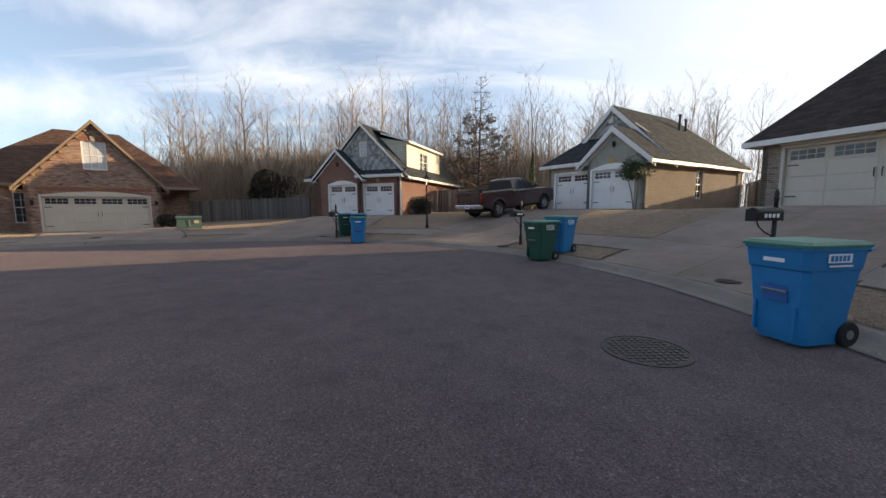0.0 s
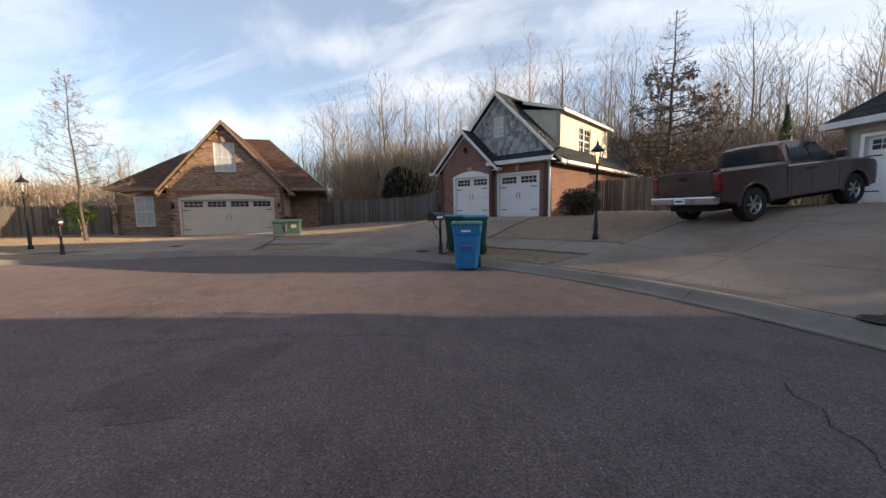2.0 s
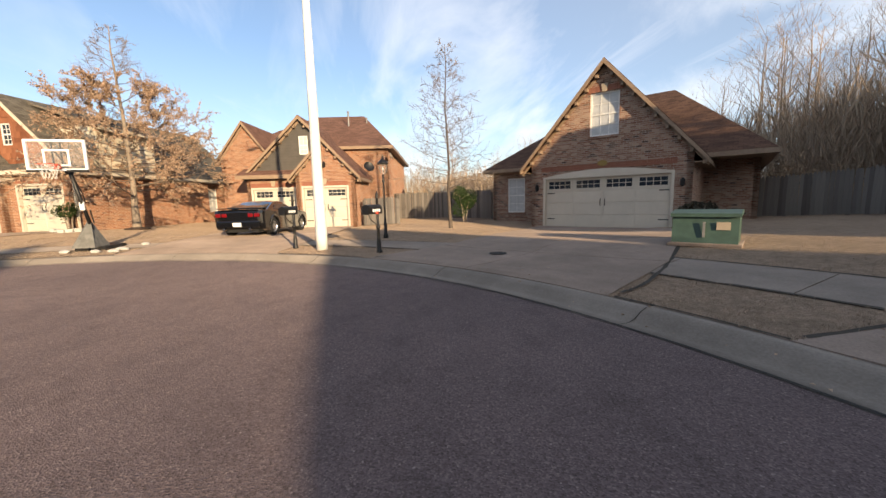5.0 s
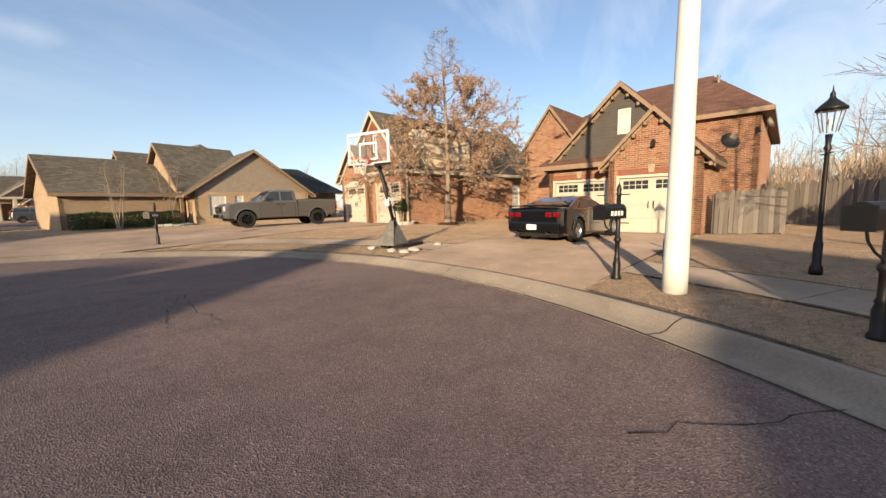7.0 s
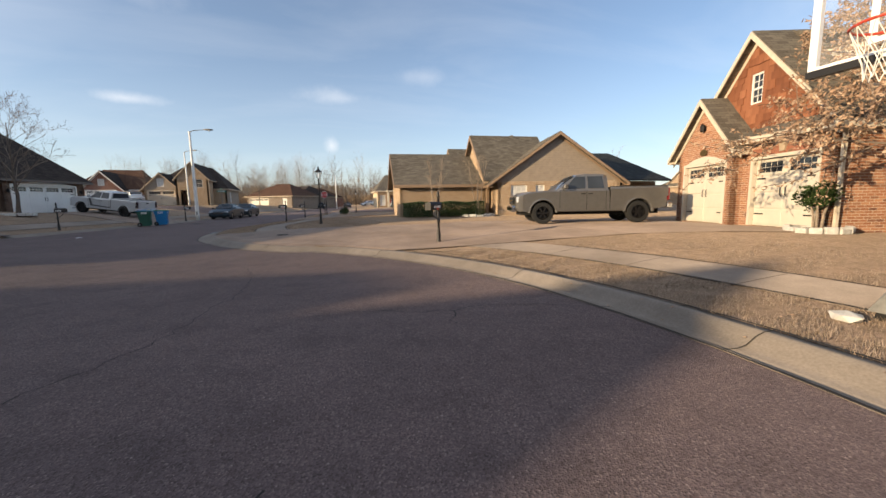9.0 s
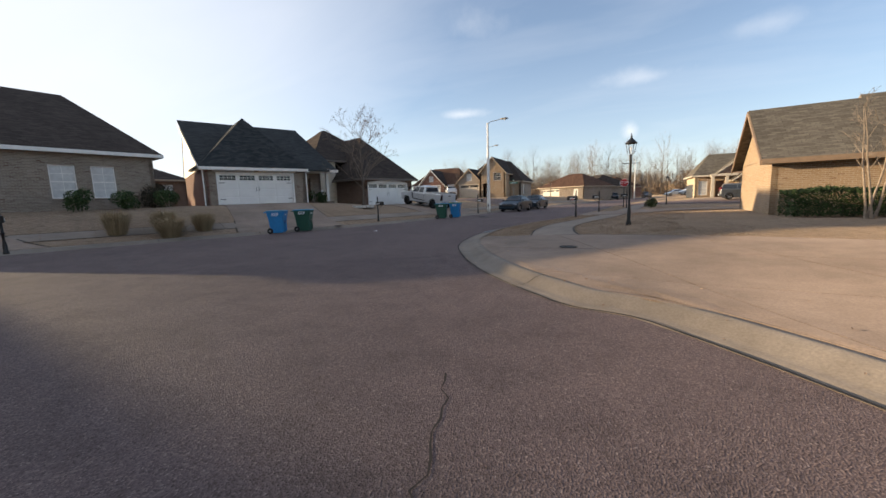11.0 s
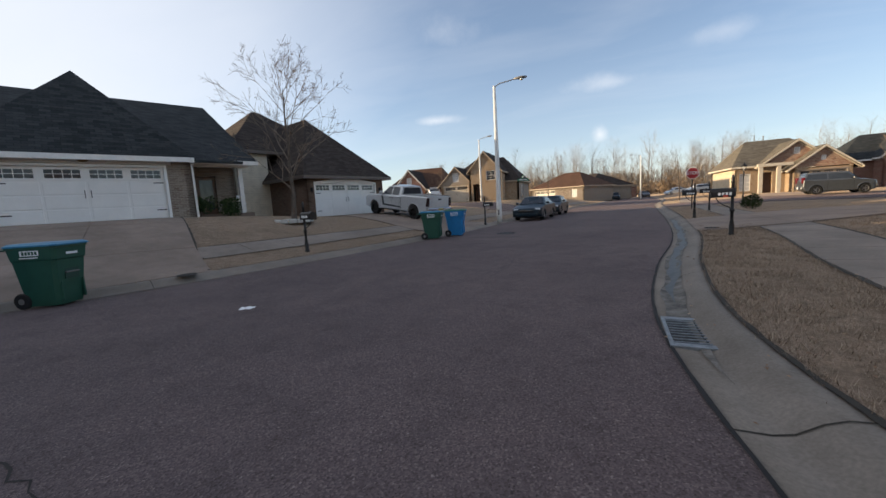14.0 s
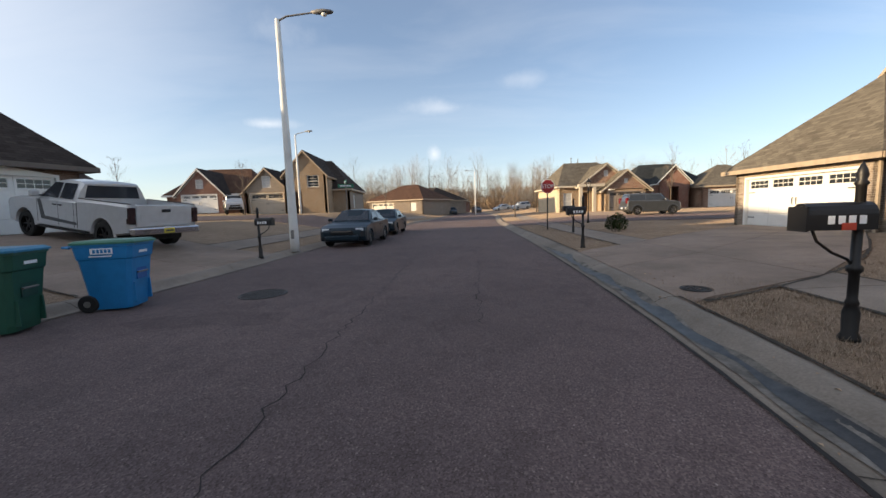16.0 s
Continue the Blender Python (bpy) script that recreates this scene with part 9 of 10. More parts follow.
def pickup(m, paint, rim, label, lamp=None, stripe=None, steps=False, plate_tint=None):
    """Full-size pickup: nose along +x, wheels at +-1.8."""
    o = thing("pickup_truck", m, label, "pickup truck", "parked vehicles")
    W, R = 0.99, 0.43
    front = [(-0.70, 1.02), (-0.69, 1.30), (1.22, 1.29), (1.55, 1.285), (2.25, 1.25), (2.66, 1.19), (2.84, 1.10), (2.88, 0.92), (2.88, 0.66), (2.80, 0.50), (2.42, 0.46)]
    rear = [(-2.36, 0.52), (-2.86, 0.60), (-2.88, 1.02)]
    part("body", hull(front, rear, (1.80, -1.80), R, 0.46, W, 0.30, 0.05, 0.06, 1.08), paint, o)
    # open bed: side panels with a rounded rail, headboard, liner and tailgate
    for s in (-1, 1):
        bm = bmesh.new()
        prism_x(bm, [(s * (W + 0.003), 1.0), (s * (W + 0.003), 1.30), (s * (W - 0.03), 1.375), (s * (W - 0.10), 1.385), (s * (W - 0.11), 1.0)], -2.87, -0.745)
        fixed(bm)
        part("bed_side", bm, paint, o)
        slip(o, "bed_rail", -2.86, -0.76, s * (W - 0.105), s * (W - 0.03), 1.384, 1.40, M_RUBBER, "black rail cap")
    slip(o, "bed_liner", -2.80, -0.76, -W + 0.12, W - 0.12, 1.022, 1.05, M_RUBBER, "dark open bed")
    slip(o, "headboard", -0.80, -0.752, -W + 0.12, W - 0.12, 1.052, 1.37, paint)
    tg = slip(o, "tailgate", -2.935, -2.86, -0.80, 0.80, 0.76, 1.38, paint, bevel=0.02)
    slip(tg, "tailgate_panel", -2.946, -2.936, -0.70, 0.70, 0.90, 1.12, paint, bevel=0.004)
    slip(tg, "tailgate_handle", -2.955, -2.937, -0.13, 0.13, 1.17, 1.25, M_RUBBER, bevel=0.006)
    # cab
    rb, zr = -0.66, 1.90
    cab = [(1.30, [(0.84, 1.26), (0.90, 1.27), (0.88, 1.29), (0.78, 1.30), (0.3, 1.31)]),
           (1.06, [(0.86, 1.26), (0.955, 1.28), (0.92, 1.40), (0.80, 1.46), (0.3, 1.49)]),
           (0.48, [(0.86, 1.26), (0.955, 1.28), (0.82, 1.64), (0.73, zr - 0.06), (0.3, zr - 0.02)]),
           (0.1, [(0.86, 1.26), (0.955, 1.28), (0.822, 1.66), (0.74, zr - 0.01), (0.3, zr + 0.03)]),
           (rb + 0.14, [(0.86, 1.26), (0.955, 1.28), (0.82, 1.66), (0.74, zr - 0.03), (0.3, zr + 0.01)]),
           (rb, [(0.86, 1.26), (0.95, 1.28), (0.83, 1.60), (0.71, zr - 0.09), (0.3, zr - 0.06)])]
    part("cab", side_loft(cab), paint, o, smooth=False)
    flat_pane(o, [(1.20, -0.72, 1.37), (1.20, 0.72, 1.37), (0.58, 0.63, 1.83), (0.58, -0.63, 1.83)], "windscreen", t=0.025)
    flat_pane(o, [(rb - 0.012, 0.74, 1.40), (rb - 0.012, -0.74, 1.40), (rb - 0.004, -0.66, 1.77), (rb - 0.004, 0.66, 1.77)], "rear_window", t=0.02)
    for s in (-1, 1):
        def sidep(x0, x1, x2, x3):
            ya, yb = s * 0.940, s * 0.782
            p = [(x0, ya, 1.335), (x1, ya, 1.335), (x2, yb, 1.79), (x3, yb, 1.79)]
            return p if s < 0 else p[::-1]
        flat_pane(o, sidep(0.98, 0.20, 0.18, 0.55), "side_window", t=0.012)
        flat_pane(o, sidep(0.10, -0.50, -0.46, 0.09), "side_window", t=0.012)
        for xx, z0 in ((1.16, 0.56), (0.15, 0.52), (-0.58, 0.52)):
            slip(o, "door_gap", xx - 0.006, xx + 0.006, s * (W - 0.004), s * (W + 0.003), z0, 1.24, M_RUBBER)
        slip(o, "bed_gap", -0.735, -0.715, s * (W - 0.03), s * (W + 0.004), 0.52, 1.28, M_RUBBER)
        for xx in (0.28, 0.02):
            slip(o, "door_handle", xx - 0.08, xx + 0.08, s * (W - 0.004), s * (W + 0.03), 1.12, 1.155, M_RUBBER, bevel=0.008)
        mir = slip(o, "wing_mirror", 0.90, 1.06, s * 1.02, s * 1.22, 1.32, 1.52, paint, bevel=0.035)
        slip(mir, "mirror_arm", 0.94, 1.00, s * 0.93, s * 1.04, 1.34, 1.38, M_RUBBER)
        slip(o, "tail_light", -2.945, -2.80, s * 0.81, s * 0.992, 0.84, 1.30, lamp or M_RED_LENS, "dark red tail light", bevel=0.02)
        slip(o, "headlight", 2.56, 2.80, s * 0.62, s * 0.935, 0.84, 1.07, M_HEAD_LENS, "clear headlight", bevel=0.03)
        if steps:
            slip(o, "side_step", -1.15, 1.15, s * 0.90, s * 1.04, 0.40, 0.46, M_RUBBER, bevel=0.015)
        if stripe:
            bm = bmesh.new()
            y0, y1 = s * (W + 0.001), s * (W + 0.004)
            prism_y(bm, [(0.95, 1.25), (1.12, 1.25), (0.98, 0.66), (-0.68, 0.60), (-0.68, 0.68), (0.80, 0.76)], min(y0, y1), max(y0, y1))
            fixed(bm)
            part("stripe", bm, stripe, o, "dark side stripe")
        for xx in (1.80, -1.80):
            arch(o, xx, s * W, R, paint, s)
            wheel(o, xx, s * (W - 0.15), R - 0.012, 0.28, rim)
    gr = slip(o, "grille", 2.86, 2.90, -0.58, 0.58, 0.78, 1.06, M_RUBBER, "dark grille", bevel=0.01)
    slip(gr, "grille_bar", 2.902, 2.92, -0.60, 0.60, 0.89, 0.95, M_CHROME, bevel=0.006)
    slip(o, "front_bumper", 2.78, 2.98, -0.80, 0.80, 0.48, 0.72, M_CHROME, "bright front bumper", bevel=0.05)
    rbp = slip(o, "rear_bumper", -3.06, -2.87, -0.97, 0.97, 0.54, 0.74, M_CHROME, "bright rear bumper", bevel=0.035)
    slip(rbp, "number_plate", -3.074, -3.061, -0.15, 0.15, 0.57, 0.72, plate_tint or M_SIGN_WHITE)
    slip(rbp, "plate_bar", -3.079, -3.0745, -0.11, 0.11, 0.62, 0.67, M_STRIPE)
    slip(o, "chassis", -2.7, 2.6, -0.62, 0.62, 0.34, 0.98, M_RUBBER)
    return o


def truck_pose(rear, front, side, lift=0.0):
    """From the ground marks of the two wheels of one side (+1 left, -1 right)."""
    a = math.atan2(front[1] - rear[1], front[0] - rear[0])
    cx, cy = (rear[0] + front[0]) / 2, (rear[1] + front[1]) / 2
    n = Vector((-math.sin(a), math.cos(a)))
    cx, cy = cx - side * n.x * 0.9, cy - side * n.y * 0.9
    z0 = height(cx - 1.8 * math.cos(a), cy - 1.8 * math.sin(a))
    z1 = height(cx + 1.8 * math.cos(a), cy + 1.8 * math.sin(a))
    return pose(cx, cy, (z0 + z1) / 2 + 0.03 + lift, 0, -math.degrees(math.atan2(z1 - z0, 3.6)), math.degrees(a))


pickup(truck_pose((2.6, 18.3), (5.45, 20.35), -1), P_MAROON, M_ALU, "dark maroon crew-cab pickup truck parked nose-in on a drive")
pickup(truck_pose((-27.65, -4.3), (-24.25, -5.55), 1), P_SILVER, M_BLACK, "pewter pickup truck with black wheels parked on a drive")
pickup(truck_pose((-0.56, -29.17), (2.77, -30.43), 1), P_WHITE, M_BLACK, "silver pickup truck with dark stripes parked before a garage", lamp=M_SMOKE, stripe=M_STRIPE, steps=True, plate_tint=M_PLATE)

# side outlines of cars: cowl to chin, tail foot to deck, axles, wheel radius, sill, half width, cabin stations and heights
CAR_SHAPES = {
    "saloon": dict(front=[(0.98, 0.965), (1.30, 0.925), (1.80, 0.855), (2.20, 0.755), (2.36, 0.62), (2.38, 0.42), (2.28, 0.26), (2.0, 0.22)],
                   rear=[(-1.95, 0.25), (-2.28, 0.33), (-2.40, 0.56), (-2.38, 0.90), (-2.28, 0.985), (-1.75, 1.02), (-0.5, 0.99)],
                   axles=(1.42, -1.38), r=0.325, rocker=0.21, half=0.915, glass=(1.06, 0.30, -1.05, -1.82), sh=0.955, hr=1.455, lamp_z=(0.60, 0.74), tail_z=(0.74, 0.90)),
    "coupe": dict(front=[(0.92, 1.00), (1.30, 0.985), (1.90, 0.93), (2.28, 0.84), (2.40, 0.66), (2.38, 0.40), (2.28, 0.24), (2.05, 0.21)],
                  rear=[(-1.95, 0.24), (-2.26, 0.30), (-2.40, 0.52), (-2.42, 0.92), (-2.34, 1.03), (-1.80, 1.06), (-0.4, 1.00)],
                  axles=(1.45, -1.40), r=0.365, rocker=0.20, half=0.955, glass=(0.98, 0.12, -0.80, -1.78), sh=0.985, hr=1.385, lamp_z=(0.62, 0.76), tail_z=(0.76, 0.90)),
    "crossover": dict(front=[(1.00, 1.06), (1.25, 1.03), (1.62, 0.98), (1.92, 0.88), (2.02, 0.70), (2.02, 0.42), (1.94, 0.27), (1.74, 0.24)],
                      rear=[(-1.72, 0.27), (-1.98, 0.36), (-2.06, 0.60), (-2.04, 1.02), (-2.00, 1.12), (-1.0, 1.09)],
                      axles=(1.30, -1.26), r=0.335, rocker=0.23, half=0.89, glass=(1.06, 0.46, -1.78, -1.98), sh=1.055, hr=1.63, lamp_z=(0.70, 0.90), tail_z=(0.86, 1.30)),
    "off_road": dict(front=[(0.72, 1.20), (1.00, 1.19), (1.55, 1.16), (1.92, 1.12), (1.98, 1.00), (1.98, 0.62), (1.94, 0.50), (1.88, 0.46)],
                     rear=[(-1.86, 0.50), (-2.02, 0.56), (-2.06, 0.72), (-2.06, 1.14), (-2.04, 1.22), (-1.0, 1.22)],
                     axles=(1.42, -1.42), r=0.41, rocker=0.46, half=0.83, glass=(0.80, 0.58, -1.96, -2.05), sh=1.19, hr=1.83, lamp_z=(0.86, 1.04), tail_z=(0.80, 1.00)),
}


def car(m, shape, paint, label, rim=None):
    """A car: nose along +x."""
    o = thing("car", m, label, "car", "parked vehicles")
    d = CAR_SHAPES[shape]
    W, R, sh, hr = d["half"], d["r"], d["sh"], d["hr"]
    L1, L0 = max(p[0] for p in d["front"]), min(p[0] for p in d["rear"])
    boxy = shape in ("crossover", "off_road")
    part("body", hull(d["front"], d["rear"], d["axles"], R, d["rocker"], W, 0.12 if shape == "off_road" else 0.34, 0.10 if boxy else 0.22, 0.07, sh - 0.16), paint, o)
    f0, f1, r1, r0 = d["glass"]
    k = hr - sh
    t2 = 0.72 if boxy else 0.62
    b = W - 0.06
    t2 *= W / 0.92
    t1 = b + (t2 - b) * 0.62 * k / (k - 0.045) + 0.004
    cab = [(f0, [(b - 0.06, sh - 0.04), (b - 0.02, sh - 0.02), (b - 0.06, sh + 0.0), (0.6, sh + 0.015), (0.2, sh + 0.02)]),
           (f1, [(b - 0.04, sh - 0.04), (b, sh - 0.01), (t1, sh + k * 0.62), (t2, hr - 0.045), (0.25, hr - 0.01)]),
           ((f1 + r1) / 2, [(b - 0.04, sh - 0.04), (b, sh), (t1, sh + k * 0.64), (t2 + 0.012, hr - 0.01), (0.25, hr + 0.025)]),
           (r1, [(b - 0.04, sh - 0.04), (b, sh), (t1, sh + k * 0.62), (t2, hr - 0.05), (0.25, hr - 0.015)]),
           (r0, [(b - 0.08, sh - 0.04), (b - 0.03, sh + 0.02), (b - 0.05, sh + 0.05), (0.6, sh + 0.07), (0.2, sh + 0.08)])]
    part("cabin", side_loft(cab), paint, o)
    flat_pane(o, [(f0 - 0.06, -b + 0.14, sh + 0.065), (f0 - 0.06, b - 0.14, sh + 0.065), (f1 + 0.05, t2 - 0.06, hr - 0.05), (f1 + 0.05, -t2 + 0.06, hr - 0.05)], "windscreen", t=0.03)
    flat_pane(o, [(r0 + 0.05, b - 0.15, sh + 0.14), (r0 + 0.05, -b + 0.15, sh + 0.14), (r1 - 0.04, -t2 + 0.07, hr - 0.08), (r1 - 0.04, t2 - 0.07, hr - 0.08)], "rear_window", t=0.03)
    mid = (f1 + r1) / 2 - (0.0 if boxy else 0.02)
    for s in (-1, 1):
        def sidep(x0, x1, x2, x3):
            ya, yb = s * (b - (b - t2) * 0.05 / (k - 0.045) + 0.003), s * (b - (b - t2) * (k - 0.13) / (k - 0.045) + 0.006)
            p = [(x0, ya, sh + 0.05), (x1, ya, sh + 0.05), (x2, yb, hr - 0.13), (x3, yb, hr - 0.13)]
            return p if s < 0 else p[::-1]
        flat_pane(o, sidep(f0 - 0.30 * (f0 - f1) - 0.1, mid + 0.035, mid + 0.035, f1 - 0.06), "side_window", t=0.014)
        flat_pane(o, sidep(mid - 0.035, r1 - (r1 - r0) * 0.45, r1 + 0.04, mid - 0.035), "side_window", t=0.014)
        slip(o, "wing_mirror", f0 - 0.42, f0 - 0.24, s * (W - 0.03), s * (W + 0.15), sh + 0.02, sh + 0.16, paint, bevel=0.035)
        a, c = d["lamp_z"]
        slip(o, "headlight", L1 - 0.40, L1 - (0.02 if shape == "off_road" else 0.135), s * (W - 0.42), s * (W - 0.10), a, c, M_HEAD_LENS, "clear headlight", bevel=0.035)
        a, c = d["tail_z"]
        for y0, y1 in ((0.40, 0.60), (0.64, 0.84)) if shape == "coupe" else ((W - 0.30, W - 0.06),):
            slip(o, "tail_light", L0 - 0.015, L0 + 0.16, s * y0, s * y1, a, c, M_RED_LENS, "red tail light", bevel=0.02)
        for xx in d["axles"]:
            arch(o, xx, s * W, R, M_RUBBER if shape == "off_road" else paint, s, 0.10 if shape == "off_road" else 0.02)
            wheel(o, xx, s * (W - 0.125), R - 0.01, 0.24, rim or M_ALU, 5)
        for xx in (f0 - 0.34, mid, r1 + (0.25 if not boxy else 0.4)):
            slip(o, "door_gap", xx - 0.005, xx + 0.005, s * (W - 0.004), s * (W + 0.003), d["rocker"] + 0.12 + (0.16 if xx < mid else 0.0), sh - 0.10, M_RUBBER)
        for xx in (mid + 0.12, r1 + 0.42):
            slip(o, "door_handle", xx, xx + 0.16, s * (W - 0.004), s * (W + 0.025), sh - 0.16, sh - 0.13, paint, bevel=0.006)
    a = d["lamp_z"][0]
    gr = slip(o, "grille", L1 - 0.05, L1 + 0.012, -0.44, 0.44, a - 0.10, a + 0.06, M_RUBBER, "dark grille", bevel=0.015)
    slip(gr, "grille_bar", L1 + 0.013, L1 + 0.024, -0.40, 0.40, a + 0.01, a + 0.035, M_CHROME)
    slip(o, "front_bumper", L1 - 0.14, L1 + 0.04, -W + 0.26, W - 0.26, a - 0.34, a - 0.13, M_RUBBER if shape == "off_road" else paint, bevel=0.05)
    rb = slip(o, "rear_bumper", L0 - 0.05, L0 + 0.14, -W + 0.12, W - 0.12, d["rocker"] + 0.14, d["rocker"] + 0.42, M_RUBBER if shape == "off_road" else paint, bevel=0.05)
    slip(rb, "number_plate", L0 - 0.065, L0 - 0.051, -0.16, 0.16, d["rocker"] + 0.20, d["rocker"] + 0.35, M_SIGN_WHITE)
    if shape == "coupe":
        slip(o, "spoiler", L0 + 0.0, L0 + 0.22, -0.80, 0.80, 1.07, 1.105, paint, bevel=0.015)
        for s in (-1, 1):
            bm = bmesh.new()
            tube(bm, [(L0 - 0.09, s * 0.5, 0.3), (L0 + 0.1, s * 0.5, 0.3)], 0.045, 10)
            part("exhaust", bm, M_CHROME, o)
    slip(o, "chassis", L0 + 0.3, L1 - 0.3, -W + 0.30, W - 0.30, d["rocker"] - 0.03, sh - 0.22, M_RUBBER)
    return o


def car_pose(x, y, rz):
    a = radians(rz)
    z0, z1 = (height(x + s * 1.4 * math.cos(a), y + s * 1.4 * math.sin(a)) if kerb_gap(x, y) > 0 else -0.01 for s in (-1, 1))
    return pose(x, y, (z0 + z1) / 2 + 0.03, 0, -math.degrees(math.atan2(z1 - z0, 2.8)), rz)


car(car_pose(-25.9, 9.6, 165), "coupe", P_BLACK, "glossy black sports coupe parked nose-in before a garage")
car(car_pose(-6.66, -34.9, 85), "saloon", P_TEALCAR, "dark slate-blue saloon car parked at the kerb")
car(car_pose(-7.2, -41.0, 85), "saloon", P_TEALCAR, "dark car parked behind a saloon at the kerb")
car(car_pose(-27.1, -46.9, 172), "crossover", P_GREYCAR, "small boxy grey crossover car parked at the corner")
car(car_pose(9.6, -56.3, 120), "off_road", P_WHITE, "white off-road car with black arches by a far drive", M_BLACK)
for k, (x, y, rz, p) in enumerate(((-14.5, -96, 95, P_TEALCAR), (-17.5, -112, 97, P_BLACK), (-30.0, -100, 20, P_WHITE), (-29.0, -116, 20, P_WHITE), (-22.5, -118, 100, P_GREYCAR), (-38.0, -88.0, 30, P_GREYCAR))):
    car(car_pose(x, y, rz), "saloon" if k % 2 else "crossover", p, "car standing far along the street")


# ---------------------------------------------------------------- houses farther off
def far_house(x, y, z, rz, w, d, brick, roof, label, ridge=6.8, second=True, door=True, gable_x=0.0, door_paint=None):
    h = House(x, y, z, rz, label, brick, roof, M_TRIM_TAN)
    half = w / 2
    ops = [(0.8, 5.68, -0.4, 2.13)] if door else []
    wins = []
    if w > 9:
        ops += [(w - 2.6, w - 1.4, 0.6, 2.1)]
        wins = [(half - 2.6, half - 1.4)]
    h.box_walls(-half, half, 0, d, -0.4, 2.7, front=ops)
    if door:
        h.garage_door(-half + 0.8, -half + 5.68, 0, door_paint or M_DOORC)
    for a, b in wins:
        h.window(a, b, 0.6, 2.1, 0)
    h.hip_roof(-half, half, 0, d, 2.7, ((-half + d * 0.38, d / 2), (half - d * 0.38, d / 2), ridge), oh=0.4)
    if second:
        gx = -half + 3.25
        h.gable_wall(gx, 2.6, 0.35, 2.7, 5.6, hole=(gx - 0.45, gx + 0.45, 3.3, 4.5))
        h.window(gx - 0.45, gx + 0.45, 3.3, 4.5, 0.35, sill=False)
        h.gable_roof(gx, 2.6, 0.35, d * 0.6, 2.7, 5.6, oh=0.3, rake=0.3)
        gx = half - 2.2
        h.gable_wall(gx, 1.9, 0.2, 2.7, 4.7)
        h.gable_roof(gx, 1.9, 0.2, d * 0.5, 2.7, 4.7, oh=0.3, rake=0.3)
    return h


def corner_house():
    """Two-storey brick house on the corner of the side street."""
    h = House(5.0, -58.0, 1.45, 180, "two-storey tan brick house with steep gables on the corner", BR_TAN, RF_DARK, M_TRIM_TAN)
    h.wall((-4.2, 0), (0.2, 0), -1.0, 2.3, [(0.5, 3.9, -1.0, 2.1)])
    h.garage_door(-3.7, -0.3, 0, M_DOORT)
    h.gable_wall(-2.0, 2.4, 0, 2.3, 4.7, mat=M_SID_TAN, hole=(-2.45, -1.55, 2.75, 3.95))
    h.window(-2.45, -1.55, 2.75, 3.95, 0, sill=False)
    h.gable_roof(-2.0, 2.4, 0, 5.5, 2.3, 4.7, oh=0.3, rake=0.25)
    h.wall((0.2, 0), (0.2, -0.9), -1.0, 3.9)
    h.wall((0.2, -0.9), (4.4, -0.9), -1.0, 3.9, [(0.5, 1.7, -1.0, 2.2), (2.3, 3.5, 2.6, 3.8)])
    h.window(2.5, 3.7, 2.6, 3.8, -0.9, blind=False)
    bm = bmesh.new()
    box(bm, 0.7, 1.9, 0.2, 0.26, -0.2, 2.2)
    part("front_door", bm, M_WOODDOOR, h.ob, "dark door deep in the porch")
    h.gable_wall(2.3, 2.1, -0.9, 3.9, 6.2)
    h.gable_roof(2.3, 2.1, -0.9, 7.0, 3.9, 6.2, oh=0.25, rake=0.25)
    h.wall((4.4, -0.9), (4.4, 1.6), -1.0, 3.9)
    h.wall((4.4, 1.6), (6.2, 1.6), -1.0, 2.6)
    h.wall((6.2, 1.6), (6.2, 10), -1.0, 2.6, [(2.0, 3.0, 0.4, 1.9)], mat=M_SID_TAN)
    h.window(3.6, 4.6, 0.4, 1.9, 0, face="r", at=6.2)
    h.wall((6.2, 10), (-4.2, 10), -1.0, 2.6)
    h.wall((-4.2, 10), (-4.2, 0), -1.0, 2.3)
    h.hip_roof(-4.2, 6.2, 1.6, 10, 2.5, ((-0.8, 6.0), (3.4, 6.0), 6.0), oh=0.35)
    h.pipe(0.6, 6.2, 5.5, 6.7, 0.06)
    h.downpipe(4.5, -0.95, -0.2, 3.7)


def brown_gable_house():
    """Red-brown roofed house farther along the side street."""
    h = House(15.3, -60.5, 1.8, 184, "brick house with red-brown roof and white garage doors", BR_RED, RF_BROWN, M_TRIM)
    h.wall((-2.4, 0), (2.4, 0), -1.0, 2.2, [(0.5, 4.1, -1.0, 2.0)])
    h.garage_door(-1.9, 1.7, 0, M_DOORW, z1=2.0)
    h.gable_wall(0.0, 2.4, 0, 2.2, 4.8, hole=(-0.4, 0.4, 2.7, 3.7))
    h.window(-0.4, 0.4, 2.7, 3.7, 0, sill=False)
    h.gable_roof(0.0, 2.4, 0, 7.0, 2.2, 4.8, oh=0.3, rake=0.25, mat=RF_DARK)
    h.box_walls(-4.6, 4.8, 2.0, 11, -1.0, 2.2)
    h.hip_roof(-4.6, 4.8, 2.0, 11, 2.2, ((-2.0, 6.5), (3.2, 6.5), 5.4), oh=0.35)


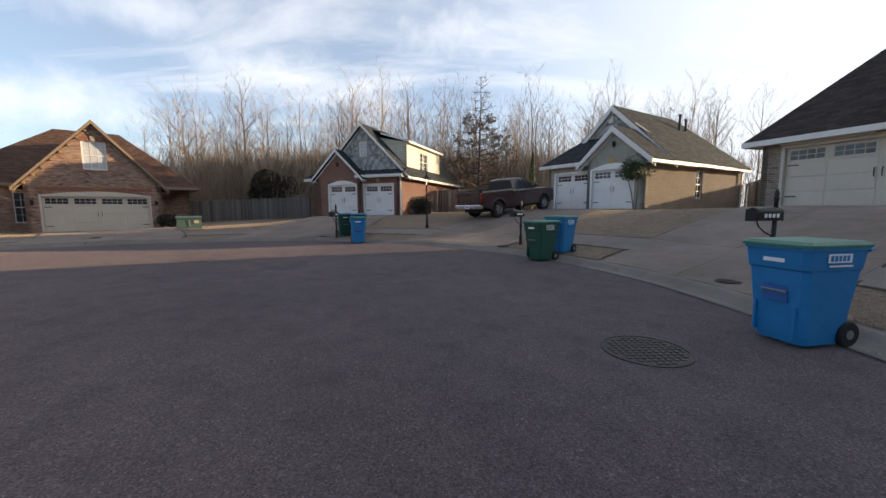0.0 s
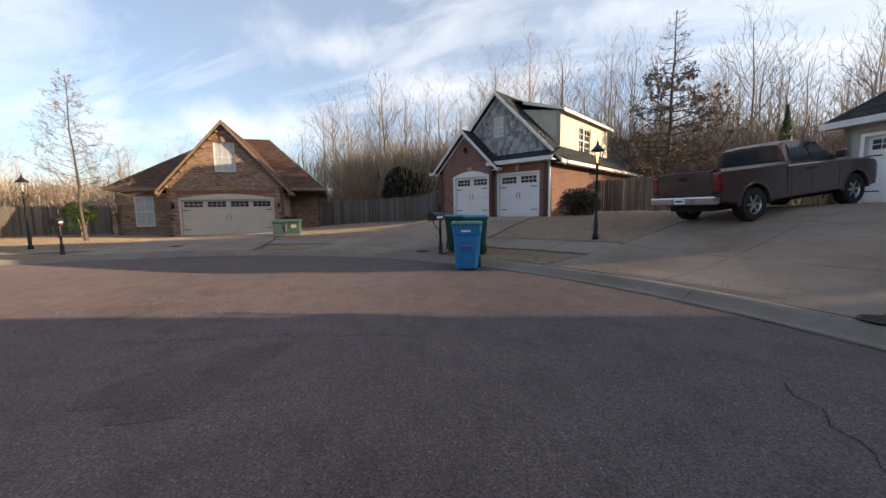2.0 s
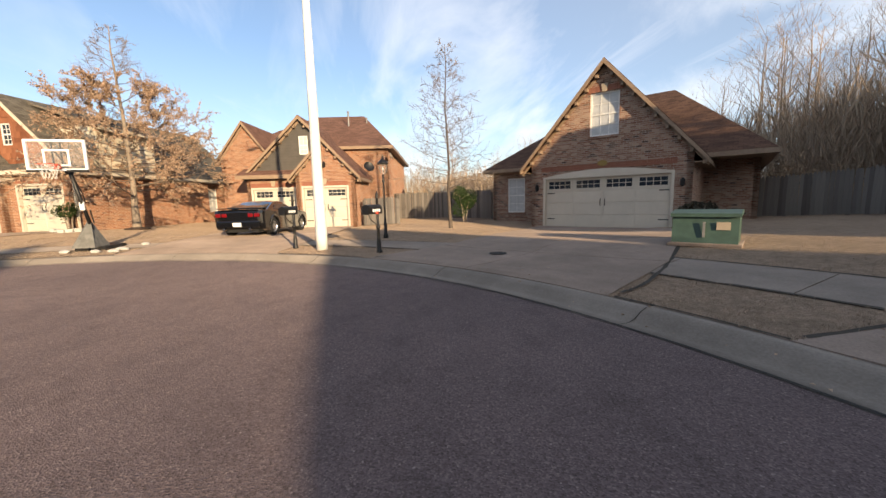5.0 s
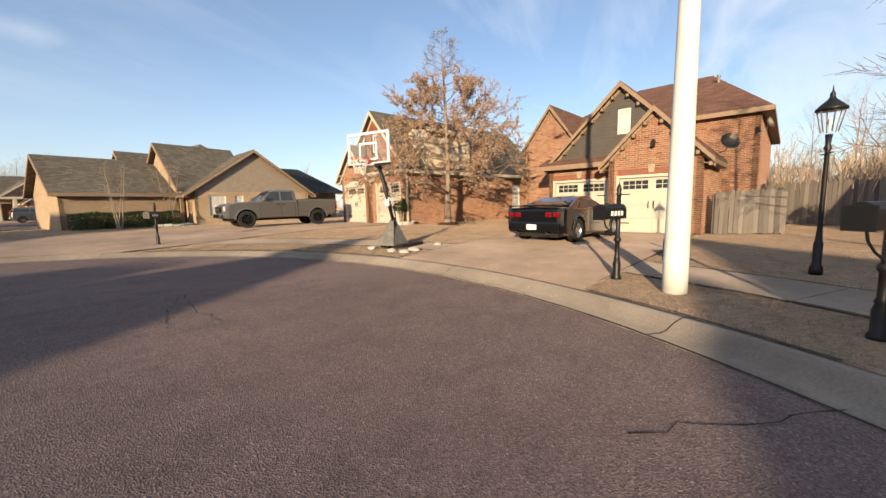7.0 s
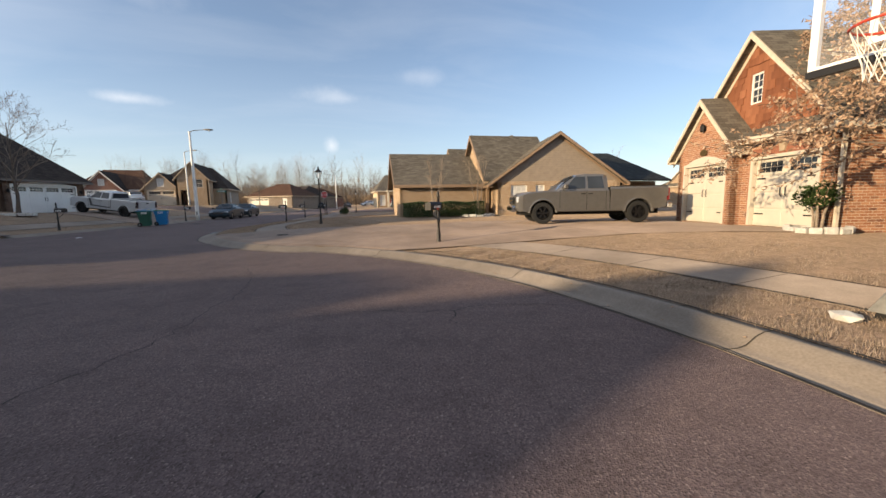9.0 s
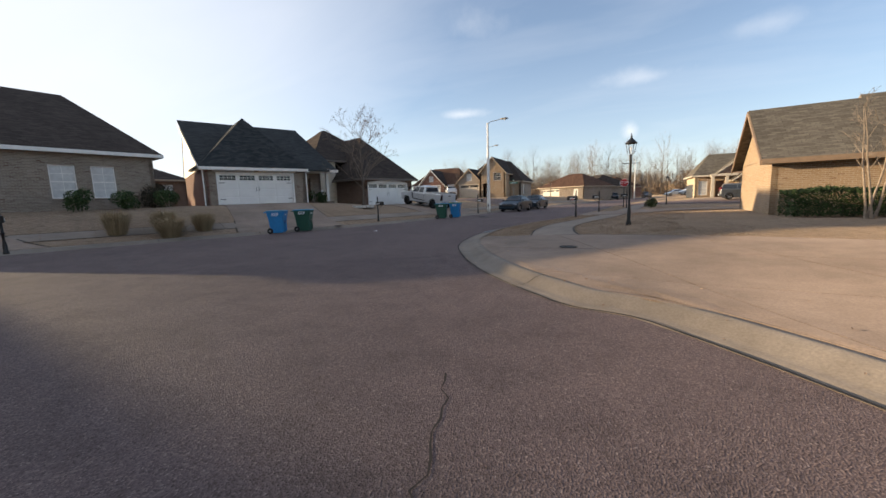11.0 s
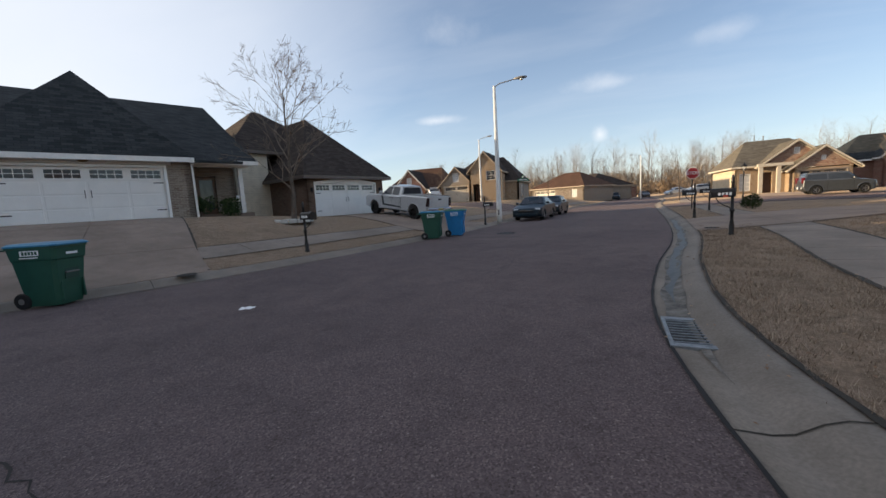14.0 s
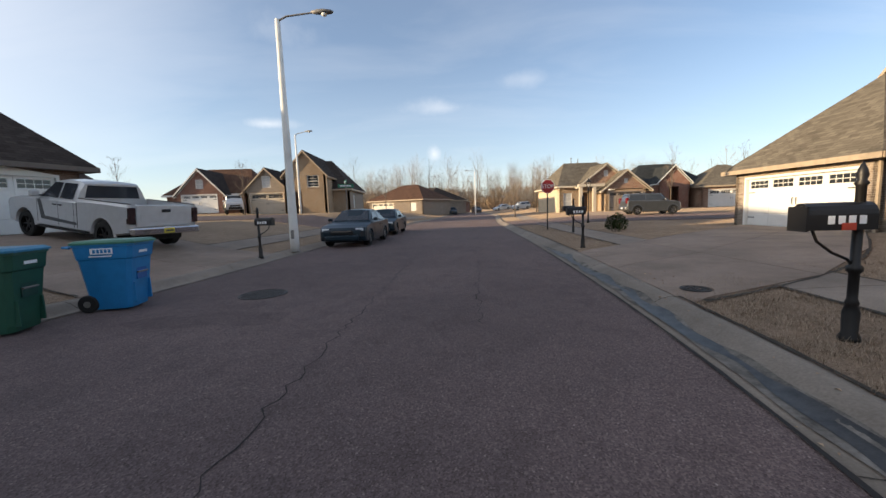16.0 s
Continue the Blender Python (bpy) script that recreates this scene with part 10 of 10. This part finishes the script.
def stone_gable_house():
    """Tall stucco house with stone-faced gables over its garage."""
    h = House(-29.4, -59.0, 0.5, 178, "tan stucco house with stone-faced twin gables and white columns", BR_TAN, RF_GREY, M_TRIM_CREAM)
    h.wall((0.0, 0), (4.4, 0), -0.6, 2.3, [(0.4, 4.0, -0.6, 2.05)])
    h.garage_door(0.4, 4.0, 0, M_SID_TAN, z1=2.05)
    h.gable_wall(2.2, 2.5, 0, 2.4, 4.4, mat=BR_MIX, hole=(2.0, 2.4, 3.0, 3.5))
    h.window(2.0, 2.4, 3.0, 3.5, 0, sill=False)
    h.gable_roof(2.2, 2.5, 0, 4.5, 2.4, 4.4, oh=0.35, rake=0.3)
    h.gable_wall(0.6, 3.0, 1.4, 3.0, 5.3, mat=BR_MIX, hole=(0.35, 0.85, 3.9, 4.6))
    h.window(0.35, 0.85, 3.9, 4.6, 1.4, sill=False)
    h.gable_roof(0.6, 3.0, 1.4, 7.0, 3.0, 5.3, oh=0.35, rake=0.3)
    for x in (-2.7, -1.2):
        h.trim_box(x - 0.16, x + 0.16, 0.1, 0.42, -0.4, 2.75, name="column")
    h.trim_box(-3.0, -0.1, 0.05, 0.45, 2.75, 3.05, name="porch_beam")
    h.wall((4.4, 0), (4.4, 12), -0.6, 2.6)
    h.wall((-4.4, 2.2), (0.0, 2.2), -0.6, 3.1, [(0.4, 1.4, 0.3, 2.2), (2.3, 3.3, -0.6, 2.2)])
    h.window(-4.0, -3.0, 0.3, 2.2, 2.2)
    bm = bmesh.new()
    box(bm, -2.1, -1.1, 2.5, 2.56, 0, 2.2)
    part("front_door", bm, M_WOODDOOR, h.ob, "dark front door behind the columns")
    h.wall((0.0, 2.2), (0.0, 0), -0.6, 2.6)
    h.wall((-4.4, 12), (-4.4, 2.2), -0.6, 3.1, mat=M_STUCCO)
    h.wall((4.4, 12), (-4.4, 12), -0.6, 3.1)
    h.hip_roof(-4.4, 4.6, 2.2, 12, 3.0, ((-2.4, 7.0), (1.8, 7.0), 6.0), oh=0.4)
    h.pipe(-1.4, 7.2, 5.8, 6.7, 0.05)
    h.pipe(-0.6, 7.0, 5.8, 6.5, 0.05)


def arch_house():
    """Dark red brick house with a white-edged gable over its arched porch."""
    h = House(-41.4, -65.5, 0.6, 172, "dark red brick house with blue-grey roof and arched porch", BR_RED, RF_BLACK, M_TRIM)
    h.wall((-1.9, 0), (1.9, 0), -0.6, 3.3, [(1.3, 2.5, -0.6, 2.6)])
    h.gable_wall(0.0, 1.9, 0, 3.3, 5.3)
    h.gable_roof(0.0, 1.9, 0, 6.0, 3.3, 5.3, oh=0.3, rake=0.25)
    bm = bmesh.new()
    box(bm, -0.6, 0.6, 1.2, 1.26, 0, 2.4)
    part("front_door", bm, M_WOODDOOR, h.ob, "dark door in the porch")
    h.wall((1.9, 0), (1.9, 2), -0.6, 3.3)
    h.wall((-1.9, 2), (-1.9, 0), -0.6, 3.3)
    h.box_walls(-4.6, 5.0, 2.0, 11, -0.6, 3.0, side=M_SID_GREY)
    h.hip_roof(-4.6, 5.0, 2.0, 11, 3.0, ((-1.8, 6.5), (2.4, 6.5), 6.0), oh=0.4)


M_STUCCO = plain("cream_stucco", (0.58, 0.47, 0.33), 0.9, grain=0.12, scale=4)
corner_house()
brown_gable_house()
stone_gable_house()
arch_house()
far_house(28.0, -56.0, 1.3, 215, 12, 10, BR_GREY, RF_DARK, "brown house mostly hidden behind another roof", ridge=5.8, second=False)
far_house(-59.0, -68.0, 0.4, 165, 9, 10, BR_MIX, RF_GREY, "stone-gabled tan house behind a small tree", ridge=5.6, door_paint=M_DOORT)
far_house(-3.5, -88.0, 0.6, 150, 12, 11, BR_GREY, RF_BROWN, "low brown-roofed house along the street", ridge=5.6, second=False)
far_house(-6.0, -106.0, 0.6, 120, 12, 11, BR_GREY, RF_DARK, "dark-roofed house along the street", ridge=5.8)
far_house(-9.0, -126.0, 0.6, 118, 12, 11, BR_RED, RF_BROWN, "brown-roofed house at the far bend", ridge=5.8)
far_house(-31.0, -84.0, 0.2, 75, 12, 11, BR_TAN, RF_GREY, "pale house on the far side of the junction", ridge=6.2, door_paint=M_DOORW)
far_house(-36.0, -104.0, 0.2, 75, 12, 11, BR_GREY, RF_GREY, "grey-roofed house far along the street", ridge=6.2)
far_house(-42.0, -124.0, 0.2, 70, 12, 11, BR_TAN, RF_BROWN, "house at the far end of the street", ridge=6.0)
far_house(-47.5, -62.5, 0.4, 165, 8, 9, BR_MIX, RF_GREY, "grey-roofed brick house with a white garage by the corner", ridge=5.4, second=False, door_paint=M_DOORW)
far_house(32.0, -21.6, 1.9, -100, 11, 10, BR_BROWN, RF_DARK, "dark brick house glimpsed between two neighbours", ridge=5.0, second=False, door=False)
far_house(-41.0, 34.0, 0.2, 60, 10, 10, BR_TAN, RF_DARK, "house roof beyond the western fence", ridge=5.2, second=False, door=False)
far_house(-64.0, -30.0, 0.3, 100, 12, 11, BR_TAN, RF_GREY, "tan house beyond the ranch house", ridge=6.0, door=False)
far_house(-52.0, -44.0, 0.3, 120, 12, 11, BR_TAN, RF_GREY, "tan house past the low wing", ridge=6.0, door=False)
# bare trees down the street
rb_ = random.Random(17)
for k, (x, y, t) in enumerate(((7.5, -54.0, 4.5), (22.0, -58.0, 5.5), (-19.5, -60.0, 4.0), (-36.0, -58.0, 6.0), (-46.0, -60.0, 6.5), (-3.0, -78.0, 6.0), (-26.0, -74.0, 6.0), (9.0, -96.0, 7.0), (-48.0, -28.0, 6.0))):
    seg = tree_segments(300 + k, t, 0.07, 14, spread=0.34, rise=1.3, levels=3, start=0.28, kids=4)
    bare_tree(x, y, 20 * k, seg, M_BARK, "small bare street tree on a lawn", twigm=M_TWIG)
